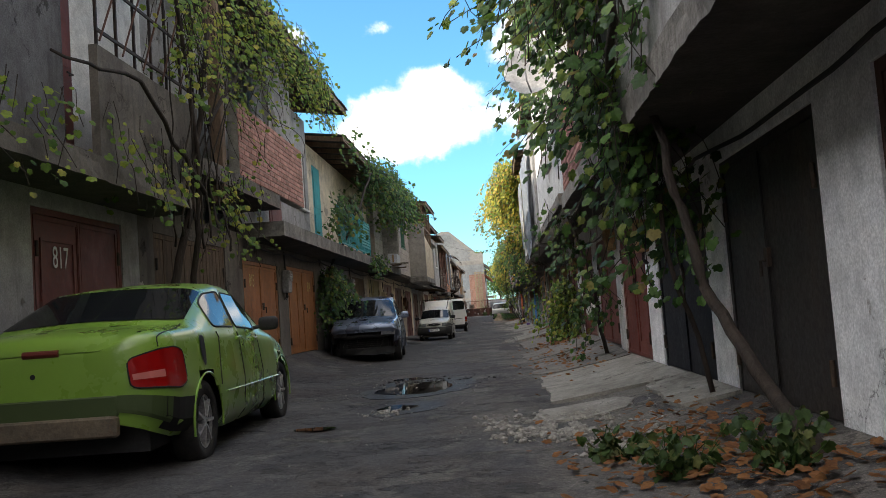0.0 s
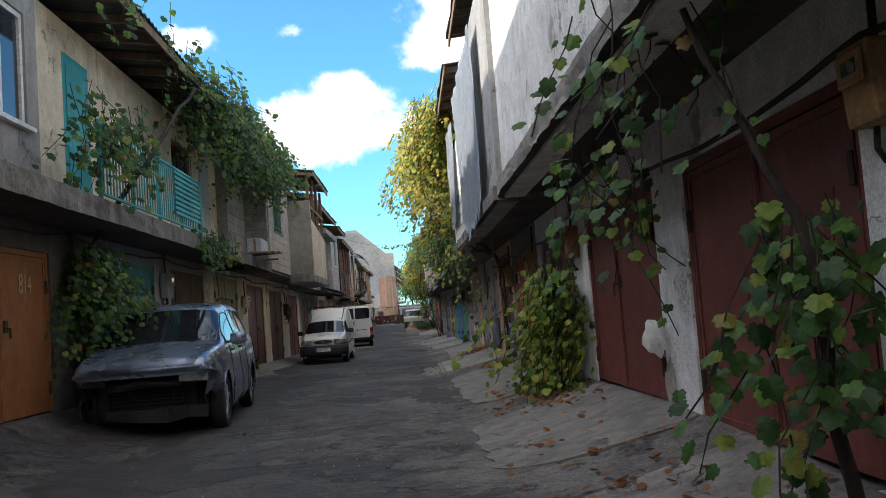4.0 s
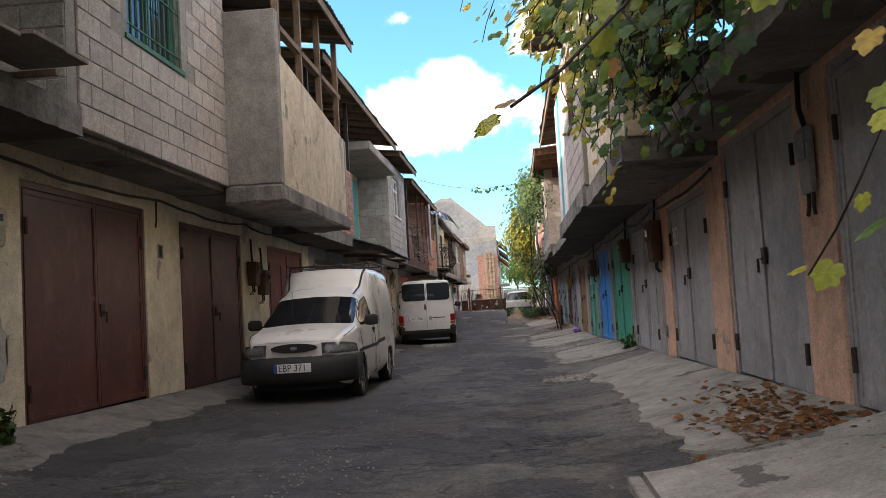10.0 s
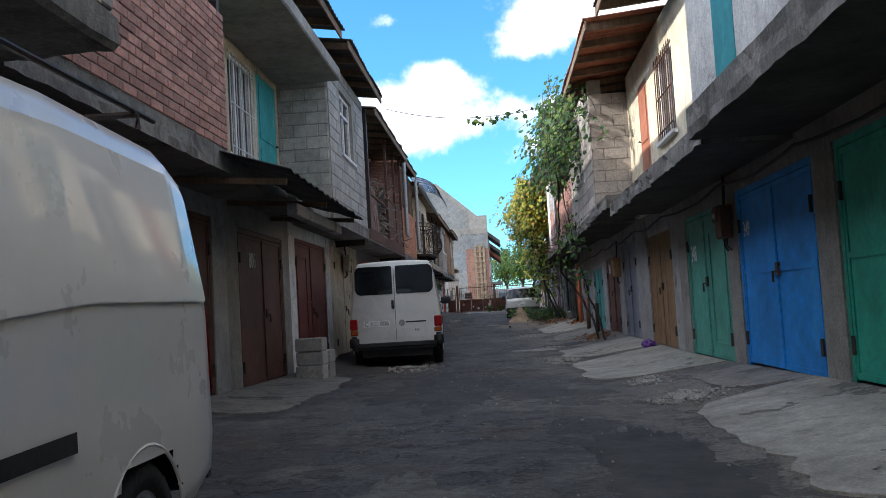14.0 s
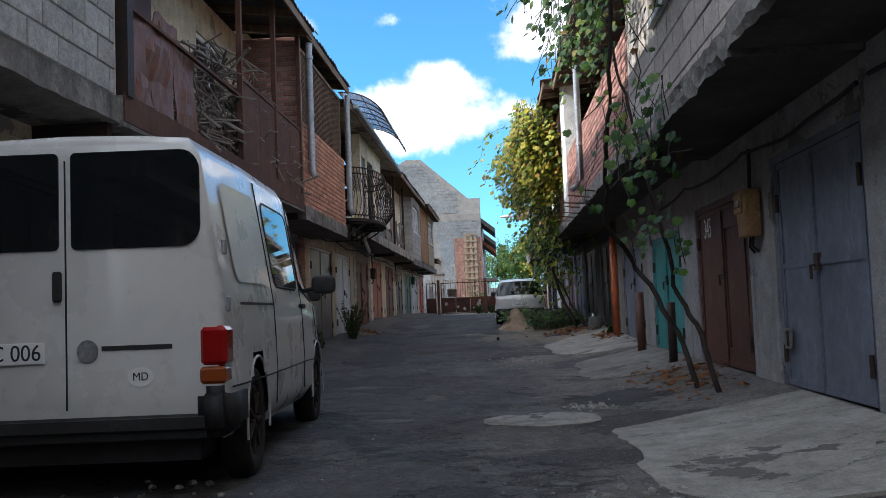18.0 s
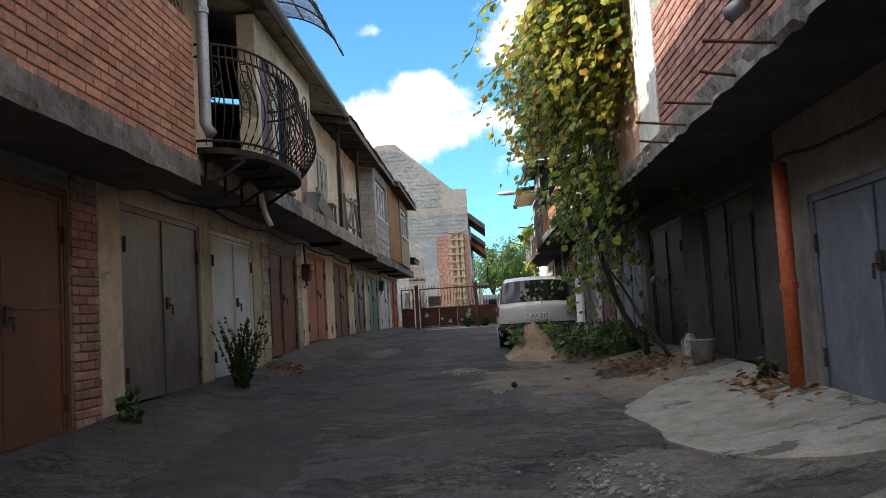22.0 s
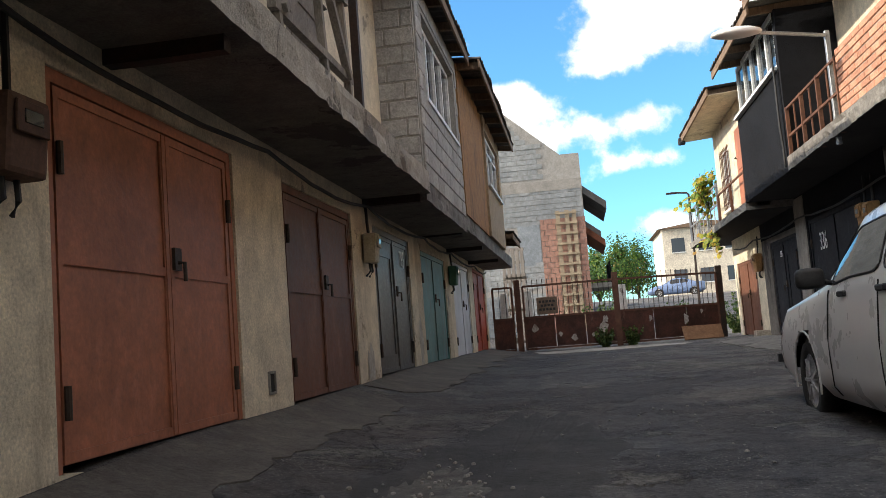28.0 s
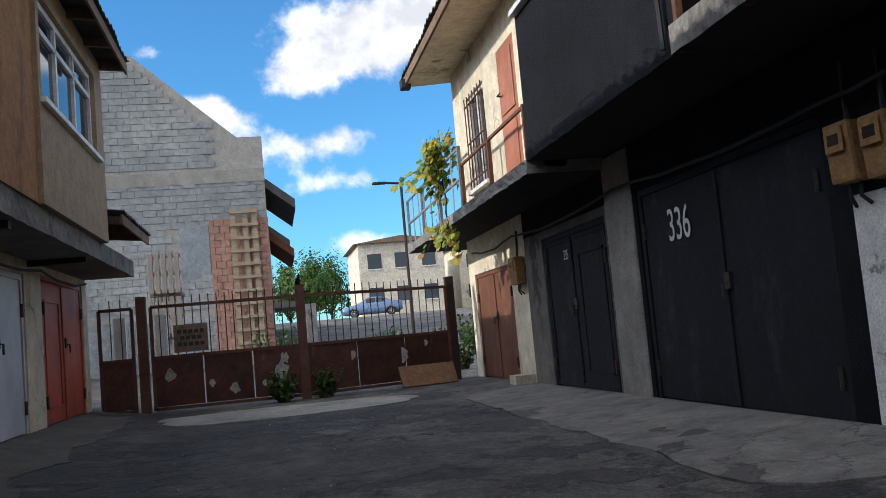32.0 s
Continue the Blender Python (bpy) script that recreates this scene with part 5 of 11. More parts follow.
wall("upper_wall_right_6", "R", 24.3, 32.5, 2.4, 5.2, -0.2, CREAM, [(29.3, 30.5, 3.2, 4.5)])
window("R", 29.3, 30.5, 3.2, 4.5, -0.2, 2, None, WINFRAME, "white window behind a yellowing vine", name="window_15")
roof("R", 12.5, 24.3, 5.7, 0.6, 0.9)
roof("R", 24.4, 32.4, 5.3, 0.6, 1.0)
wall("upper_wall_right_7", "R", 32.55, 36.25, 2.32, 4.9, 0.78, CREAM, label="sunlit cream upper wall")
wall("upper_wall_right_8", "R", 36.3, 39.6, 2.42, 4.9, 0.83, MORTAR, [(37.4, 38.4, 3.5, 4.6)], label="pale block upper wall", courses=K2)
window("R", 37.4, 38.4, 3.5, 4.6, 0.8, 2, RUST, WOOD, "window with a brown slatted screen", name="window_16")
roof("R", 32.5, 39.7, 5.2, 0.5, 1.35, label="sheet eave on wooden brackets")
wall("upper_wall_right_9", "R", 39.65, 42.2, 2.4, 4.7, 0.83, WHITEP, label="bright white upper wall with a turquoise stripe")
tagged(part("paint_stripe", box_bm(sx("R", 0.832), sx("R", 0.836), 40.8, 41.35, 2.41, 4.7), TURQ), "turquoise painted stripe on a white wall", "stripe", kind="structure")
wall("upper_wall_right_10", "R", 42.2, 50.4, 2.2, 4.7, 0.1, CREAM, [(44.1, 45.0, 3.0, 4.2), (46.4, 47.5, 3.0, 4.2), (48.4, 49.2, 2.34, 4.2)], label="cream upper wall set back behind a ledge")
window("R", 44.1, 45.0, 3.0, 4.2, 0.1, 2, TURQ, WINFRAME, "window with pale turquoise bars", name="window_17")
window("R", 46.4, 47.5, 3.0, 4.2, 0.1, 2, RUST, WINFRAME, "window with rusty bars", name="window_18")
panel_door("R", 48.4, 49.2, 2.34, 4.2, 0.1, SALMON, "faded orange balcony door")
roof("R", 39.8, 47.0, 4.9, 0.5, 1.0)
roof("R", 47.05, 51.2, 4.75, 0.5, 1.15, TILE, label="red tiled eave with bare boards beneath")
end_wall("upper_wall_right_11", "R", 50.4, 0.0, 0.76, 2.3, 4.45, MORTAR, 0.2, "pale block end wall", K2)
wall("upper_wall_right_12", "R", 50.4, 55.1, 2.28, 4.7, 0.76, MORTAR, [(52.4, 53.6, 3.2, 4.3)], label="pale block upper wall", courses=K2)
window("R", 52.4, 53.6, 3.2, 4.3, 0.74, 2, None, WINFRAME, "white window behind a vine", name="window_19")
wall("parapet_right_2", "R", 55.15, 63.3, 2.42, 3.65, 0.76, MORTAR, label="red brick parapet with iron bars sticking out", courses=B1, thick=0.16)
wall("upper_wall_right_13", "R", 55.1, 63.3, 2.42, 5.0, -0.1, CREAM, [(57.4, 58.6, 3.3, 4.5), (60.5, 61.4, 2.5, 4.5)])
window("R", 57.4, 58.6, 3.3, 4.5, -0.1, 2, None, WINFRAME, "white balcony window", name="window_20")
panel_door("R", 60.5, 61.4, 2.5, 4.5, -0.1, SALMON, "orange balcony door")
roof("R", 51.2, 63.4, 5.15, 0.5, 1.0)
wall("upper_wall_right_14", "R", 63.3, 64.3, 2.42, 5.2, 0.78, WHITEP, label="sunlit white pier")
wall("upper_wall_right_15", "R", 64.3, 67.0, 2.42, 5.0, 0.72, PEACH, label="sunlit peach upper wall")
roof("R", 63.4, 67.1, 5.2, 0.5, 1.2, RUST)
wall("upper_wall_right_16", "R", 67.0, 69.4, 2.42, 4.6, 0.1, CREAM)
wall("upper_wall_right_17", "R", 69.45, 71.4, 2.42, 4.4, 0.58, MORTAR, label="white block upper wall", courses=(WHITEP, 0.4, 0.2, 0.012, "concrete_block"))
wall("upper_wall_right_18", "R", 71.4, 80.0, 2.74, 5.0, 0.0, CREAM, [(73.0, 73.9, 2.76, 4.7), (75.6, 76.5, 2.76, 4.7)], label="cream upper wall behind a brick balcony")
panel_door("R", 73.0, 73.9, 2.76, 4.7, 0.0, SALMON, "orange balcony door")
panel_door("R", 75.6, 76.5, 2.76, 4.7, 0.0, SALMON, "orange balcony door")
roof("R", 67.1, 79.9, 5.15, 0.5, 1.2, OSB, label="bare board eave")
wall("parapet_right_3", "R", 73.5, 77.6, 2.98, 3.68, 0.76, MORTAR, label="orange brick balcony parapet", courses=B2, thick=0.14)
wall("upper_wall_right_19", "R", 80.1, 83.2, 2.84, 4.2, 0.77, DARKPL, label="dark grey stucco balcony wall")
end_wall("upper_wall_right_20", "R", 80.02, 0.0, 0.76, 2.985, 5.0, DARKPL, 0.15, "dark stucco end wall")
wall("upper_wall_right_21", "R", 80.1, 83.2, 2.82, 5.0, -0.1, CREAM)
window("R", 80.2, 83.1, 4.24, 5.05, 0.77, 5, None, WINFRAME, "row of white balcony windows", name="window_21")
roof("R", 79.95, 83.2, 5.1, 0.4, 1.15)
wall("upper_wall_right_22", "R", 83.25, 87.0, 2.74, 4.75, 0.6, CREAM, [(83.9, 84.6, 2.8, 4.3), (85.3, 86.2, 3.0, 4.2)], label="sunlit cream upper wall")
panel_door("R", 83.9, 84.6, 2.8, 4.3, 0.6, SALMON, "orange-brown balcony door")
window("R", 85.3, 86.2, 3.0, 4.2, 0.6, 2, RUST, WINFRAME, "window with brown lattice bars", name="window_22")
end_wall("upper_wall_right_23", "R", 86.9, -4, 0.59, 2.74, 4.75, WHITEP, 0.1)
roof("R", 83.25, 87.3, 4.85, 0.4, 1.25, lining=CREAM)
# far side of both rows: unseen walls added so no sun leaks in
for side, y0, y1, top in (("L", -8, 62.0, 6.5), ("L", 62.0, 88.3, 5.9), ("R", -8, 89.0, 5.6)):
    tagged(part("rear_wall_" + side.lower(), box_bm(sx(side, -4.6), sx(side, -4.9), y0, y1, 2.4, top), GREYP), "unseen rear wall closing the upper storeys to light", "wall", kind="structure")
tagged(part("wall_behind", box_bm(XL - 5, XR + 5, -14.3, -14, -0.2, 5), GREYP), "plain wall closing the lane behind", "wall", kind="structure")

# ---- parked cars ----
def car_paint(name, c, metal=0.0, rough=0.28, dirt=0.25):
    ma = mat(name, c, tuple(x * 0.93 for x in c), 0.7, rough, metal, 0.0, 3, spec=0.5, grain_amt=0.03)
    ma.node_tree.nodes["Principled BSDF"].inputs["Coat Weight"].default_value = 0.5
    return ma


TYRE = mat("tyre_rubber", (0.022, 0.022, 0.022), (0.04, 0.037, 0.034), 6, 0.9, 0, 0.3, 50)
BLACKPL = mat("black_plastic", (0.02, 0.02, 0.021), (0.035, 0.035, 0.035), 4, 0.65, 0, 0.1, 60)
RIM = mat("alloy_rim", (0.58, 0.58, 0.59), (0.40, 0.39, 0.38), 5, 0.4, 0.6, 0.05, 50)
CARGLASS = glass_pane("car_glass", (0.012, 0.014, 0.016), 0.03)
REDLENS = plain("red_lens", (0.30, 0.006, 0.006), 0.1, 0, 0.35, 0.3)
CLEARLENS = mat("clear_lens", (0.42, 0.44, 0.45), (0.26, 0.27, 0.28), 6, 0.06, 0.0, 0.02, 60, spec=0.7)
AMBER = plain("amber_lens", (0.28, 0.06, 0.01), 0.2)
PLATE_W = plain("number_plate_white", (0.75, 0.75, 0.73), 0.5)
INK = plain("black_lettering", (0.02, 0.02, 0.02), 0.7)
SEAM = plain("dark_seam", (0.01, 0.01, 0.01), 0.9)


class Shell:
    """A car body lofted through stations (y, sill, mid, belt, top, half widths at mid, belt, top)."""

    def __init__(self, stations):
        self.st = stations

    def ring(self, s):
        i = min(int(s), len(self.st) - 2)
        f = s - i
        a, b = self.st[i], self.st[i + 1]
        y, zs, zm, zb, zt, wm, wb, wt = (p + (q - p) * f for p, q in zip(a, b))
        tall = max(0.0, zt - zb)
        return y, [(wm - 0.10, zs), (wm - 0.015, zs + 0.10), (wm, zm), (wb + (wm - wb) * 0.35, zb - 0.06 - 0.02 * tall), (wb, zb),
                   (wt + (wb - wt) * 0.08, zb + tall * 0.88), (wt - 0.05, zt - 0.012), (wt * 0.55, zt + 0.008), (0.0, zt + 0.018)]

    def at(self, s, v, side=1, out=0.0):
        y, r = self.ring(s)
        i = min(int(v), len(r) - 2)
        f = v - i
        x, z = r[i][0] + (r[i + 1][0] - r[i][0]) * f, r[i][1] + (r[i + 1][1] - r[i][1]) * f
        p = Vector((side * x, y, z))
        if out:
            e = 0.02
            du = self.at(min(s + e, len(self.st) - 1.0001), v, side) - self.at(max(s - e, 0), v, side)
            dv = self.at(s, min(v + e, 7.999), side) - self.at(s, max(v - e, 0), side)
            n = du.cross(dv)
            if n.length > 1e-9:
                n.normalize()
                c = Vector((0, y, (r[0][1] + r[-1][1]) / 2))
                if n.dot(p - c) < 0:
                    n = -n
                p = p + n * out
        return p

    def body(self, wheels, radius):
        bm = bmesh.new()
        ss, n = [], len(self.st) - 1
        for i in range(n):
            k = max(2, int(abs(self.st[i + 1][0] - self.st[i][0]) / 0.055))
            ss += [i + j / k for j in range(k)]
        ss.append(n - 1e-6)
        vs = [0, 0.5, 1, 1.35, 1.7, 2, 2.35, 2.7, 3, 3.5, 4, 4.5, 5, 5.5, 6, 6.5, 7, 7.5, 8]
        ends = []
        for side in (1, -1):
            g = [[bm.verts.new(self.at(s, min(v, 7.9999), side)) for v in vs] for s in ss]
            for i in range(len(ss) - 1):
                for j in range(len(vs) - 1):
                    c = (g[i][j].co + g[i + 1][j + 1].co) / 2
                    if vs[j] < 3 and any((c.y - wy) ** 2 + (c.z - wz) ** 2 < radius ** 2 for wy, wz in wheels):
                        continue
                    q = (g[i][j], g[i + 1][j], g[i + 1][j + 1], g[i][j + 1])
                    bm.faces.new(q if side < 0 else q[::-1])
            ends.append((g[0], g[-1]))
        for p, q in zip(*ends):
            for j in range(len(vs) - 1):
                bm.faces.new((p[j], p[j + 1], q[j + 1], q[j]))
        bmesh.ops.remove_doubles(bm, verts=bm.verts[:], dist=0.002)
        bmesh.ops.recalc_face_normals(bm, faces=bm.faces[:])
        return bm

    def patch(self, s0, s1, v0, v1, side=1, out=0.006, both=False, n=10, m=6, rounded=None):
        """A sheet over part of the body; rounded = share of its length and height taken by round corners."""
        bm = bmesh.new()
        for sd in ((1, -1) if both else (side,)):
            g = [[bm.verts.new(self.at(*self.spot(i / n, j / m, s0, s1, v0, v1, rounded), sd, out)) for j in range(m + 1)] for i in range(n + 1)]
            for i in range(n):
                for j in range(m):
                    bm.faces.new((g[i][j], g[i + 1][j], g[i + 1][j + 1], g[i][j + 1]))
        bmesh.ops.remove_doubles(bm, verts=bm.verts[:], dist=0.001)
        bmesh.ops.recalc_face_normals(bm, faces=bm.faces[:])
        return bm

    @staticmethod
    def spot(a, b, s0, s1, v0, v1, rounded=None):
        if rounded:
            p, q = 2 * a - 1, 2 * b - 1
            ra, rb = rounded
            ca, cb = max(0.0, abs(p) - 1 + ra) / ra, max(0.0, abs(q) - 1 + rb) / rb
            if ca > 0 and cb > 0:
                f = max(ca, cb) / math.hypot(ca, cb)
                p, q = math.copysign(1 - ra + ra * ca * f, p), math.copysign(1 - rb + rb * cb * f, q)
            a, b = (p + 1) / 2, (q + 1) / 2
        return s0 + (s1 - s0) * a, v0 + (v1 - v0) * b

    def line(self, pts, side, r=0.006, out=0.002):
        bm = bmesh.new()
        tube(bm, [self.at(s, v, side, out) for s, v in pts], r, 5)
        return bm


def wheel_parts(car, y, x, r, w, rim_r, side, rim_mt):
    bm = bmesh.new()
    prof = [(rim_r, -w / 2 + 0.01), (r - 0.03, -w / 2), (r, -w / 2 + 0.03), (r, w / 2 - 0.03), (r - 0.03, w / 2), (rim_r, w / 2 - 0.01)]
    n = 32
    rings = [[bm.verts.new((x + b, y + a * math.cos(t), r + a * math.sin(t))) for a, b in prof] for t in (2 * math.pi * k / n for k in range(n))]
    for k in range(n):
        for j in range(len(prof)):
            bm.faces.new((rings[k][j], rings[(k + 1) % n][j], rings[(k + 1) % n][(j + 1) % len(prof)], rings[k][(j + 1) % len(prof)]))
    bmesh.ops.recalc_face_normals(bm, faces=bm.faces[:])
    wheel = part("wheel", bm, TYRE, car, "worn black tyre", True)
    o = side * (w / 2 - 0.03)
    bm = bmesh.new()
    tube(bm, [(x + o - side * 0.05, y, r), (x + o - side * 0.03, y, r)], rim_r, 28)
    part("brake_disc", bm, BLACKPL, wheel, "dark brake disc behind the rim")
    bm = bmesh.new()
    tube(bm, [(x + o - side * 0.02, y, r), (x + o + side * 0.012, y, r)], 0.055, 14)
    for k in range(7):
        t = 2 * math.pi * k / 7
        beam(bm, (x + o, y + 0.04 * math.cos(t), r + 0.04 * math.sin(t)), (x + o, y + (rim_r - 0.01) * math.cos(t), r + (rim_r - 0.01) * math.sin(t)), 0.05, 0.02)
    for k in range(28):
        t, u = 2 * math.pi * k / 28, 2 * math.pi * (k + 1) / 28
        beam(bm, (x + o, y + rim_r * 0.97 * math.cos(t), r + rim_r * 0.97 * math.sin(t)), (x + o, y + rim_r * 0.97 * math.cos(u), r + rim_r * 0.97 * math.sin(u)), 0.022, 0.03)
    part("rim", bm, rim_mt, wheel, "dusty metal rim")


def oval_bm(x, y, z, a, b):
    bm = bmesh.new()
    f = [bm.verts.new((x + a * math.cos(t), y, z + b * math.sin(t))) for t in (2 * math.pi * k / 24 for k in range(24))]
    k = [bm.verts.new((v.co.x, y + 0.008, v.co.z)) for v in f]
    bm.faces.new(f)
    for i in range(24):
        bm.faces.new((f[i], k[i], k[(i + 1) % 24], f[(i + 1) % 24]))
    bmesh.ops.recalc_face_normals(bm, faces=bm.faces[:])
    return bm


def make_car(name, label, stations, body_mt, wheels_y, r, track, windows, shields, place, yaw, rim_mt=None, seams=(), lamps=(), bumpers=(), handles=(), mirrors=(), extras=None, plates=(), rim_r=None, body_scale=(1, 1, 1)):
    car = thing("car" if name is None else name, label, "car" if "van" not in label else "van")
    sh = Shell(stations)
    wz = r
    part("body", sh.body([(y, wz) for y in wheels_y], r + 0.055), body_mt, car, "", True)
    L0, L1 = stations[0][0], stations[-1][0]
    part("underbody", box_bm(-track / 2 + 0.1, track / 2 - 0.1, L0 + 0.2, L1 - (0.7 if "smashed" in label else 0.2), 0.2, 0.62), BLACKPL, car, "dark underside")
    for y in wheels_y:
        for sd in (1, -1):
            bm = bmesh.new()
            pts = [(sd * (float(np.interp(y, [s[0] for s in stations], [s[5] for s in stations])) - 0.006), y + (r + 0.052) * math.cos(t), wz + (r + 0.052) * math.sin(t)) for t in (math.pi * k / 16 for k in range(-1, 18))]
            tube(bm, pts, 0.009, 6)
            part("wheel_arch", bm, body_mt, car)
            wheel_parts(car, y, sd * (track / 2), r, 0.19, rim_r or r * 0.64, sd, rim_mt or RIM)
    for s0, s1, v0, v1 in windows:
        for sd in (1, -1):
            corner = (0.22, 0.34)
            part("side_window", sh.patch(s0, s1, v0, v1, sd, 0.006, False, 16, 12, corner), CARGLASS, car, "dark side window")
            rim = [(i / 16, 0) for i in range(17)] + [(1, j / 12) for j in range(1, 13)] + [(i / 16, 1) for i in range(15, -1, -1)] + [(0, j / 12) for j in range(11, -1, -1)]
            part("window_seal", sh.line([sh.spot(p, q, s0, s1, v0, v1, corner) for p, q in rim], sd, 0.009), BLACKPL, car)
    for nm, s0, s1, v0 in shields:
        part(nm, sh.patch(s0, s1, v0, 7.999, 1, 0.006, True, 8, 8), CARGLASS, car, "dark glass")
    for pts in seams:
        for sd in (1, -1):
            part("panel_gap", sh.line([sh.spot(k / 6, 0, p[0], q[0], p[1] + (q[1] - p[1]) * k / 6, 0) for p, q in zip(pts, pts[1:]) for k in range(7)], sd, 0.005, 0.003), SEAM, car)
    for nm, s0, s1, v0, v1, mt in lamps:
        for sd in (1, -1):
            part(nm, sh.patch(s0, s1, v0, v1, sd, 0.014, False, 6, 5), mt, car)
    for y, z, w, h, d, mt in bumpers:
        bm = box_bm(-w / 2, w / 2, y - d / 2, y + d / 2, z - h / 2, z + h / 2)
        bmesh.ops.bevel(bm, geom=bm.edges[:], offset=min(h, d) * 0.35, segments=3, affect="EDGES")
        part("bumper", bm, mt, car)
    for s, v in handles:
        for sd in (1, -1):
            p = sh.at(s, v, sd, 0.012)
            bm = box_bm(p.x - 0.015, p.x + 0.015, p.y - 0.07, p.y + 0.07, p.z - 0.018, p.z + 0.018)
            chamfer(bm, 0.008)
            part("handle_recess", sh.patch(s - 0.09, s + 0.09, v - 0.16, v + 0.1, sd, 0.003, False, 3, 3), SEAM, car)
            part("door_handle", bm, BLACKPL if body_mt.name != "green_car_paint" else body_mt, car)
    for s, v, size, mt in mirrors:
        for sd in (1, -1):
            p = sh.at(s, v, sd)
            bm = bmesh.new()
            tube(bm, [p, p + Vector((sd * 0.1, 0, 0.02))], 0.02, 6)
            cup = bmesh.ops.create_uvsphere(bm, u_segments=16, v_segments=10, radius=1.0)["verts"]
            for dot in cup:
                q = [math.copysign(abs(k) ** 0.55, k) for k in dot.co]
                dot.co = p + Vector((sd * (0.06 + size * 0.7), -0.01, size * 0.28)) + Vector((q[0] * size * 0.72, q[1] * 0.055, q[2] * size * 0.5))
            part("mirror", bm, mt, car, "", True)
    for y, z, txt, face, px in (tuple(q) + (0.0,) if len(q) < 5 else q for q in plates):
        pl = part("number_plate", box_bm(px - 0.26, px + 0.26, y - 0.008, y + 0.008, z - 0.056, z + 0.056, 0.004), PLATE_W, car, "white number plate")
        me = text_mesh(txt, 0.118, INK, "plate_text")
        t = new("plate_text", me)
        t.parent = pl
        t.matrix_basis = pose(px, y + face * 0.0105, z, 90, 0, 180 if face > 0 else 0)
    if extras:
        extras(car, sh)
    car.matrix_basis = pose(place[0], place[1], ground_z(place[0], place[1]) if len(place) < 3 else place[2], 0, 0, yaw)
    car.scale = body_scale
    return car


GREENCAR = car_paint("green_car_paint", (0.20, 0.35, 0.05), 0.0, 0.3, 0.2)
SILVER = car_paint("silver_car_paint", (0.20, 0.24, 0.32), 0.55, 0.3, 0.25)
WHITECAR = car_paint("white_van_paint", (0.74, 0.72, 0.67), 0.0, 0.32, 0.1)
WHITECAR2 = car_paint("cool_white_van_paint", (0.66, 0.655, 0.63), 0.0, 0.3, 0.2)
DKBLUE = car_paint("dark_blue_car_paint", (0.01, 0.015, 0.06), 0.2, 0.25, 0.1)
FARBLUE = car_paint("blue_car_paint", (0.13, 0.19, 0.32), 0.3, 0.3, 0.1)
PRIMER = mat("bare_bumper_bar", (0.22, 0.17, 0.12), (0.13, 0.11, 0.085), 5, 0.8, 0.2, 0.3, 40, (0.25, 0.1, 0.03), 0.6, (1, 1, 1))

NEON = [(0.0, 0.42, 0.62, 0.88, 0.90, 0.50, 0.47, 0.40), (0.02, 0.40, 0.62, 0.92, 0.945, 0.62, 0.57, 0.50), (0.06, 0.37, 0.61, 0.95, 0.985, 0.715, 0.65, 0.56), (0.14, 0.33, 0.60, 0.975, 1.01, 0.78, 0.71, 0.62), (0.30, 0.28, 0.58, 0.985, 1.03, 0.825, 0.755, 0.66),
        (0.75, 0.24, 0.56, 1.0, 1.05, 0.85, 0.785, 0.69), (1.48, 0.2, 0.55, 0.965, 1.36, 0.86, 0.805, 0.61), (1.9, 0.2, 0.55, 0.95, 1.40, 0.86, 0.805, 0.62), (2.35, 0.2, 0.55, 0.93, 1.38, 0.86, 0.80, 0.61), (3.2, 0.2, 0.55, 0.90, 0.95, 0.85, 0.79, 0.70),
        (3.9, 0.22, 0.52, 0.78, 0.82, 0.82, 0.74, 0.62), (4.25, 0.24, 0.5, 0.66, 0.68, 0.74, 0.66, 0.55), (4.34, 0.3, 0.48, 0.56, 0.57, 0.62, 0.58, 0.5)]


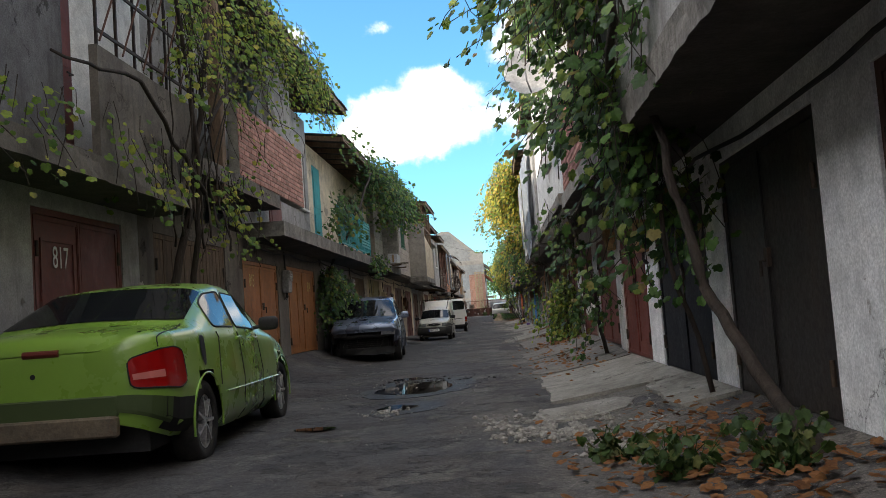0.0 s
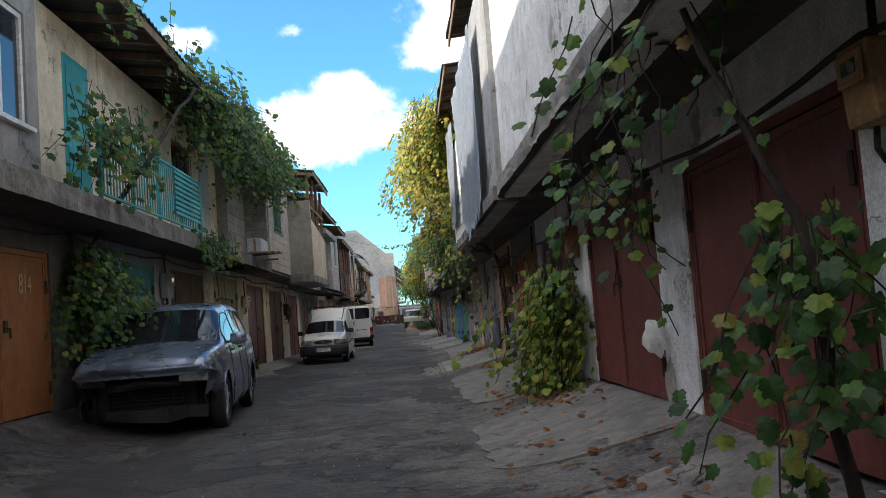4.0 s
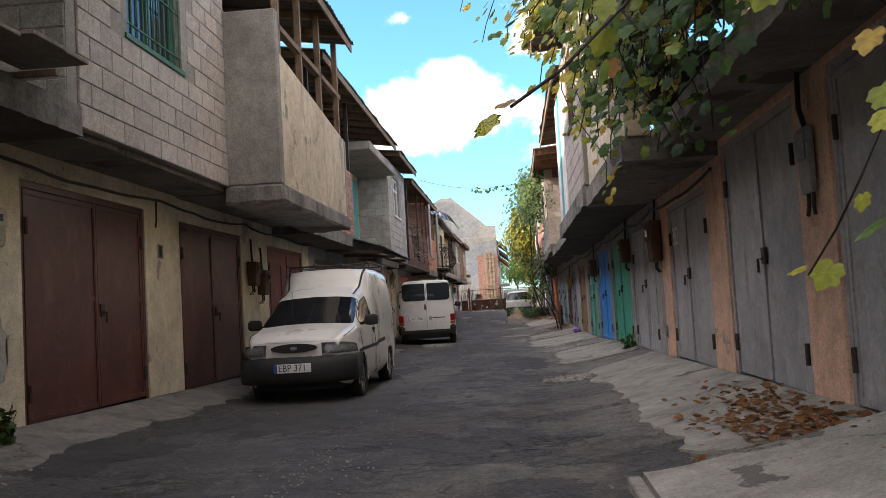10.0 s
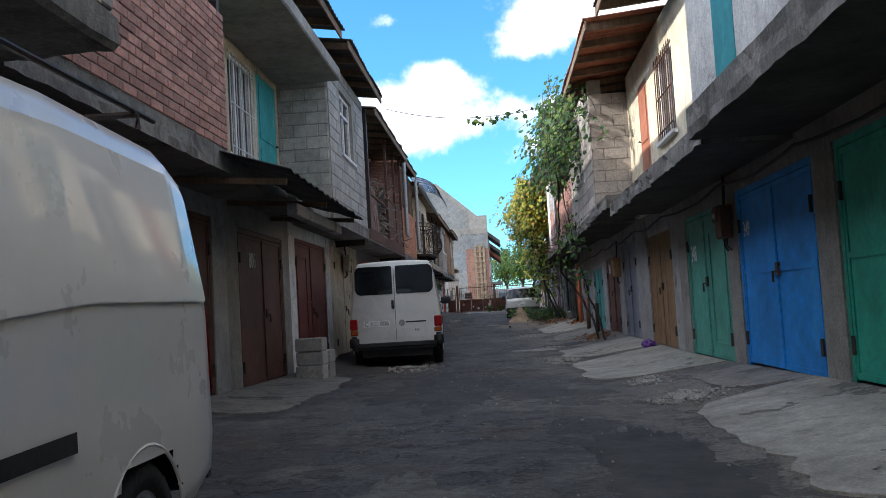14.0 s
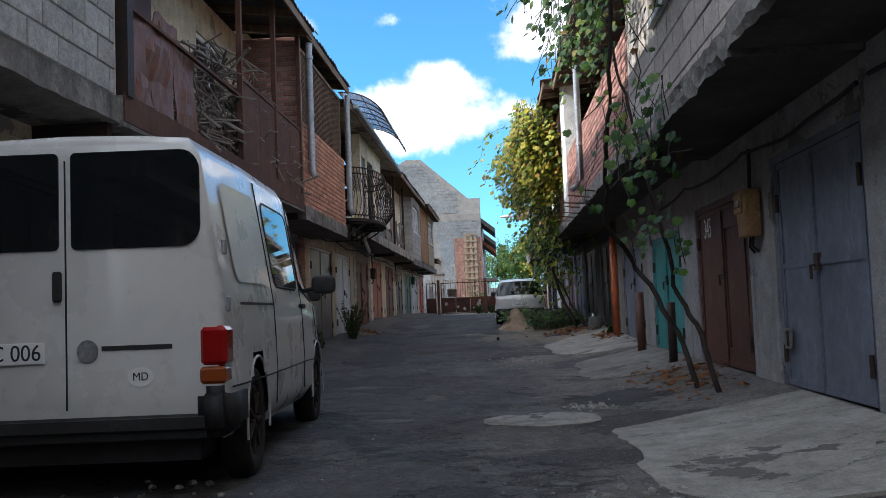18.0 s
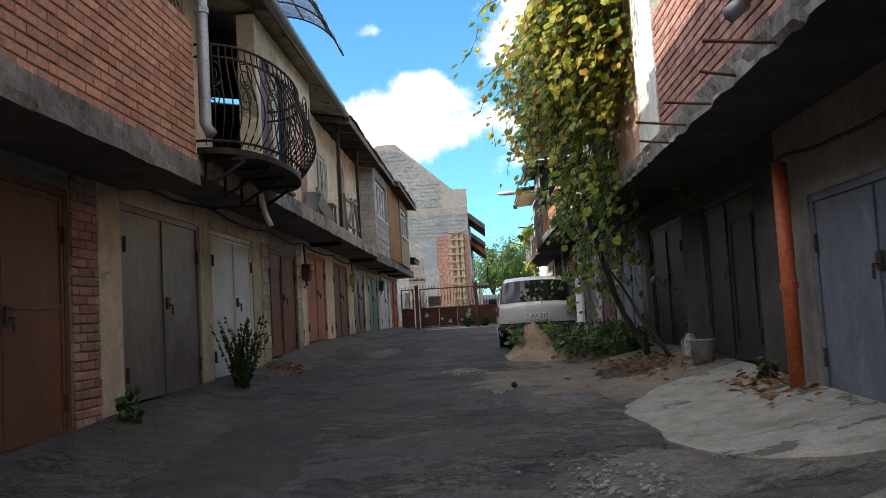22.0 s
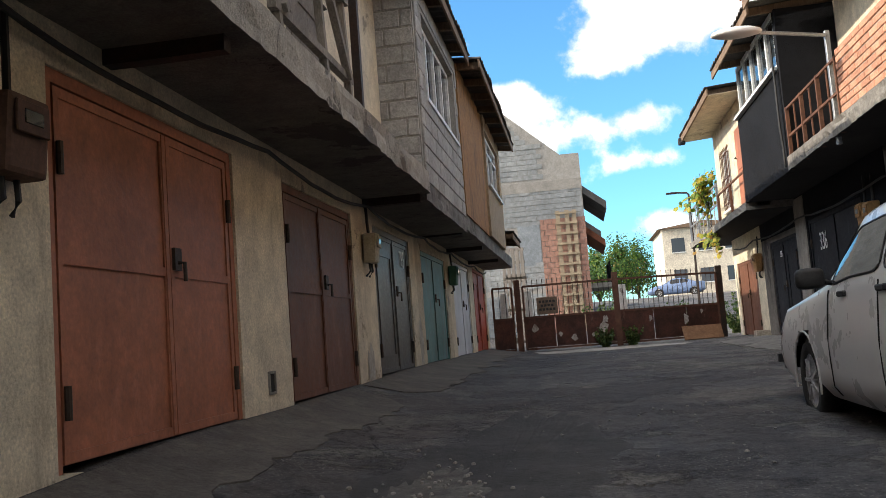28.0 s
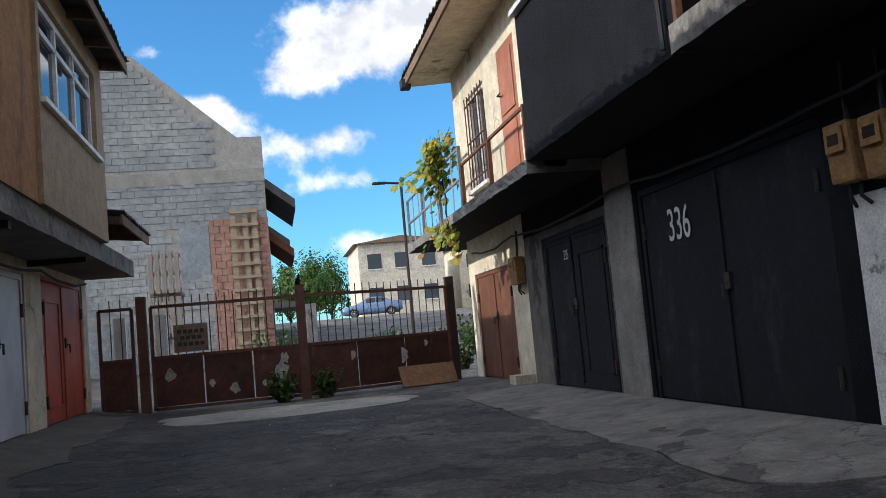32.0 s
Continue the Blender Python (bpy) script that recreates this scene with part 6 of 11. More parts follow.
def neon_extras(car, sh):
    for sd in (1, -1):
        tl = part("tail_light", sh.patch(0.75, 4.25, 2.08, 2.9, sd, 0.014, False, 20, 8, (0.25, 0.4)), REDLENS, car, "large red wraparound tail light", True)
        part("lens_band", sh.patch(0.95, 3.0, 2.3, 2.46, sd, 0.019, False, 14, 3), plain("pink_lens", (0.55, 0.16, 0.14), 0.2), tl)
        part("lamp_rim", sh.line([sh.spot(p, q, 0.75, 4.25, 2.08, 2.9, (0.25, 0.4)) for p, q in [(i / 20, 0) for i in range(21)] + [(1, j / 8) for j in range(1, 9)] + [(i / 20, 1) for i in range(19, -1, -1)] + [(0, j / 8) for j in range(7, -1, -1)]], sd, 0.006, 0.012), SEAM, tl)
    # recess below the trunk lid: its shade is put into a darkened body green
    for sd in (1, -1):
        part("rear_panel", sh.patch(0.0, 3.4, 0.75, 1.8, sd, 0.008, False, 12, 5), plain("green_recess_shade", (0.045, 0.07, 0.02), 0.6), car, "panel where the bumper was, recess shade put into its green")
    part("rear_panel", box_bm(-0.5, 0.5, -0.012, 0.08, 0.46, 0.60, 0.01), plain("green_recess_shade", (0.045, 0.07, 0.02), 0.6), car, "panel where the bumper was, recess shade put into its green")
    bm = box_bm(-0.62, 0.50, -0.05, 0.03, 0.33, 0.47)
    chamfer(bm, 0.015)
    part("bumper_bar", bm, PRIMER, car, "bare rusty bumper bar")
    bm = bmesh.new()
    tube(bm, [(-0.12, 0.005, 0.9), (0.12, 0.005, 0.9)], 0.025, 10)
    part("trunk_emblem", bm, plain("dark_red_emblem", (0.12, 0.02, 0.015), 0.4), car)
    for sd in (1, -1):
        part("trunk_gap", sh.line([(4.95, 5.0), (4.6, 4.6), (4.2, 4.35), (3.8, 4.2), (3.4, 4.05), (3.1, 3.8), (3.0, 3.3), (2.95, 2.95)], sd, 0.005, 0.001), SEAM, car)
    bm = bmesh.new()
    tube(bm, [(-0.06, -0.002, 0.755), (-0.06, 0.01, 0.755)], 0.018, 12)
    part("trunk_lock", bm, SEAM, car)
    bm = bmesh.new()
    bm.faces.new([bm.verts.new(sh.at(5.12 + 0.075 * math.cos(t), 2.85 + 0.42 * math.sin(t), 1, 0.008)) for t in (2 * math.pi * k / 16 for k in range(16))])
    for sd in (1, -1):
        part("side_moulding", sh.line([(5.8, 1.75), (6.9, 1.75), (8.2, 1.75), (9.1, 1.75)], sd, 0.008, 0.004), GREENCAR, car)
        part("torn_corner", sh.patch(3.0, 4.7, 0.3, 1.8, sd, 0.006, False, 6, 4), SEAM, car, "dark gap where the bumper corner was")
    part("fuel_hole", bm, SEAM, car, "open dark fuel filler hole")


make_car("sedan_car", "bright green saloon car without its rear bumper", NEON, GREENCAR, (0.85, 3.49), 0.31, 1.46,
         [(5.72, 6.92, 4.12, 4.92), (7.05, 8.3, 4.12, 4.9)], [("rear_window", 5.12, 5.94, 5.0), ("windshield", 8.08, 8.95, 5.0)], (-2.53, 5.75, 0.0), 1.8,
         seams=([(5.6, 2.0), (5.75, 3.2), (5.72, 3.9)], [(6.98, 0.2), (6.98, 4.0)], [(8.3, 0.4), (8.25, 3.9)]), lamps=(("headlight", 10.6, 11.6, 2.6, 3.8, CLEARLENS), ),
         handles=((6.85, 3.2), (8.1, 3.2)), mirrors=((8.35, 4.2, 0.13, BLACKPL),), extras=neon_extras)
make_car("sedan_car", "dark blue saloon car parked behind a green car", [tuple(v) for v in NEON], DKBLUE, (0.85, 3.49), 0.31, 1.46,
         [(5.72, 6.92, 4.12, 4.92), (7.05, 8.3, 4.12, 4.9)], [("rear_window", 5.12, 5.94, 5.0), ("windshield", 8.08, 8.95, 5.0)], (-2.83, 0.15), 0.5,
         lamps=(("headlight", 10.6, 11.6, 2.6, 3.8, CLEARLENS), ))

OMEGA = [(0.0, 0.42, 0.60, 0.80, 0.82, 0.70, 0.66, 0.56), (0.12, 0.34, 0.58, 0.95, 1.10, 0.84, 0.78, 0.66), (0.4, 0.27, 0.57, 0.99, 1.44, 0.87, 0.81, 0.60), (1.0, 0.22, 0.56, 0.98, 1.49, 0.88, 0.82, 0.62),
         (2.0, 0.2, 0.56, 0.96, 1.50, 0.88, 0.82, 0.63), (2.75, 0.2, 0.56, 0.94, 1.45, 0.88, 0.82, 0.62), (3.55, 0.2, 0.56, 0.95, 1.0, 0.87, 0.82, 0.76), (3.95, 0.42, 0.62, 0.92, 0.97, 0.86, 0.80, 0.74),
         (4.3, 0.60, 0.70, 0.87, 0.925, 0.83, 0.77, 0.71), (4.52, 0.66, 0.73, 0.83, 0.87, 0.79, 0.74, 0.66), (4.6, 0.70, 0.74, 0.79, 0.81, 0.72, 0.68, 0.6)]
CRUMPLE = mat("crumpled_dark_metal", (0.03, 0.03, 0.032), (0.075, 0.07, 0.068), 9, 0.55, 0.5, 0.5, 40, (0.13, 0.06, 0.03), 0.3, (1, 1, 1))


def omega_extras(car, sh):
    bm = box_bm(-0.6, 0.6, 4.1, 4.2, 0.28, 0.7)
    part("radiator", bm, SEAM, car, "dark exposed radiator")
    for k in range(9):
        bm = box_bm(-0.56, 0.56, 4.2, 4.215, 0.31 + 0.042 * k, 0.318 + 0.042 * k)
        part("radiator_fin", bm, CRUMPLE, car)
    bm = bmesh.new()
    tube(bm, [(-0.72, 4.25, 0.66), (-0.4, 4.42, 0.60), (0.0, 4.46, 0.64), (0.35, 4.40, 0.58), (0.74, 4.2, 0.64)], 0.045, 8)
    rough_edges(bm, 0.03, 1, 5)
    part("front_beam", bm, CRUMPLE, car, "bent front cross beam")
    bm = box_bm(-0.7, 0.5, 4.28, 4.36, 0.24, 0.36)
    rough_edges(bm, 0.05, 4, 8)
    part("bumper_remnant", bm, BLACKPL, car, "torn remnant of a black bumper")
    r = random.Random(21)
    for k in range(10):
        x, z = r.uniform(-0.75, 0.75), r.uniform(0.58, 0.72)
        bm = bmesh.new()
        p = [(x, 4.35, z)]
        for _ in range(4):
            q = p[-1]
            p.append((q[0] + r.uniform(-0.07, 0.07), q[1] + r.uniform(-0.03, 0.05), q[2] - r.uniform(0.04, 0.1)))
        tube(bm, p, r.uniform(0.006, 0.016), 5, 0.005)
        part("hanging_shred", bm, BLACKPL if k % 3 else CRUMPLE, car, "torn strip hanging from the front")
    for sd in (1, -1):
        bm = bmesh.new()
        g = [[bm.verts.new((sd * (0.80 + 0.05 * math.sin(i * 2.1 + j) - 0.02 * j), 3.95 + 0.12 * i + 0.03 * math.sin(j * 2.7), 0.84 - 0.12 * j + 0.03 * math.cos(i * 3 + j))) for j in range(5)] for i in range(5)]
        for i in range(4):
            for j in range(4):
                if (i * 2 + j) % 5 != 4 and j < 4 - i // 2:
                    bm.faces.new((g[i][j], g[i + 1][j], g[i + 1][j + 1], g[i][j + 1]))
        bmesh.ops.solidify(bm, geom=bm.faces[:], thickness=0.006)
        part("torn_wing", bm, SILVER if sd < 0 else CRUMPLE, car, "torn crumpled wing")
        bm = box_bm(sd * 0.42, sd * 0.74, 4.36, 4.5, 0.63, 0.74)
        rough_edges(bm, 0.02, 0, 3 + sd)
        part("headlight", bm, CLEARLENS if sd < 0 else CRUMPLE, car, "broken headlight")
        bm = bmesh.new()
        tube(bm, [(sd * 0.58, 0.7, 1.52), (sd * 0.6, 0.8, 1.56), (sd * 0.6, 2.2, 1.56), (sd * 0.58, 2.3, 1.52)], 0.016, 8)
        part("roof_rail", bm, BLACKPL, car)
        part("inner_wing", box_bm(sd * 0.45, sd * 0.55, 3.4, 4.3, 0.3, 0.8), SEAM, car, "dark inner wing behind the wheel")


make_car("estate_car", "silver estate car with a smashed front", OMEGA, SILVER, (0.95, 3.66), 0.315, 1.5,
         [(2.7, 3.5, 4.12, 4.9), (3.58, 4.35, 4.12, 4.9), (4.43, 5.6, 4.12, 4.88)], [("rear_window", 1.3, 2.0, 4.9), ("windshield", 5.12, 5.95, 5.0)], (-2.80, 23.7, 0.0), 184.5,
         seams=([(3.54, 0.3), (3.54, 4.0)], [(4.4, 0.2), (4.4, 4.0)], [(5.55, 0.4), (5.5, 3.9)]), lamps=(("tail_light", 0.7, 1.5, 2.4, 3.9, REDLENS),),
         handles=((4.2, 3.2), (5.3, 3.2)), mirrors=((5.65, 4.2, 0.15, SILVER),), extras=omega_extras, body_scale=(0.9, 1, 1))

COURIER = [(0.0, 0.40, 0.60, 1.15, 1.60, 0.72, 0.70, 0.60), (0.06, 0.32, 0.58, 1.15, 1.74, 0.79, 0.77, 0.66), (0.3, 0.26, 0.58, 1.15, 1.80, 0.815, 0.80, 0.69), (1.2, 0.24, 0.58, 1.14, 1.83, 0.82, 0.805, 0.70),
           (1.9, 0.22, 0.58, 1.08, 1.82, 0.82, 0.80, 0.69), (2.03, 0.22, 0.58, 1.04, 1.74, 0.82, 0.80, 0.67), (2.17, 0.22, 0.57, 0.98, 1.55, 0.82, 0.78, 0.64), (2.6, 0.22, 0.57, 0.97, 1.43, 0.82, 0.78, 0.62), (3.32, 0.22, 0.55, 0.96, 1.01, 0.81, 0.75, 0.68),
           (3.75, 0.24, 0.52, 0.91, 0.95, 0.79, 0.73, 0.64), (3.95, 0.28, 0.5, 0.86, 0.89, 0.70, 0.67, 0.6), (4.06, 0.34, 0.48, 0.80, 0.83, 0.60, 0.62, 0.54)]


def courier_extras(car, sh):
    for sd in (1, -1):
        part("side_panel", sh.patch(1.0, 3.95, 3.9, 4.92, sd, 0.010, False, 20, 12, (0.12, 0.22)), WHITECAR, car, "pressed blank van side")
        part("rub_strip", sh.patch(3.2, 8.1, 2.24, 2.37, sd, 0.014, False, 40, 2), BLACKPL, car, "black rub strip")
        part("indicator", sh.patch(8.55, 8.62, 2.2, 2.5, sd, 0.012, False, 2, 2), AMBER, car)
    for sd in (1, -1):
        part("roof_strap", sh.patch(3.9, 7.0, 5.95, 6.1, sd, 0.010, False, 14, 2), BLACKPL, car, "black tape along the raised roof")
        part("panel_gap", sh.line([(4.15, 1.2), (4.15, 3.0), (4.1, 5.9)], sd, 0.006, 0.001), SEAM, car)
    bm = bmesh.new()
    for y in (0.5, 1.75):
        tube(bm, [(-0.68, y, 1.84), (-0.68, y, 1.9), (0.68, y, 1.9), (0.68, y, 1.84)], 0.014, 6)
    for x in (-0.66, -0.2, 0.2, 0.66):
        tube(bm, [(x, 0.3, 1.915), (x, 2.0, 1.915)], 0.012, 6)
    part("roof_rack", bm, IRON, car, "dark steel roof rack")
    bm = bmesh.new()
    rings = []
    for k in range(25):
        x = -0.84 + 1.68 * k / 24
        f = 4.2 - 0.30 * (abs(x) / 0.84) ** 4
        rings.append([bm.verts.new((x, f + dy, z)) for dy, z in ((-0.42, 0.31), (-0.05, 0.30), (0.0, 0.36), (0.0, 0.53), (-0.03, 0.62), (-0.1, 0.635), (-0.42, 0.635))])
    for q, s in zip(rings, rings[1:]):
        for i in range(7):
            bm.faces.new((q[i], s[i], s[(i + 1) % 7], q[(i + 1) % 7]))
    bm.faces.new(rings[0])
    bm.faces.new(rings[-1][::-1])
    bmesh.ops.recalc_face_normals(bm, faces=bm.faces[:])
    part("bumper", bm, BLACKPL, car, "wide black plastic front bumper", True)
    bm = bmesh.new()
    o = [bm.verts.new((0.33 * math.cos(t), 4.10, 0.745 + 0.058 * math.sin(t))) for t in (2 * math.pi * k / 28 for k in range(28))]
    b = [bm.verts.new((v.co.x, 4.05, v.co.z)) for v in o]
    bm.faces.new(o)
    for i in range(28):
        bm.faces.new((o[i], b[i], b[(i + 1) % 28], o[(i + 1) % 28]))
    bmesh.ops.recalc_face_normals(bm, faces=bm.faces[:])
    part("grille", bm, BLACKPL, car, "black oval grille")
    part("plate_strip", box_bm(0.215, 0.262, 4.196, 4.2155, 0.445, 0.555), plain("plate_blue", (0.02, 0.06, 0.32), 0.4), car, "blue strip on the plate")
    part("badge", oval_bm(0.0, 4.104, 0.745, 0.05, 0.022), GALV, car, "small oval badge")
    for sd in (1, -1):
        for nm, mt, grow, out in (("headlight", CLEARLENS, 0.0, 0.03),):
            plan = [(0.40 - grow, 4.085 + out), (0.50, 4.082 + out), (0.59, 4.065 + out), (0.66 + out * 0.7, 4.01 + out * 0.7), (0.73 + out, 3.92 + out * 0.4), (0.78 + out, 3.83), (0.80 + out, 3.76 - grow)]
            bm = bmesh.new()
            rows = []
            for i, (px, py) in enumerate(plan):
                f = i / 6
                top = 0.80 + 0.010 * math.sin(3.1 * f) - 0.05 * f ** 2 + grow
                rows.append([bm.verts.new((sd * (px - 0.012 * k * k), py - 0.035 * k * k, 0.66 - grow + (top - 0.66 + grow) * k)) for k in (0.0, 0.33, 0.66, 1.0)])
            for p, q in zip(rows, rows[1:]):
                for k in range(3):
                    bm.faces.new((p[k], q[k], q[k + 1], p[k + 1]))
            bmesh.ops.solidify(bm, geom=bm.faces[:], thickness=0.012)
            bmesh.ops.recalc_face_normals(bm, faces=bm.faces[:])
            part(nm, bm, mt, car, "clear wraparound headlight" if nm == "headlight" else "", True)
    bm = bmesh.new()
    tube(bm, [(0.25, 3.25, 0.98), (0.3, 3.0, 1.5)], 0.004, 5)
    part("aerial", bm, BLACKPL, car)


make_car("panel_van", "dusty white panel van with a roof rack", COURIER, WHITECAR, (0.82, 3.27), 0.29, 1.42,
         [(6.15, 7.65, 4.1, 4.86)], [("windshield", 7.1, 7.97, 4.95)], (-2.06, 38.15, -0.06), 180,
         seams=([(6.02, 0.3), (6.05, 4.4)], [(7.75, 0.4), (7.9, 3.8)], [(8.05, 4.4), (8.5, 4.2), (9.0, 4.1), (9.4, 4.05), (9.9, 4.0)]), lamps=(("tail_light", 0.3, 0.9, 2.3, 3.6, REDLENS),),
         bumpers=((0.02, 0.42, 1.5, 0.2, 0.14, BLACKPL),), handles=((6.25, 3.0),), mirrors=((7.55, 4.2, 0.15, BLACKPL),), extras=courier_extras, plates=((4.206, 0.50, "EBP 371", 1),), rim_mt=GALV, body_scale=(0.79, 0.90, 0.865))

T4 = [(0.0, 0.45, 0.62, 1.05, 1.88, 0.86, 0.85, 0.74), (0.05, 0.36, 0.60, 1.06, 1.92, 0.90, 0.88, 0.75), (0.3, 0.3, 0.60, 1.07, 1.93, 0.915, 0.89, 0.74), (1.5, 0.26, 0.60, 1.07, 1.95, 0.92, 0.895, 0.75),
      (3.0, 0.26, 0.60, 1.06, 1.95, 0.92, 0.895, 0.75), (3.3, 0.26, 0.60, 1.05, 1.90, 0.92, 0.89, 0.73), (4.05, 0.26, 0.58, 1.02, 1.10, 0.915, 0.87, 0.80), (4.55, 0.28, 0.54, 0.84, 0.90, 0.88, 0.80, 0.72), (4.7, 0.34, 0.5, 0.66, 0.68, 0.78, 0.72, 0.62)]


def round_pane(sd, x0, x1, z0, z1, y, tight=0.03, wide=0.11):
    """A pane with softly rounded corners, rounder on its outer side."""
    bm = bmesh.new()
    pts = []
    for cx, cz, r, a0 in ((x1 - wide, z0 + wide, wide, -90), (x1 - wide, z1 - wide, wide, 0), (x0 + tight, z1 - tight, tight, 90), (x0 + tight, z0 + tight, tight, 180)):
        pts += [(cx + r * math.cos(radians(a0 + 15 * k)), cz + r * math.sin(radians(a0 + 15 * k))) for k in range(7)]
    f = [bm.verts.new((sd * x, y, z)) for x, z in pts]
    b = [bm.verts.new((sd * x, y + 0.012, z)) for x, z in pts]
    bm.faces.new(f)
    for i in range(len(f)):
        bm.faces.new((f[i], b[i], b[(i + 1) % len(f)], f[(i + 1) % len(f)]))
    bmesh.ops.recalc_face_normals(bm, faces=bm.faces[:])
    return bm


def t4_extras(car, sh):
    for sd in (1, -1):
        part("blank_panel", sh.patch(2.1, 3.0, 4.1, 4.85, sd, 0.010, False, 16, 12, (0.2, 0.3)), WHITECAR2, car, "pressed blank van side")
        part("slide_rail", sh.patch(2.1, 3.05, 3.3, 3.5, sd, 0.010, False, 6, 2), BLACKPL, car, "black door rail")
        part("rear_glass", round_pane(sd, 0.035, 0.775, 1.33, 1.84, -0.012), CARGLASS, car, "dark rear door glass")
        bm = box_bm(sd * 0.755, sd * 0.905, -0.015, 0.15, 0.61, 0.70)
        chamfer(bm, 0.015)
        part("indicator", bm, AMBER, car)
        bm = box_bm(sd * 0.755, sd * 0.912, -0.018, 0.18, 0.70, 0.91)
        chamfer(bm, 0.025)
        part("tail_light", bm, REDLENS, car)
        bm = box_bm(sd * 0.74, sd * 0.935, -0.06, 0.5, 0.34, 0.60)
        bmesh.ops.bevel(bm, geom=bm.edges[:], offset=0.05, segments=3, affect="EDGES")
        part("bumper_corner", bm, BLACKPL, car, "black bumper corner", True)
        part("side_hinge", box_bm(sd * 0.885, sd * 0.91, 0.02, 0.07, 1.28, 1.36, 0.006), GALV, car)
        part("side_hinge", box_bm(sd * 0.905, sd * 0.925, 0.02, 0.07, 0.98, 1.06, 0.006), GALV, car)
    part("door_gap", box_bm(-0.004, 0.004, -0.008, 0.0, 0.5, 1.8), SEAM, car)
    part("handle_cover", box_bm(-0.07, -0.02, -0.035, 0.0, 1.06, 1.22, 0.01), BLACKPL, car)
    part("emblem", emblem_bm(), GALV, car, "round grey badge")
    me = text_mesh("MD", 0.06, INK, "sticker_text")
    st = part("sticker", oval_bm(0.42, -0.008, 0.66, 0.075, 0.05), PLATE_W, car, "small white oval sticker")
    t = new("sticker_text", me)
    t.parent = st
    t.matrix_basis = pose(0.42, -0.0105, 0.66, 90, 0, 0)
    part("badge_bar", box_bm(0.2, 0.6, -0.006, 0.0, 0.80, 0.825), INK, car, "dark model badge")


def emblem_bm():
    bm = bmesh.new()
    tube(bm, [(0.12, -0.012, 0.80), (0.12, 0.0, 0.80)], 0.06, 20)
    return bm


make_car("delivery_van", "white delivery van with two rear doors", T4, WHITECAR2, (0.92, 3.94), 0.33, 1.6,
         [(3.18, 3.93, 4.1, 4.85), (4.2, 5.78, 4.1, 4.8)], [("windshield", 5.06, 5.97, 5.0)], (-2.14, 50.2, -0.13), 3.5,
         seams=([(3.08, 0.3), (3.08, 5.0)], [(4.06, 0.3), (4.06, 5.0)], [(5.85, 0.5), (5.8, 3.8)], [(1.4, 1.9), (5.9, 1.9)]), lamps=(("headlight", 6.75, 7.5, 2.6, 3.9, CLEARLENS),),
         bumpers=((0.03, 0.42, 1.80, 0.17, 0.16, BLACKPL), (4.66, 0.42, 1.74, 0.26, 0.2, BLACKPL)), handles=((3.98, 3.4), (4.2, 3.4)), mirrors=((5.6, 4.35, 0.16, BLACKPL),), extras=t4_extras,
         plates=((-0.012, 0.80, "C KC 006", -1, -0.38),), rim_mt=HINGE, body_scale=(0.875, 0.79, 0.96))

DAMAS = [(0.0, 0.4, 0.6, 1.0, 1.62, 0.66, 0.64, 0.52), (0.06, 0.32, 0.58, 1.0, 1.74, 0.69, 0.67, 0.56), (0.4, 0.28, 0.58, 1.0, 1.78, 0.70, 0.68, 0.57), (1.6, 0.26, 0.58, 1.0, 1.79, 0.70, 0.68, 0.57), (2.75, 0.26, 0.58, 0.98, 1.76, 0.70, 0.68, 0.56),
         (2.95, 0.26, 0.58, 0.97, 1.66, 0.70, 0.67, 0.55), (3.38, 0.26, 0.56, 0.95, 1.0, 0.69, 0.65, 0.58), (3.47, 0.32, 0.5, 0.62, 0.64, 0.64, 0.6, 0.54)]
make_car("minivan", "small white minivan parked ahead of a delivery van", DAMAS, WHITECAR2, (0.62, 2.45), 0.265, 1.22,
         [(2.1, 2.76, 4.12, 4.85), (2.95, 3.27, 4.12, 4.85), (3.3, 3.62, 4.12, 4.85), (3.8, 5.6, 4.12, 4.8)], [("windshield", 5.08, 5.95, 5.0), ("rear_window", 0.3, 0.95, 5.2)], (-3.02, 54.45, -0.06), 0,
         seams=([(2.86, 0.3), (2.86, 4.9)], [(3.71, 0.3), (3.71, 4.9)], [(1.2, 1.7), (5.8, 1.7)], [(1.4, 2.62), (2.86, 2.62)], [(1.4, 2.66), (2.86, 2.66)]), lamps=(("tail_light", 0.4, 0.95, 2.2, 3.4, REDLENS), ("headlight", 6.3, 6.9, 2.6, 3.9, CLEARLENS)),
         bumpers=((0.0, 0.42, 1.36, 0.16, 0.12, BLACKPL), (3.44, 0.4, 1.36, 0.2, 0.12, WHITECAR2)), handles=((3.58, 3.1), (3.82, 3.1)), mirrors=((5.4, 4.35, 0.15, BLACKPL),), rim_mt=GALV, body_scale=(0.79, 0.95, 0.94))

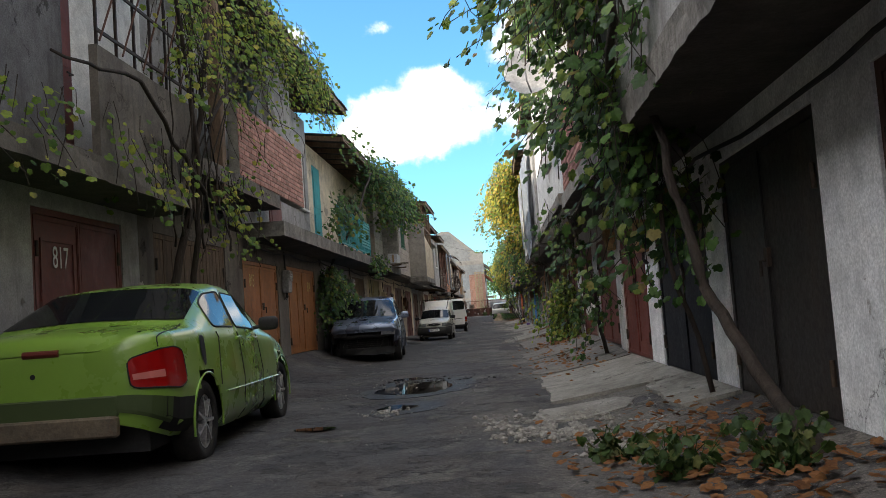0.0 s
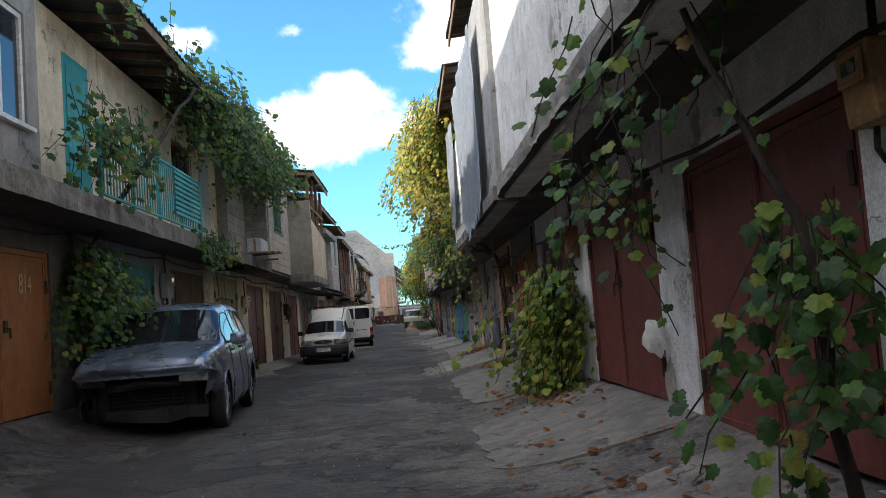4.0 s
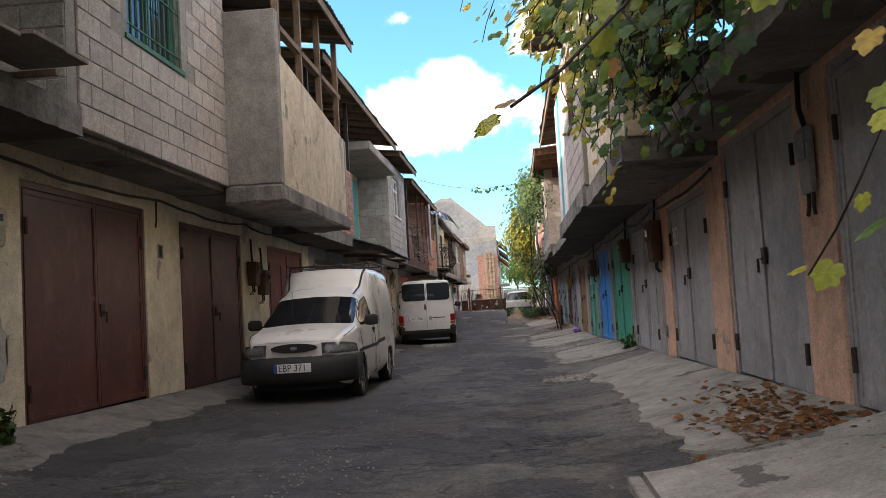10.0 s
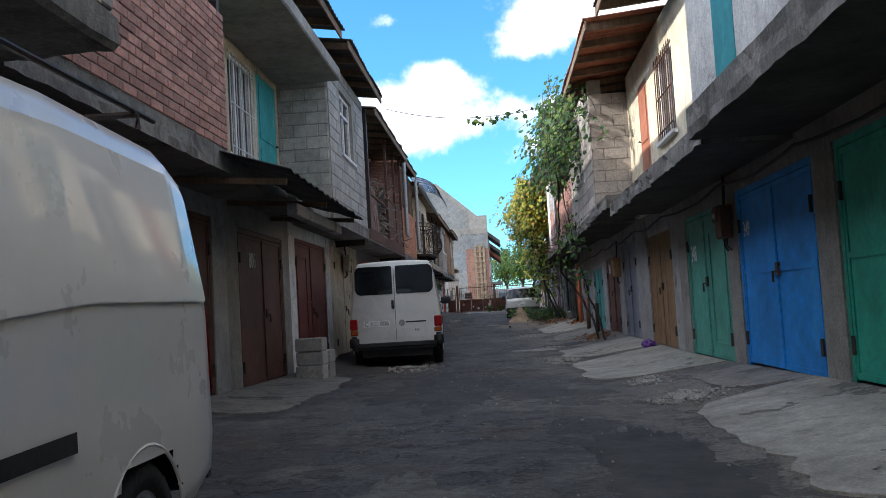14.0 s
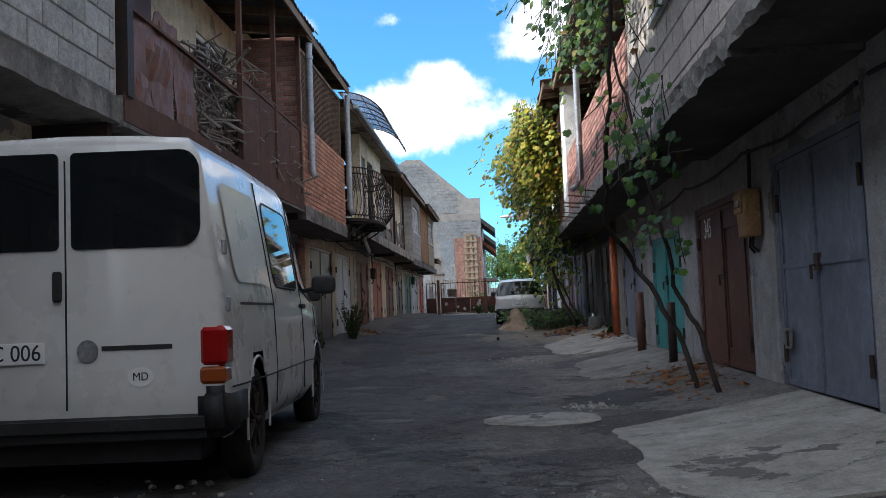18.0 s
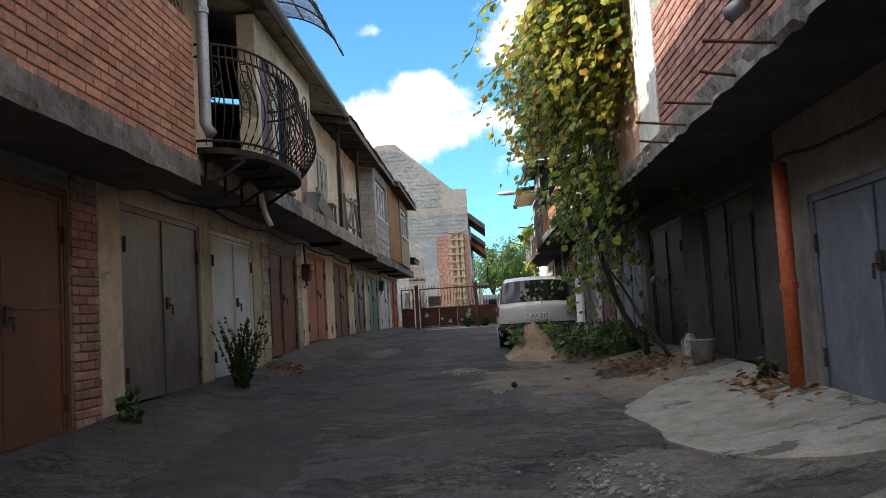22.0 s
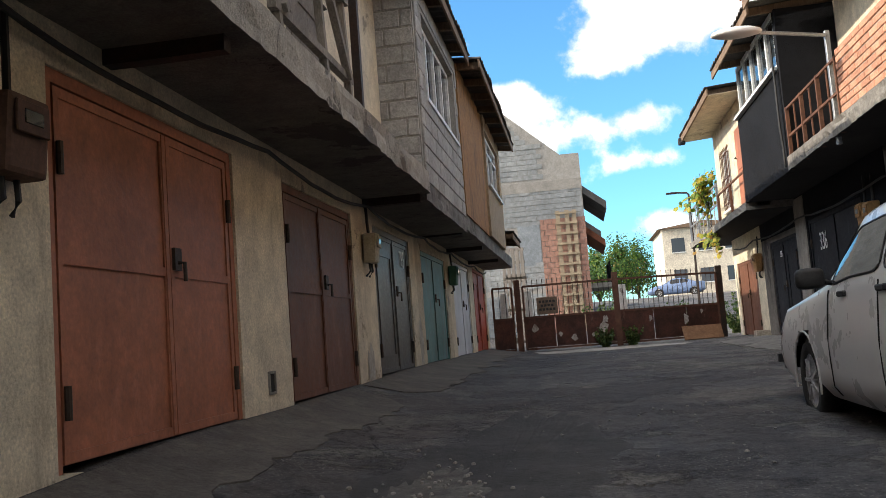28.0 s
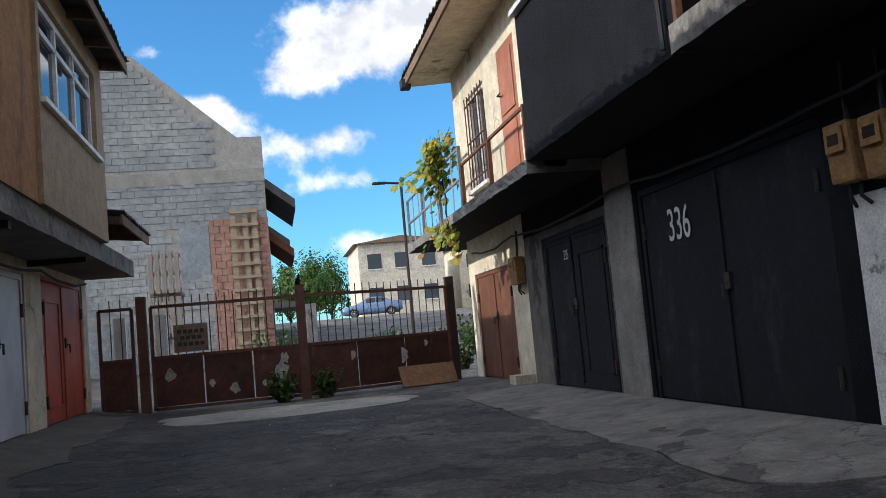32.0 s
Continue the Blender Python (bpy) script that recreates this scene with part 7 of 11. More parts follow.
VOLVO = [(0.0, 0.42, 0.60, 0.82, 0.85, 0.78, 0.76, 0.70), (0.05, 0.36, 0.60, 0.87, 0.90, 0.85, 0.82, 0.76), (0.36, 0.28, 0.60, 0.98, 1.40, 0.865, 0.83, 0.66), (0.6, 0.25, 0.60, 0.98, 1.44, 0.875, 0.84, 0.67), (1.8, 0.22, 0.60, 0.97, 1.46, 0.88, 0.84, 0.68),
         (2.65, 0.22, 0.60, 0.96, 1.42, 0.88, 0.84, 0.66), (3.3, 0.22, 0.60, 0.95, 1.0, 0.875, 0.83, 0.76), (4.5, 0.24, 0.58, 0.84, 0.88, 0.86, 0.80, 0.72), (4.75, 0.3, 0.55, 0.76, 0.79, 0.84, 0.78, 0.7), (4.82, 0.36, 0.5, 0.6, 0.62, 0.78, 0.74, 0.66)]
make_car("estate_car", "old white estate car half buried in vine leaves", VOLVO, WHITECAR2, (1.05, 3.82), 0.31, 1.5,
         [(2.3, 3.35, 4.12, 4.88), (3.45, 4.25, 4.12, 4.88), (4.34, 5.6, 4.12, 4.85)], [("rear_window", 1.06, 1.92, 4.6), ("windshield", 5.1, 5.95, 5.0)], (0.58, 70.35), -1.0,
         seams=([(3.4, 0.3), (3.4, 4.0)], [(4.3, 0.3), (4.3, 4.0)], [(5.7, 0.4), (5.65, 3.9)]), lamps=(("tail_light", 0.7, 1.45, 2.3, 4.0, REDLENS), ("headlight", 8.1, 8.8, 2.8, 3.9, CLEARLENS)),
         bumpers=((0.0, 0.44, 1.72, 0.18, 0.16, BLACKPL), (4.8, 0.44, 1.72, 0.18, 0.16, BLACKPL)), handles=((4.2, 3.3), (5.1, 3.3)), mirrors=((5.6, 4.2, 0.14, BLACKPL),), plates=((-0.09, 0.66, "T AX 217", -1),), body_scale=(0.80, 0.93, 0.88))
make_car("sedan_car", "blue car parked in the yard beyond the gate", [tuple(v) for v in NEON], FARBLUE, (0.85, 3.49), 0.31, 1.46,
         [(5.72, 6.92, 4.12, 4.92), (7.05, 8.3, 4.12, 4.9)], [("rear_window", 5.12, 5.94, 5.0), ("windshield", 8.08, 8.95, 5.0)], (8.3, 139.0), 82)

# ---- gate at the end ----
GATESHEET = mat("rusty_gate_sheet", (0.095, 0.04, 0.03), (0.045, 0.024, 0.02), 3.5, 0.8, 0.1, 0.4, 40, (0.22, 0.18, 0.15), 0.3, (2.0, 2.0, 0.9), vary=0.2)


TORN = mat("torn_notice_paper", (0.42, 0.40, 0.38), (0.24, 0.21, 0.19), 8, 0.9, 0, 0.2, 40, (0.12, 0.07, 0.05), 0.5, (1, 1, 1))


def make_gate():
    y = 88.4
    g = 0.46
    def x_line(x):
        return y + (0.9 * max(0.0, (x + 0.6)) / 2.4)
    leaves = ((-3.42, -2.98), (-2.72, -0.66), (-0.58, 1.72))
    gate = thing("metal_gate", "rusty brown sheet gate with a bar top", "gate", at=(-0.6, y, g))
    for a, b in leaves:
        ya, yb = x_line(a), x_line(b)
        top, mid = 1.96, 1.24
        n = max(1, round((b - a) / 0.7))
        for i in range(n):
            p, q = a + (b - a) * i / n + 0.01, a + (b - a) * (i + 1) / n - 0.01
            bm = bmesh.new()
            beam(bm, (p, x_line(p), (g + 0.08 + mid) / 2), (q, x_line(q), (g + 0.08 + mid) / 2), 0.02, mid - g - 0.1)
            part("sheet_panel", bm, GATESHEET, gate, "rust-stained brown sheet")
        for z in (g + 0.06, mid, top):
            bm = bmesh.new()
            beam(bm, (a, ya, z), (b, yb, z), 0.045, 0.045)
            part("gate_frame", bm, RUST, gate)
        for x in (a, b):
            bm = bmesh.new()
            beam(bm, (x, x_line(x), g + 0.05), (x, x_line(x), top), 0.045, 0.045)
            part("gate_frame", bm, RUST, gate)
        k = int((b - a) / 0.11)
        for i in range(1, k):
            x = a + (b - a) * i / k
            bm = bmesh.new()
            tube(bm, [(x, x_line(x), mid), (x, x_line(x), top + 0.14)], 0.008, 5)
            part("bar", bm, IRON, gate)
    for x in (-2.85, -0.62, 1.8):
        bm = bmesh.new()
        beam(bm, (x, x_line(x) + 0.03, g - 0.1), (x, x_line(x) + 0.03, 2.12), 0.13, 0.13)
        part("gate_post", bm, RUST if x != 1.8 else IRON, gate)
    part("sign_board", box_bm(-2.42, -1.95, y - 0.05, y - 0.03, 1.29, 1.68, 0.004), mat("brown_sign", (0.20, 0.15, 0.115), (0.13, 0.095, 0.07), 6, 0.85, 0, 0.3, 40, (0.32, 0.28, 0.23), 0.4), gate, "weathered notice with faint writing")
    for i, z in enumerate((1.58, 1.49, 1.40)):
        for k in range(5 - i % 2):
            a = -2.37 + 0.04 * (i % 2) + 0.078 * k
            part("writing_bar", box_bm(a, a + 0.055, y - 0.056, y - 0.051, z - 0.026, z + 0.026), INK, gate)
    r = random.Random(12)
    for x, z, w in ((-2.5, 0.98, 0.16), (-1.93, 0.82, 0.10), (-1.62, 0.72, 0.15), (-0.95, 0.9, 0.24), (-0.9, 1.08, 0.14), (0.1, 1.02, 0.12), (0.9, 0.95, 0.2), (1.3, 1.1, 0.1), (-1.2, 0.75, 0.08)):
        bm = bmesh.new()
        ring = [bm.verts.new((x + w * 0.5 * math.cos(k * 0.524) * r.uniform(0.6, 1.2), x_line(x) - 0.016, z + w * 0.6 * math.sin(k * 0.524) * r.uniform(0.6, 1.2))) for k in range(11, -1, -1)]
        bm.faces.new(ring)
        part("torn_paper", bm, TORN, gate, "scrap of torn pale paper")
    for x, ya in ((-2.62, 88.55), (-0.45, 88.75), (-3.2, 88.6)):
        part("white_post", box_bm(x - 0.08, x + 0.08, ya + 0.1, ya + 0.2, g, 1.85), WHITEP, gate)


make_gate()
bm = box_bm(-0.45, 0.45, -0.015, 0.015, 0, 0.34)
ob = part("board_sheet", bm, mat("brown_board", (0.25, 0.14, 0.08), None, 3, 0.9))
ob.matrix_basis = pose(1.25, 88.6, 0.47, -28, 0, 12)
tagged(ob, "brown board leaning against the gate", "board")
bm = box_bm(1.95, 2.3, 86.3, 86.62, 0.42, 0.6)
rough_edges(bm, 0.015, 2)
tagged(part("stone_block", bm, STONE), "loose pale stone block by a door", "stone")

# ---- beyond the gate ----
def gable_house():
    y = 103.0
    ob = thing("unfinished_house", "unfinished grey block house with a stepped gable", "house", at=(-4.5, y, 0.5))
    prof = [(-13.0, 0.4), (-0.95, 0.4), (-0.95, 7.75), (-1.7, 7.75), (-4.7, 10.42), (-5.65, 10.42), (-13.0, 6.2)]
    bm = bmesh.new()
    f = [bm.verts.new((x, y, z)) for x, z in prof]
    k = [bm.verts.new((x, y + 0.35, z)) for x, z in prof]
    bm.faces.new(f)
    bm.faces.new(k[::-1])
    for i in range(len(prof)):
        j = (i + 1) % len(prof)
        bm.faces.new((f[j], f[i], k[i], k[j]))
    bmesh.ops.recalc_face_normals(bm, faces=bm.faces[:])
    gw = part("wall", bm, MORTAR, ob)
    verts, faces = [], []
    z, row = 0.5, 0
    while z < 10.3:
        x = -9.0 - (0.2 if row % 2 else 0)
        hi = z + 0.19
        while x < -1.0:
            q = min(x + 0.385, -0.99)
            slope = 10.42 - (max(-4.7, q) + 4.7) * 0.89 if q > -4.7 else 10.42
            band = 6.35 < z < 6.75 or 2.2 < z < 2.4
            brick_part = -2.75 < x and z < 5.2 or -3.65 < q and x < -2.6 and 3.4 < z < 5.0
            if hi < slope - 0.1 and not band and not brick_part and not (q > -2.4 and z > 6.7):
                d = 0.02 + rnd.uniform(-0.008, 0.01)
                i = len(verts)
                verts += [(x, y - d, z), (q, y - d, z), (q, y - d, hi), (x, y - d, hi), (x, y, z), (q, y, z), (q, y, hi), (x, y, hi)]
                faces += [(i, i + 1, i + 2, i + 3), (i + 1, i + 5, i + 6, i + 2), (i + 4, i, i + 3, i + 7), (i + 3, i + 2, i + 6, i + 7), (i + 4, i + 5, i + 1, i)]
            x += 0.4
        z += 0.205
        row += 1
    me = bpy.data.meshes.new("blockwork")
    me.from_pydata(verts, [], faces)
    me.materials.append(FARBLOCK)
    bl = new("blockwork", me)
    bl.parent = ob
    bl.matrix_parent_inverse = Matrix.Translation(ob.location).inverted()
    tagged(bl, "grey block courses", kind="stuff")
    verts, faces = [], []
    z, row = 0.5, 0
    while z < 5.1:
        x = -2.7 - (0.15 if row % 2 else 0)
        while x < -0.95:
            a, q = max(x, -2.7) + 0.01, min(x + 0.29, -0.93)
            if q - a > 0.05:
                i = len(verts)
                verts += [(a, y - 0.05, z), (q, y - 0.05, z), (q, y - 0.05, z + 0.2), (a, y - 0.05, z + 0.2), (a, y, z), (q, y, z), (q, y, z + 0.2), (a, y, z + 0.2)]
                faces += [(i, i + 1, i + 2, i + 3), (i + 1, i + 5, i + 6, i + 2), (i + 4, i, i + 3, i + 7), (i + 3, i + 2, i + 6, i + 7)]
            x += 0.3
        z += 0.215
        row += 1
    me = bpy.data.meshes.new("brickwork")
    me.from_pydata(verts, [], faces)
    me.materials.append(FARBRICK)
    bl = new("brickwork", me)
    bl.parent = ob
    bl.matrix_parent_inverse = Matrix.Translation(ob.location).inverted()
    tagged(bl, "orange hollow brick courses", kind="stuff")
    part("concrete_band", box_bm(-13, -0.94, y - 0.03, y + 0.02, 6.35, 6.75), CONC, ob)
    bm = bmesh.new()
    for x in (-1.98, -1.62, -1.34):
        beam(bm, (x, y - 0.12, 0.6), (x, y - 0.12, 5.5), 0.16, 0.05)
    for i in range(12):
        beam(bm, (-2.08, y - 0.17, 1.0 + 0.4 * i), (-1.24, y - 0.17, 1.0 + 0.4 * i), 0.05, 0.09)
    part("formwork", bm, FORMWOOD, ob, "pale wooden shuttering boards")
    part("cement_patch", box_bm(-3.6, -2.72, y - 0.025, y + 0.02, 3.45, 5.05), CEMENT, ob, "smooth blue-grey cement patch")
    part("side_wall", box_bm(-1.25, -0.95, y + 0.35, 122, 0.4, 6.6), FARBLOCK, ob)
    # eaves along the right-hand side
    for y0, y1, z, mt in ((103.4, 108, 6.4, ROOF), (108, 113, 5.3, TILE), (113, 121, 6.2, ROOF)):
        bm = bmesh.new()
        beam(bm, (-0.6, y0, z), (-0.6, y1, z), 1.1, 0.3)
        for v in bm.verts:
            v.co.z -= (v.co.x + 1.0) * 0.8
        part("eave", bm, mt, ob)
    for y0, z0 in ((104.5, 3.2), (107.5, 3.0), (110.5, 3.0), (114, 3.2)):
        w = part("window", box_bm(-0.96, -0.93, y0, y0 + 1.2, z0, z0 + 1.3), GLASS, ob)
        part("frame", box_bm(-0.955, -0.915, y0 - 0.06, y0, z0 - 0.06, z0 + 1.36), WINFRAME, w)
    part("balcony", box_bm(-0.95, 0.0, 106, 110, 2.5, 2.7), CONC, ob)
    part("balcony_front", box_bm(-0.05, 0.0, 106, 110, 2.7, 3.6), DARKPL, ob)


FARBRICK = mat("far_hollow_brick", (0.36, 0.20, 0.15), (0.26, 0.145, 0.11), 1.5, 0.92, 0, 0.3, 8, (0.3, 0.25, 0.21), 0.35, (1, 1, 1))
FORMWOOD = mat("pale_shuttering_wood", (0.34, 0.27, 0.18), (0.23, 0.18, 0.125), 2.5, 0.9, 0, 0.4, 20, grain=(1, 1, 5))
CEMENT = mat("blue_grey_cement", (0.24, 0.26, 0.275), (0.18, 0.195, 0.205), 0.9, 0.95, 0, 0.3, 12, (0.3, 0.3, 0.29), 0.3, (1, 1, 1))
FARBLOCK = mat("far_block", (0.29, 0.295, 0.285), (0.19, 0.2, 0.205), 0.5, 0.95, 0, 0.4, 8, (0.2, 0.19, 0.18), 0.4, (1, 1, 1))
gable_house()


PALEBLOCK = mat("pale_limestone_block", (0.66, 0.60, 0.48), (0.50, 0.44, 0.35), 2.2, 0.95, 0, 0.5, 8, (0.3, 0.26, 0.2), 0.3, (1, 1, 1))


def far_house(name, x0, x1, y0, y1, h, mt, roof_mt, label, rise=1.7):
    g = ground_z(x0, y0)
    ob = thing(name, label, "house", at=((x0 + x1) / 2, y0, g))
    w = part("wall", box_bm(x0, x1, y0, y1, 0.2, h), mt, ob)
    bm = bmesh.new()
    v = [bm.verts.new(p) for p in ((x0 - 0.4, y0 - 0.4, h), (x1 + 0.4, y0 - 0.4, h), (x1 + 0.4, y1 + 0.4, h), (x0 - 0.4, y1 + 0.4, h), ((x0 + x1) / 2, y0 - 0.4, h + rise), ((x0 + x1) / 2, y1 + 0.4, h + rise))]
    for f in ((0, 1, 4), (2, 3, 5), (1, 2, 5, 4), (3, 0, 4, 5), (3, 2, 1, 0)):
        bm.faces.new([v[i] for i in f])
    part("roof", bm, roof_mt, ob)
    for i in range(int((x1 - x0) / 2.2)):
        for z in (g + 1.2, g + 3.9):
            if z + 1.3 < h:
                a = x0 + 0.7 + 2.2 * i
                wn = part("window", box_bm(a, a + 1.1, y0 - 0.03, y0 + 0.02, z, z + 1.2), GLASS, ob)
                part("sill", box_bm(a - 0.06, a + 1.16, y0 - 0.08, y0, z - 0.08, z), WINFRAME, wn)
    return ob


far_house("house", 15.5, 23.5, 152, 164, 8.5, CREAM, TILE, "cream rendered house beyond the yard")
far_house("house", 6.1, 13.0, 146, 156, 8.6, PALEBLOCK, WOOD, "sunlit pale block house beyond the yard", 0.5)
far_house("house", 17.0, 30.0, 118, 132, 5.5, CREAM, ROOF, "cream house behind the garages")
far_house("house", -30, -14.0, 100, 120, 6.5, FARBLOCK, ROOF, "grey block house behind the garages")
far_house("house", -12, -6, 150, 160, 7, WHITEP, TILE, "white house far beyond the gate")
# pallets and rubble inside the yard
def pallets():
    ob = thing("pallet_stack", "grey weathered wooden pallets stacked in the yard", "pallet", at=(-3.5, 98, 0.5))
    for k in range(3):
        z = 0.62 + 1.06 * k
        for i in range(5):
            part("slat", box_bm(-3.88 + 0.155 * i, -3.77 + 0.155 * i, 97.6, 97.65, z, z + 0.98, 0.004), GREYWOOD, ob)
        for dz in (0.02, 0.45, 0.88):
            part("rail", box_bm(-3.9, -3.13, 97.66, 97.75, z + dz, z + dz + 0.09, 0.004), GREYWOOD, ob)
        part("deck", box_bm(-3.9, -3.13, 97.76, 98.5, z - 0.06, z + 0.03, 0.004), GREYWOOD, ob)


pallets()

# ---- vines and weeds ----
def leaf_mat(name, colours, rough=0.5):
    ma = bpy.data.materials.new(name)
    ma.use_nodes = True
    nt = ma.node_tree
    n, l = nt.nodes.new, nt.links.new
    bs, out = nt.nodes["Principled BSDF"], nt.nodes["Material Output"]
    geo = n("ShaderNodeNewGeometry")
    ramp = n("ShaderNodeValToRGB")
    ramp.color_ramp.elements.remove(ramp.color_ramp.elements[1])
    for i, (p, c) in enumerate(colours):
        e = ramp.color_ramp.elements[0] if i == 0 else ramp.color_ramp.elements.new(p)
        e.position, e.color = p, (*c, 1)
    l(geo.outputs["Random Per Island"], ramp.inputs[0])
    nz = n("ShaderNodeTexNoise")
    nz.inputs["Scale"].default_value = 35
    l(geo.outputs["Position"], nz.inputs["Vector"])
    hs = n("ShaderNodeHueSaturation")
    l(ramp.outputs[0], hs.inputs["Color"])
    mr = n("ShaderNodeMapRange")
    l(nz.outputs[0], mr.inputs[0])
    mr.inputs[1].default_value, mr.inputs[2].default_value, mr.inputs[3].default_value, mr.inputs[4].default_value = 0.3, 0.7, 0.75, 1.25
    l(mr.outputs[0], hs.inputs["Value"])
    l(hs.outputs[0], bs.inputs["Base Color"])
    bs.inputs["Roughness"].default_value = rough
    bs.inputs["Specular IOR Level"].default_value = 0.3
    tr = n("ShaderNodeBsdfTranslucent")
    l(hs.outputs[0], tr.inputs["Color"])
    mx = n("ShaderNodeMixShader")
    mx.inputs[0].default_value = 0.4
    l(bs.outputs[0], mx.inputs[1])
    l(tr.outputs[0], mx.inputs[2])
    l(mx.outputs[0], out.inputs[0])
    return ma


LEAF_G = leaf_mat("vine_leaf_green", [(0.0, (0.022, 0.058, 0.014)), (0.4, (0.042, 0.10, 0.02)), (0.75, (0.08, 0.165, 0.026)), (0.94, (0.17, 0.22, 0.035)), (1.0, (0.22, 0.13, 0.045))])
LEAF_M = leaf_mat("vine_leaf_light_green", [(0.0, (0.045, 0.10, 0.012)), (0.4, (0.12, 0.20, 0.022)), (0.8, (0.24, 0.30, 0.035)), (1.0, (0.34, 0.30, 0.05))])
LEAF_Y = leaf_mat("vine_leaf_yellowing", [(0.0, (0.07, 0.14, 0.02)), (0.3, (0.17, 0.24, 0.03)), (0.6, (0.36, 0.36, 0.04)), (0.85, (0.52, 0.42, 0.05)), (1.0, (0.35, 0.18, 0.05))])
LEAF_D = leaf_mat("dry_leaf", [(0.0, (0.20, 0.09, 0.035)), (0.5, (0.28, 0.13, 0.05)), (1.0, (0.16, 0.07, 0.03))], 0.8)
LEAF_W = leaf_mat("weed_leaf", [(0.0, (0.03, 0.06, 0.015)), (0.6, (0.06, 0.11, 0.025)), (1.0, (0.14, 0.15, 0.05))])
BARK = mat("vine_bark", (0.05, 0.038, 0.03), (0.028, 0.022, 0.018), 8, 0.95, 0, 0.9, 40, grain=(1, 1, 0.25))
LOBES = [(0.0, 0.0), (0.16, -0.12), (0.33, -0.10), (0.40, 0.02), (0.56, 0.16), (0.50, 0.27), (0.44, 0.36), (0.54, 0.48), (0.50, 0.66), (0.40, 0.66), (0.30, 0.68), (0.20, 0.84), (0.0, 1.0)]
LOBES += [(-a, b) for a, b in LOBES[-2:0:-1]]


class Leaves:
    def __init__(self):
        self.v, self.f = [], []

    def add(self, p, normal, size, r):
        nrm = Vector(normal).normalized()
        down = Vector((r.uniform(-0.5, 0.5), r.uniform(-0.5, 0.5), -1.0))
        t = (down - nrm * down.dot(nrm)).normalized()
        s = nrm.cross(t)
        i = len(self.v)
        fold = r.uniform(-0.12, 0.22)
        self.v.append(p + t * size * 0.35 + nrm * size * 0.05)
        for a, b in LOBES:
            self.v.append(p + s * a * size + t * b * size - nrm * (abs(a) * fold + 0.15 * b * b * fold) * size)
        k = len(LOBES)
        for j in range(k):
            self.f.append((i, i + 1 + j, i + 1 + (j + 1) % k))

    def build(self, name, material, parent, label=""):
        me = bpy.data.meshes.new(name)
        me.from_pydata(self.v, [], self.f)
        me.materials.append(material)
        ob = new(name, me)
        ob.parent = parent
        if parent:
            ob.matrix_parent_inverse = Matrix.Translation(parent.location).inverted()
        return tagged(ob, label, kind="stuff")


def strand(lv, bm, start, length, r, size, face, step=0.055, wander=0.35, twig=True, gap=0.0):
    """A hanging shoot with leaves on both sides."""
    p, d = Vector(start), Vector((r.uniform(-0.3, 0.3), r.uniform(-0.3, 0.3), -1))
    pts, done = [p.copy()], 0.0
    while done < length:
        d = (d + Vector((r.uniform(-wander, wander), r.uniform(-wander, wander), r.uniform(-0.25, 0.12)))).normalized()
        p = p + d * step
        done += step
        pts.append(p.copy())
        if r.random() > gap:
            n = Vector(face) + Vector((r.uniform(-0.7, 0.7), r.uniform(-0.7, 0.7), r.uniform(-0.3, 0.8)))
            off = Vector((r.uniform(-0.09, 0.09), r.uniform(-0.09, 0.09), r.uniform(-0.03, 0.03)))
            lv.add(p + off, n, size * r.uniform(0.55, 1.25), r)
    if twig and len(pts) > 3:
        tube(bm, pts[::3], 0.004, 4)


def vine(label, at, trunks, zones, leaf, seed, size=0.11, face=(0, 0, 0.4), name="grape_vine"):
    """zones: (x0, x1, y0, y1, z_top, z_spread, shoots, shortest, longest, gap)."""
    r = random.Random(seed)
    ob = thing(name, label, "vine", at=at)
    for pts, r0, r1 in trunks:
        bm = bmesh.new()
        path = []
        for a, b in zip(pts, pts[1:]):
            for k in range(6):
                q = Vector(a).lerp(Vector(b), k / 6)
                path.append(q + Vector(noise.noise_vector(q * 2.7)) * 0.05 + Vector(noise.noise_vector(q * 7.1)) * 0.022)
        path.append(Vector(pts[-1]))
        tube(bm, path, r0, 9, r1)
        part("trunk", bm, BARK, ob, "dark twisted stem", True)
    lv, bm = Leaves(), bmesh.new()
    for x0, x1, y0, y1, zt, zs, count, l0, l1, gap in zones:
        for _ in range(count):
            y = r.uniform(y0, y1)
            top = zt + zs * (noise.noise(Vector((y * 0.9, seed, 0))) * 0.7 + r.uniform(-0.6, 0.4))
            strand(lv, bm, (r.uniform(x0, x1), y, top), r.uniform(l0, l1), r, size, face, gap=gap)
    tagged(part("shoot", bm, BARK, ob), "thin brown shoots", kind="stuff")
    lv.build("leaves", leaf, ob)
    return ob


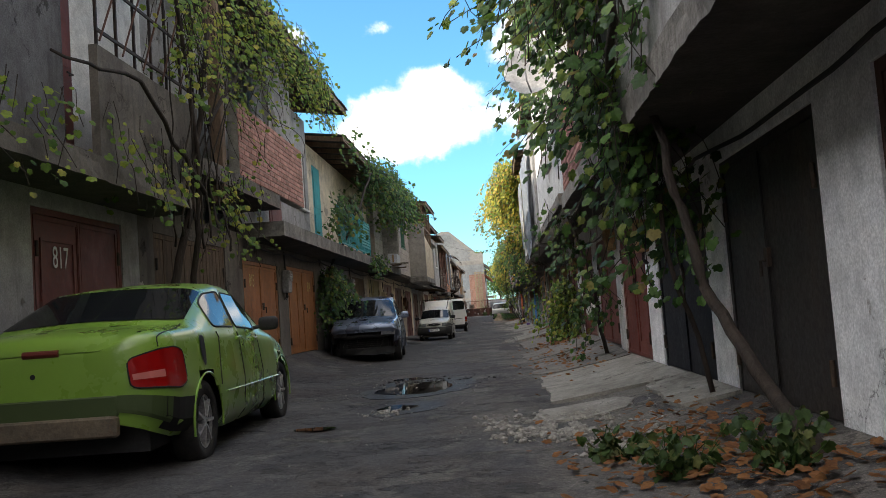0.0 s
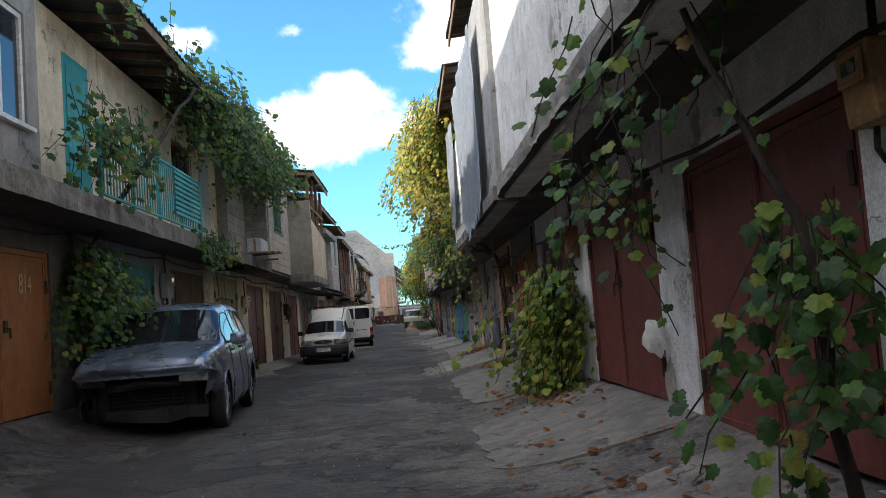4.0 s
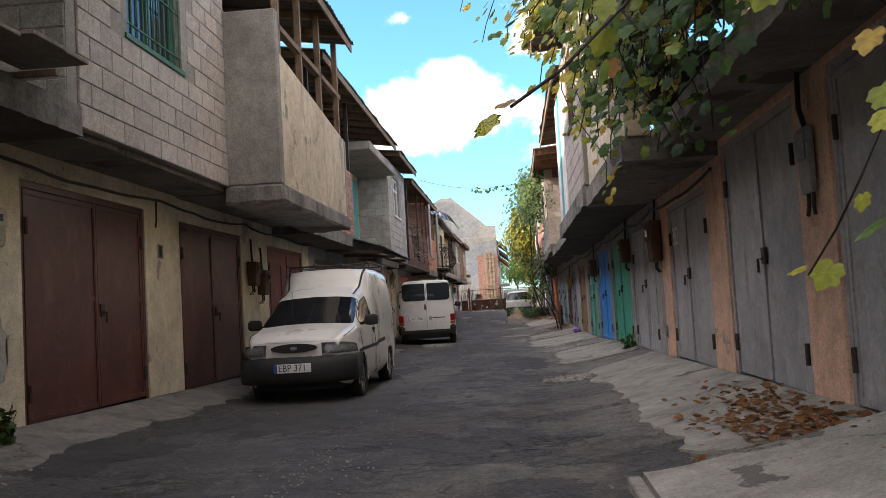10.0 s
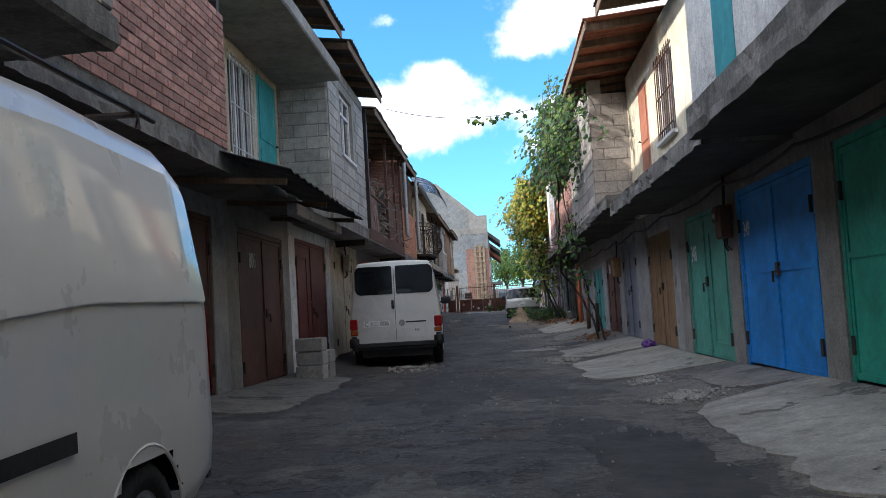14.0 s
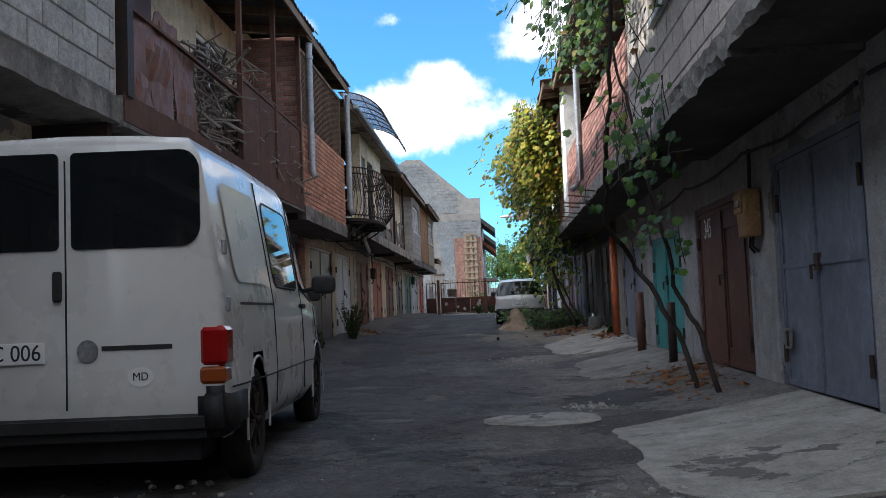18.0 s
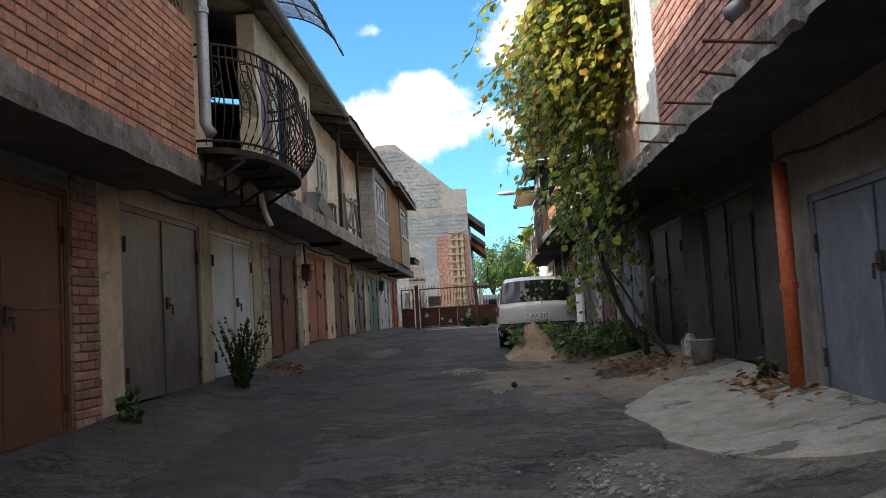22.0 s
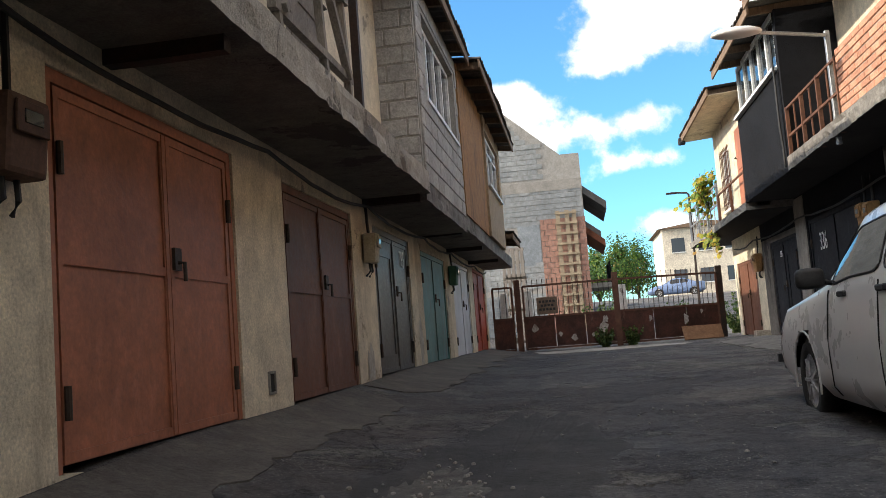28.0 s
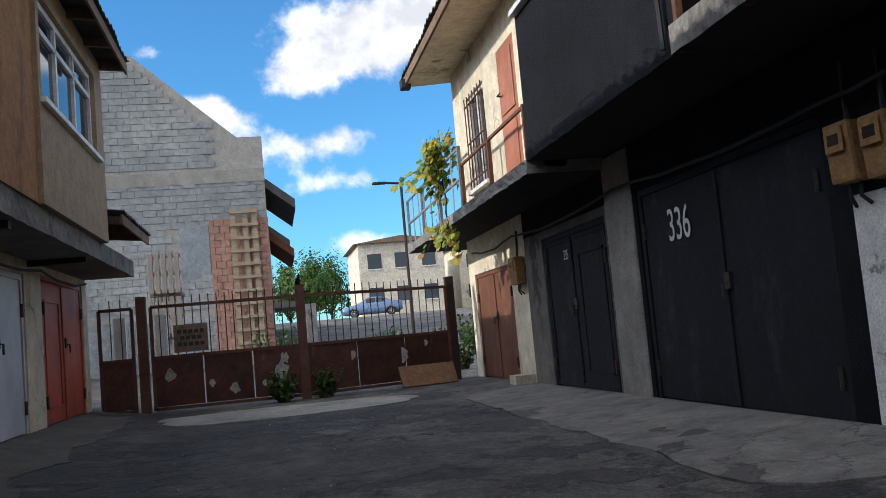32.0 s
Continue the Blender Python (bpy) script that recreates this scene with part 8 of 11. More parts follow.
FL, FR = (0.8, -0.6, 0.35), (-0.8, -0.6, 0.35)
vine("old vine with bare brown stems over garage fronts", (-3.2, 9.8, 0.3), [([(-3.15, 9.75, 0.2), (-3.1, 9.6, 1.2), (-2.9, 9.9, 2.4), (-2.75, 10.4, 4.6)], 0.06, 0.03), ([(-3.1, 9.9, 0.2), (-3.0, 10.2, 1.6), (-2.8, 10.0, 3.0), (-2.7, 9.0, 5.0)], 0.045, 0.02),
     ([(-2.8, 10.1, 2.6), (-2.75, 8.2, 3.4), (-2.75, 6.5, 3.2)], 0.03, 0.012), ([(-2.75, 10.2, 3.4), (-2.7, 11.6, 4.4), (-2.6, 13.6, 5.2)], 0.03, 0.012)]
     + [([(-3.0 + 0.05 * k, 9.6 + 0.1 * k, 1.9 + 0.12 * (k % 4)), (-2.85, 9.3 + 0.2 * k, 2.7), (-2.7 + 0.03 * (k % 5), 8.9 + 0.42 * ((k * 3) % 8), 4.2 + 0.3 * (k % 3))], 0.014, 0.006) for k in range(9)],
     [(-2.95, -2.55, 4.0, 9.5, 2.95, 0.4, 40, 0.25, 1.0, 0.4), (-2.9, -2.4, 8.6, 12.5, 4.9, 0.8, 100, 0.4, 1.6, 0.5), (-2.8, -2.3, 11.5, 17.0, 5.6, 0.4, 190, 0.3, 1.1, 0.25), (-2.9, -2.5, 10.0, 11.6, 2.9, 0.3, 20, 0.4, 1.3, 0.4)], LEAF_M, 3, 0.062, FL)
vine("dense green vine hanging over a turquoise balcony", (-3.4, 20.3, 0.3), [([(-3.4, 20.4, 0.2), (-3.35, 20.3, 2.2), (-2.7, 20.6, 3.2), (-2.6, 23, 4.8), (-2.55, 29, 5.2)], 0.045, 0.015)],
     [(-2.8, -2.2, 23.4, 31.3, 5.25, 0.35, 260, 0.5, 1.8, 0.12), (-2.85, -2.3, 18.6, 23.5, 5.3, 0.3, 20, 0.3, 1.0, 0.4), (-2.95, -2.6, 18.8, 20.6, 3.7, 0.3, 34, 0.4, 1.1, 0.15), (-2.9, -2.6, 23.5, 26.0, 2.75, 0.2, 24, 0.2, 0.6, 0.2)], LEAF_G, 5, 0.08, FL)
vine("bushy vine climbing a garage pier", (-3.4, 20.4, 0.3), [([(-3.4, 20.2, 0.3), (-3.3, 20.3, 2.2)], 0.02, 0.01)], [(-3.5, -3.15, 19.9, 20.95, 2.2, 0.15, 70, 0.8, 1.8, 0.1)], LEAF_G, 6, 0.075, FL)
vine("large green vine with a leaning trunk by a garage", (1.85, 5.2, 0.2), [([(1.97, 4.3, 0.15), (1.86, 4.9, 0.55), (1.76, 5.5, 1.0), (1.7, 5.9, 1.8), (1.58, 6.2, 2.9), (1.4, 7.0, 4.2)], 0.042, 0.025), ([(1.95, 6.4, 0.3), (1.75, 6.5, 1.4), (1.6, 6.8, 2.5), (1.4, 8, 4.0)], 0.02, 0.014), ([(1.4, 6.3, 2.6), (1.3, 4.5, 3.0), (1.2, 3.4, 3.4)], 0.035, 0.015)],
     [(1.0, 1.5, 6.5, 8.0, 4.9, 0.6, 130, 0.6, 1.9, 0.22), (1.0, 1.5, 9.2, 11.4, 4.8, 0.5, 34, 0.3, 1.1, 0.3), (1.4, 1.9, 6.4, 7.8, 2.4, 0.3, 50, 0.6, 1.5, 0.3), (1.3, 1.7, 4.9, 5.6, 2.9, 0.3, 14, 0.3, 0.7, 0.4), (0.95, 1.5, 6.3, 7.4, 3.9, 0.5, 30, 0.6, 1.4, 0.3), (1.6, 2.0, 5.6, 6.8, 1.5, 0.2, 8, 0.2, 0.5, 0.5), (0.95, 1.4, 7.0, 9.4, 4.9, 0.5, 90, 0.6, 2.0, 0.35), (1.15, 1.6, 6.4, 7.8, 2.95, 0.3, 50, 0.5, 1.15, 0.2), (0.9, 1.5, 12.3, 13.2, 4.4, 0.6, 16, 0.6, 1.6, 0.4)], LEAF_G, 8, 0.082, FR)
vine("vine covering a pier between red doors", (1.95, 13.0, 0.3), [([(1.95, 12.9, 0.25), (1.9, 12.9, 1.2), (1.6, 13.2, 2.3)], 0.03, 0.015)], [(1.7, 2.08, 12.6, 13.1, 1.5, 0.2, 18, 0.5, 1.3, 0.2), (1.6, 2.0, 15.4, 16.0, 2.1, 0.2, 9, 0.5, 1.5, 0.5), (1.3, 1.8, 12.9, 14.4, 2.5, 0.3, 16, 0.4, 1.2, 0.5), (1.0, 1.4, 12.4, 14.0, 4.6, 0.5, 24, 0.5, 1.3, 0.45), (1.5, 1.9, 15.0, 17.2, 2.2, 0.15, 8, 0.3, 1.0, 0.5)], LEAF_G, 9, 0.078, FR)
vine("bushy vine standing against a pier", (1.9, 19.0, 0.3), [([(1.95, 19.0, 0.25), (1.9, 19.0, 1.0), (1.85, 19.1, 1.8)], 0.025, 0.012)], [(1.72, 2.08, 18.7, 19.6, 1.5, 0.2, 64, 0.7, 1.7, 0.08), (1.6, 1.95, 18.5, 19.3, 0.6, 0.12, 16, 0.2, 0.5, 0.1)], LEAF_M, 10, 0.075, FR)
vine("tall vine turning yellow on an upper wall", (1.6, 26.5, 0.3), [([(1.97, 24.7, 0.25), (1.98, 24.55, 0.9), (1.97, 24.4, 1.6), (1.85, 24.35, 2.05), (1.6, 24.8, 2.27)], 0.027, 0.02), ([(1.99, 24.72, 0.25), (1.96, 24.5, 1.3), (1.9, 24.45, 2.0), (1.5, 25.2, 2.27)], 0.018, 0.012)],
     [(0.75, 1.4, 27.6, 34.0, 5.6, 0.7, 420, 0.8, 2.4, 0.10), (0.95, 1.5, 28.5, 33.0, 3.4, 0.4, 90, 0.5, 1.3, 0.2), (0.55, 0.95, 29.5, 33.0, 5.2, 0.6, 50, 0.3, 1.2, 0.45), (1.2, 1.55, 26.5, 27.8, 2.5, 0.2, 8, 0.8, 1.9, 0.5)], LEAF_Y, 12, 0.078, FR)
vine("green vine hanging under a balcony slab", (1.6, 28.5, 1.5), [], [(0.95, 1.5, 27.8, 31.5, 2.8, 0.3, 90, 0.3, 1.0, 0.3), (1.25, 1.5, 25.9, 26.5, 2.4, 0.1, 3, 1.4, 1.95, 0.45), (1.2, 1.6, 26.4, 28.0, 2.5, 0.2, 12, 0.3, 0.8, 0.4)], LEAF_G, 13, 0.07, FR)
vine("vine with two leaning trunks before brown doors", (1.7, 54.0, 0.1), [([(1.75, 53.97, -0.02), (1.62, 54.2, 0.5), (1.35, 54.6, 1.1), (1.05, 54.2, 1.5), (1.0, 53.8, 1.9), (1.0, 53.3, 2.4), (1.0, 53.0, 3.3), (0.95, 53.4, 4.6)], 0.026, 0.016),
     ([(1.78, 53.46, -0.02), (1.75, 53.8, 0.54), (1.6, 54.0, 0.9), (1.5, 53.8, 1.3), (1.35, 53.86, 2.0), (1.28, 54.2, 2.7), (1.15, 54.6, 3.6)], 0.024, 0.013), ([(1.02, 54.0, 1.75), (1.3, 53.4, 1.95), (1.5, 52.6, 1.9)], 0.012, 0.006)],
     [(0.8, 1.3, 52.2, 55.2, 4.9, 0.8, 105, 0.6, 2.0, 0.35), (0.9, 1.5, 52.0, 55.0, 2.6, 0.5, 26, 0.2, 0.9, 0.5), (1.0, 1.6, 53.0, 54.8, 1.6, 0.3, 9, 0.2, 0.6, 0.5), (0.8, 1.3, 50.0, 53.0, 4.6, 0.8, 60, 0.5, 1.5, 0.4), (0.8, 1.2, 56.0, 58.0, 4.6, 0.5, 24, 0.4, 1.2, 0.5)], LEAF_G, 15, 0.08, FR)
vine("yellow-green vine with a thick stem by a parked car", (1.5, 67.0, 0.3), [([(1.75, 66.6, 0.25), (1.5, 66.9, 0.9), (1.2, 67.2, 2.0), (1.1, 67.0, 3.2), (1.0, 66.6, 4.8)], 0.045, 0.022), ([(1.95, 65.9, 0.25), (1.7, 66.2, 0.6), (1.35, 67.0, 1.5)], 0.03, 0.015)],
     [(0.55, 1.3, 64.6, 68.6, 5.0, 0.6, 470, 0.7, 2.3, 0.12)], LEAF_Y, 17, 0.085, FR)
vine("green vine shoots hanging under a slab by a parked car", (1.5, 67.0, 0.3), [], [(0.85, 1.6, 65.2, 69.0, 3.0, 0.5, 80, 0.6, 1.5, 0.3), (0.7, 1.3, 67.6, 70.6, 4.4, 0.5, 70, 0.5, 1.7, 0.3), (1.1, 1.8, 66.6, 70.5, 1.9, 0.4, 36, 0.4, 1.1, 0.35)], LEAF_M, 27, 0.085, FR)
vine("heap of green vine leaves over a mound", (1.0, 68.6, 0.3), [], [(0.8, 2.0, 67.7, 70.2, 0.62, 0.2, 380, 0.2, 0.45, 0.1), (0.05, 0.8, 68.9, 70.1, 0.7, 0.12, 60, 0.15, 0.35, 0.12)], LEAF_G, 18, 0.072, (-0.3, -0.6, 0.8))
vine("small yellow plant on a balcony end", (1.45, 87.4, 2.7), [([(1.5, 87.4, 2.7), (1.45, 87.4, 3.9)], 0.012, 0.006)], [(1.25, 1.6, 87.1, 87.7, 4.0, 0.2, 26, 0.4, 1.1, 0.1), (1.25, 1.5, 87.0, 87.6, 2.8, 0.1, 10, 0.3, 0.6, 0.2)], LEAF_Y, 19, 0.1, FR, "balcony_plant")


def wire_vine():
    """A sagging wire over the lane with a vine creeping along it."""
    ob = thing("overhead_wire", "thin overhead wire with a vine creeping on it", "wire", at=(0, 50, 4.6))
    bm = bmesh.new()
    pts = [(-2.4 + 3.9 * t, 52.8 - 2.2 * t, 5.0 - 0.9 * 4 * t * (1 - t) * 0.35 - 0.45 * t) for t in (k / 20 for k in range(21))]
    tube(bm, pts, 0.006, 5)
    part("wire", bm, BLACKPL, ob)
    r, lv, tw = random.Random(4), Leaves(), bmesh.new()
    for p in pts[9:]:
        for _ in range(5):
            lv.add(Vector(p) + Vector((r.uniform(-0.12, 0.12), r.uniform(-0.1, 0.1), r.uniform(-0.1, 0.05))), (r.uniform(-1, 1), -0.8, r.uniform(-0.2, 1)), r.uniform(0.05, 0.1), r)
    tw.free()
    lv.build("leaves", LEAF_G, ob)


wire_vine()


def weed(label, x, y, h, count, seed, spread=0.25, name="weed", leaf=1.0):
    r = random.Random(seed)
    z = ground_z(x, y)
    ob = thing(name, label, "weed", at=(x, y, z))
    lv, bm = Leaves(), bmesh.new()
    for _ in range(count):
        p = Vector((x + r.uniform(-0.08, 0.08), y + r.uniform(-0.08, 0.08), z))
        d = Vector((r.uniform(-spread, spread), r.uniform(-spread, spread), 1)).normalized()
        hh = h * r.uniform(0.35, 1.0)
        pts = [p + d * hh * k / 5 + Vector((0, 0, -0.12 * hh * (k / 5) ** 2)) for k in range(6)]
        tube(bm, pts, 0.004, 4, 0.002)
        for k in range(int(hh / (0.04 * leaf))):
            q = pts[0].lerp(pts[-1], r.uniform(0.12, 1.0))
            lv.add(q, (r.uniform(-1, 1), r.uniform(-1, 1), r.uniform(0.2, 1)), leaf * r.uniform(0.03, 0.075), r)
    tagged(part("stem", bm, LEAF_W, ob), "thin green stems", kind="stuff")
    lv.build("leaves", LEAF_W, ob)


weed("tall green weed before a pale garage door", -3.2, 65.25, 1.05, 60, 1, 0.35, leaf=0.55)
weed("small green weed at a wall foot", -3.35, 30.95, 0.4, 16, 2)
weed("small green weed at a wall foot", -3.35, 62.3, 0.35, 14, 3)
weed("small green weed at a pier foot", 2.1, 38.75, 0.32, 12, 4)
weed("low weed among stones at a kerb", 1.35, 4.6, 0.35, 30, 5, 0.9)
weed("low weed among stones at a kerb", 1.1, 5.3, 0.3, 26, 6, 0.9)
weed("low weed among stones at a kerb", 1.75, 4.2, 0.4, 24, 7, 0.8)
weed("low weed at the foot of the gate", -0.95, 88.2, 0.55, 40, 8, 0.6)
weed("low weed at the foot of the gate", -0.35, 88.3, 0.55, 34, 9, 0.4)
weed("tall grass tuft in the yard beyond", 2.6, 92.5, 1.3, 50, 10, 0.5, "grass_tuft")
weed("tall grass tuft in the yard beyond", 1.4, 93.5, 1.2, 50, 11, 0.5, "grass_tuft")
weed("tall grass tuft in the yard beyond", -0.9, 92.5, 1.4, 50, 12, 0.5, "grass_tuft")
weed("tall grass tuft in the yard beyond", 3.6, 95, 1.3, 50, 13, 0.5, "grass_tuft")
weed("small weed at a garage wall", 2.05, 62.6, 0.25, 10, 14)


def litter(label, x0, x1, y0, y1, count, seed):
    r, lv = random.Random(seed), Leaves()
    for _ in range(int(count * 1.5)):
        x, y = r.gauss((x0 + x1) / 2, (x1 - x0) / 4), r.gauss((y0 + y1) / 2, (y1 - y0) / 4)
        if XL + 0.05 < x < XR - 0.05:
            lv.add(Vector((x, y, ground_z(x, y) + 0.03 + r.uniform(0, 0.025))), (r.uniform(-0.5, 0.5), r.uniform(-0.5, 0.5), 1), r.uniform(0.03, 0.07), r)
    ob = lv.build("fallen_leaves", LEAF_D, None)
    tagged(ob, label, "leaves", kind="stuff")


litter("brown fallen leaves on concrete by a grey door", 1.5, 2.3, 27.8, 31.5, 420, 1)
litter("brown fallen leaves round a vine foot", 1.6, 2.3, 24.4, 25.9, 260, 2)
litter("brown fallen leaves by a vine foot", 0.9, 2.3, 3.2, 6.6, 420, 3)
litter("brown fallen leaves at a wall foot", 1.2, 2.3, 17.6, 20.8, 200, 4)
litter("brown fallen leaves at a vine foot", 1.3, 2.2, 53.2, 56.0, 130, 5)
litter("brown fallen leaves by a leafy mound", 0.9, 2.2, 64.0, 67.5, 200, 6)
litter("brown fallen leaves at an orange pipe", 1.7, 2.2, 61.6, 63.2, 80, 7)
litter("brown fallen leaves at a rusty door", -3.5, -2.9, 66.9, 68.3, 70, 8)
litter("scattered brown leaves by red doors", 0.8, 2.2, 11.0, 17.0, 120, 9)


def far_tree(x, y, h, seed, label):
    r = random.Random(seed)
    ob = thing("tree", label, "tree", at=(x, y, 0.5))
    bm = bmesh.new()
    tube(bm, [(x, y, 0.3), (x + 0.1, y, h * 0.45), (x, y + 0.2, h * 0.8)], 0.22, 8, 0.06)
    for k in range(6):
        a = k * 1.05
        tube(bm, [(x, y, h * 0.4), (x + 1.6 * math.cos(a), y + 1.6 * math.sin(a), h * 0.72)], 0.08, 6, 0.03)
    part("trunk", bm, BARK, ob)
    lv = Leaves()
    for _ in range(3200):
        a, e, q = r.uniform(0, 6.28), r.uniform(-0.7, 1.5), r.uniform(0.4, 1.0)
        rad = h * 0.32 * q * (1 + 0.75 * noise.noise(Vector((math.cos(a) * 2.6, math.sin(a) * 2.6, e * 2.6 + seed))))
        lv.add(Vector((x + rad * math.cos(a) * math.cos(e), y + rad * math.sin(a) * math.cos(e), h * 0.66 + 1.15 * rad * math.sin(e))), (math.cos(a), math.sin(a), e), r.uniform(0.10, 0.26), r)
    lv.build("crown", LEAF_G, ob)


far_tree(3.0, 162, 9.0, 1, "leafy green tree beyond the far houses")
far_tree(5.2, 170, 9.6, 2, "leafy green tree beyond the far houses")
far_tree(-3.0, 175, 9.5, 3, "leafy green tree beyond the far houses")
far_tree(0.8, 166, 8.8, 4, "leafy green tree beyond the far houses")
far_tree(14.0, 175, 10, 5, "leafy green tree beyond the far houses")
far_tree(-6.8, 66, 8.0, 6, "leafy tree behind the garages")

# ---- pads, stones and puddles on the ground ----
PADC = plaster("pale_concrete_pad", (0.33, 0.312, 0.277), (0.21, 0.198, 0.174), (0.115, 0.105, 0.095), 1.6, 0.92, (0.13, 0.12, 0.105), 0.6, 0.6)
PADD = plaster("worn_concrete_pad", (0.23, 0.213, 0.188), (0.15, 0.14, 0.127), (0.095, 0.088, 0.08), 2.0, 0.93, (0.09, 0.084, 0.078), 0.7, 0.61)
GRAVEL = mat("pale_gravel", (0.36, 0.34, 0.305), (0.22, 0.21, 0.19), 9.0, 0.95, 0, 0.4, 60)
SAND = mat("sandy_earth", (0.34, 0.255, 0.175), (0.22, 0.16, 0.11), 3.0, 0.97, 0, 0.8, 40, (0.14, 0.11, 0.08), 0.4, (1, 1, 1))
WATER = plain("puddle_water", (0.02, 0.019, 0.017), 0.03, 0.0, 0.6)


def pad(label, mt, x0, x1, y0, y1, h=0.012, seed=0, wob=0.10, ends=0.5, name="concrete_pad"):
    """A cast patch that follows the ground, with worn, uneven edges."""
    r = random.Random(seed)
    bm = bmesh.new()
    rows, n = max(8, int((y1 - y0) / 0.13)), 12
    grid = []
    for k in range(rows + 1):
        y = y0 + (y1 - y0) * k / rows
        t = min(1.0, min(y - y0, y1 - y) / ends + 0.001) if ends else 1.0
        shrink = 1.0 - math.sqrt(max(0.0, 1 - (1 - t) ** 2))
        j0 = wob * (noise.noise(Vector((y * 1.1, seed, 1))) + 0.55 * noise.noise(Vector((y * 4.3, seed, 2))) + 0.3 * noise.noise(Vector((y * 13, seed, 5))))
        j1 = wob * (noise.noise(Vector((y * 1.1, seed, 3))) + 0.55 * noise.noise(Vector((y * 4.3, seed, 4))) + 0.3 * noise.noise(Vector((y * 13, seed, 6))))
        left_fixed, right_fixed = x0 <= XL + 0.12, x1 >= XR - 0.12
        w = x1 - x0
        a = x0 if left_fixed else x0 + j0 + shrink * w * (0.9 if right_fixed else 0.48)
        b = x1 if right_fixed else x1 + j1 - shrink * w * (0.9 if left_fixed else 0.48)
        yj = y + (wob * 0.5 * noise.noise(Vector((y * 2, seed, 8))) if 0 < k < rows else 0)
        grid.append([(a + (b - a) * i / n, yj + (0.25 * wob * noise.noise(Vector((i * 0.9, seed, k * 0.1))) if k in (0, rows) else 0)) for i in range(n + 1)])
    tops = [[bm.verts.new((x, y, ground_z(x, y) + h + 0.002)) for x, y in row] for row in grid]
    for q, s in zip(tops, tops[1:]):
        for i in range(n):
            bm.faces.new((q[i], q[i + 1], s[i + 1], s[i]))
    bm.normal_update()
    edge = [e for e in bm.edges if e.is_boundary]
    ex = bmesh.ops.extrude_edge_only(bm, edges=edge)
    for v in ex["geom"]:
        if isinstance(v, bmesh.types.BMVert):
            v.co.z -= h + 0.05
            v.co.x += r.uniform(-0.01, 0.01)
    return tagged(part(name, bm, mt), label, "pavement", kind="structure")


def stones(label, x0, x1, y0, y1, count, seed, size=0.03, mt=None, name="gravel"):
    """Loose broken stone, lying on the ground."""
    r = random.Random(seed)
    vs, fs = [], []
    for _ in range(count):
        a, b = r.gauss(0, 0.5), r.gauss(0, 0.5)
        while noise.noise(Vector((a * 2.5, b * 2.5, seed))) < -0.12:
            a, b = r.gauss(0, 0.5), r.gauss(0, 0.5)
        x, y = (x0 + x1) / 2 + a * (x1 - x0) / 2, (y0 + y1) / 2 + b * (y1 - y0) / 2
        if not XL + 0.03 < x < XR - 0.03:
            continue
        s = size * 0.55 * r.uniform(0.3, 1.5) ** 1.3
        z = ground_z(x, y) + 0.008
        i, an = len(vs), r.uniform(0, 6.28)
        for ring, zz in ((1.0, -0.2), (0.95, 0.35), (0.45, 0.7)):
            for k in range(5):
                t = an + k * 1.2566 + ring
                q = s * ring * r.uniform(0.75, 1.2)
                vs.append((x + q * math.cos(t), y + q * math.sin(t), z + s * zz * r.uniform(0.8, 1.2)))
        for a0 in (i, i + 5):
            for k in range(5):
                fs.append((a0 + k, a0 + (k + 1) % 5, a0 + 5 + (k + 1) % 5, a0 + 5 + k))
        fs.append(tuple(i + 10 + k for k in range(5)))
    me = bpy.data.meshes.new(name)
    me.from_pydata(vs, [], fs)
    me.materials.append(mt or GRAVEL)
    return tagged(new(name, me), label, "gravel", kind="stuff")


pad("pale worn concrete forecourt slab before red doors", PADC, 0.95, XR - 0.02, 8.5, 11.9, 0.02, 1, 0.06, 0.12)
pad("pale worn concrete forecourt slab by a black door", PADC, 1.75, XR - 0.02, 6.6, 8.4, 0.03, 2, 0.06, 0.2)
pad("worn concrete strip before red garage doors", PADD, 0.9, XR - 0.02, 12.1, 14.6, 0.012, 3, 0.12, 0.4)
pad("thin concrete patch among gravel", PADC, 0.75, 1.5, 7.3, 8.2, 0.012, 4, 0.12, 0.3)
pad("worn concrete strip by a white pier", PADD, 0.9, XR - 0.02, 15.4, 18.6, 0.012, 5, 0.15, 0.6)
pad("worn concrete forecourt by a red door", PADD, 1.0, XR - 0.02, 19.8, 25.4, 0.012, 6, 0.14, 0.5)
pad("raised concrete forecourt with a straight kerb", PADC, 0.98, XR - 0.02, 26.0, 29.3, 0.06, 7, 0.012, 0.0)
tagged(part("kerb", box_bm(0.9, 0.97, 25.95, 29.3, road_z(27) - 0.05, ground_z(0.95, 27) + 0.055, 0.008), CONC), "straight concrete kerb edging a forecourt", "kerb", kind="structure")
pad("pale concrete forecourt with ragged edges", PADC, 1.3, XR - 0.02, 29.45, 36.9, 0.016, 8, 0.2, 0.7)
pad("pale concrete forecourt before a green door", PADC, 1.05, XR - 0.02, 38.2, 42.2, 0.014, 9, 0.16, 0.8)
pad("worn concrete forecourt before a blue door", PADD, 1.6, XR - 0.02, 42.2, 44.3, 0.01, 10, 0.12, 0.5)
pad("pale concrete forecourt with a broken edge", PADC, 0.7, XR - 0.02, 45.1, 49.2, 0.014, 11, 0.2, 0.8)
pad("worn concrete forecourt before a blue-grey door", PADC, 0.75, XR - 0.02, 49.6, 52.6, 0.012, 12, 0.14, 0.6)
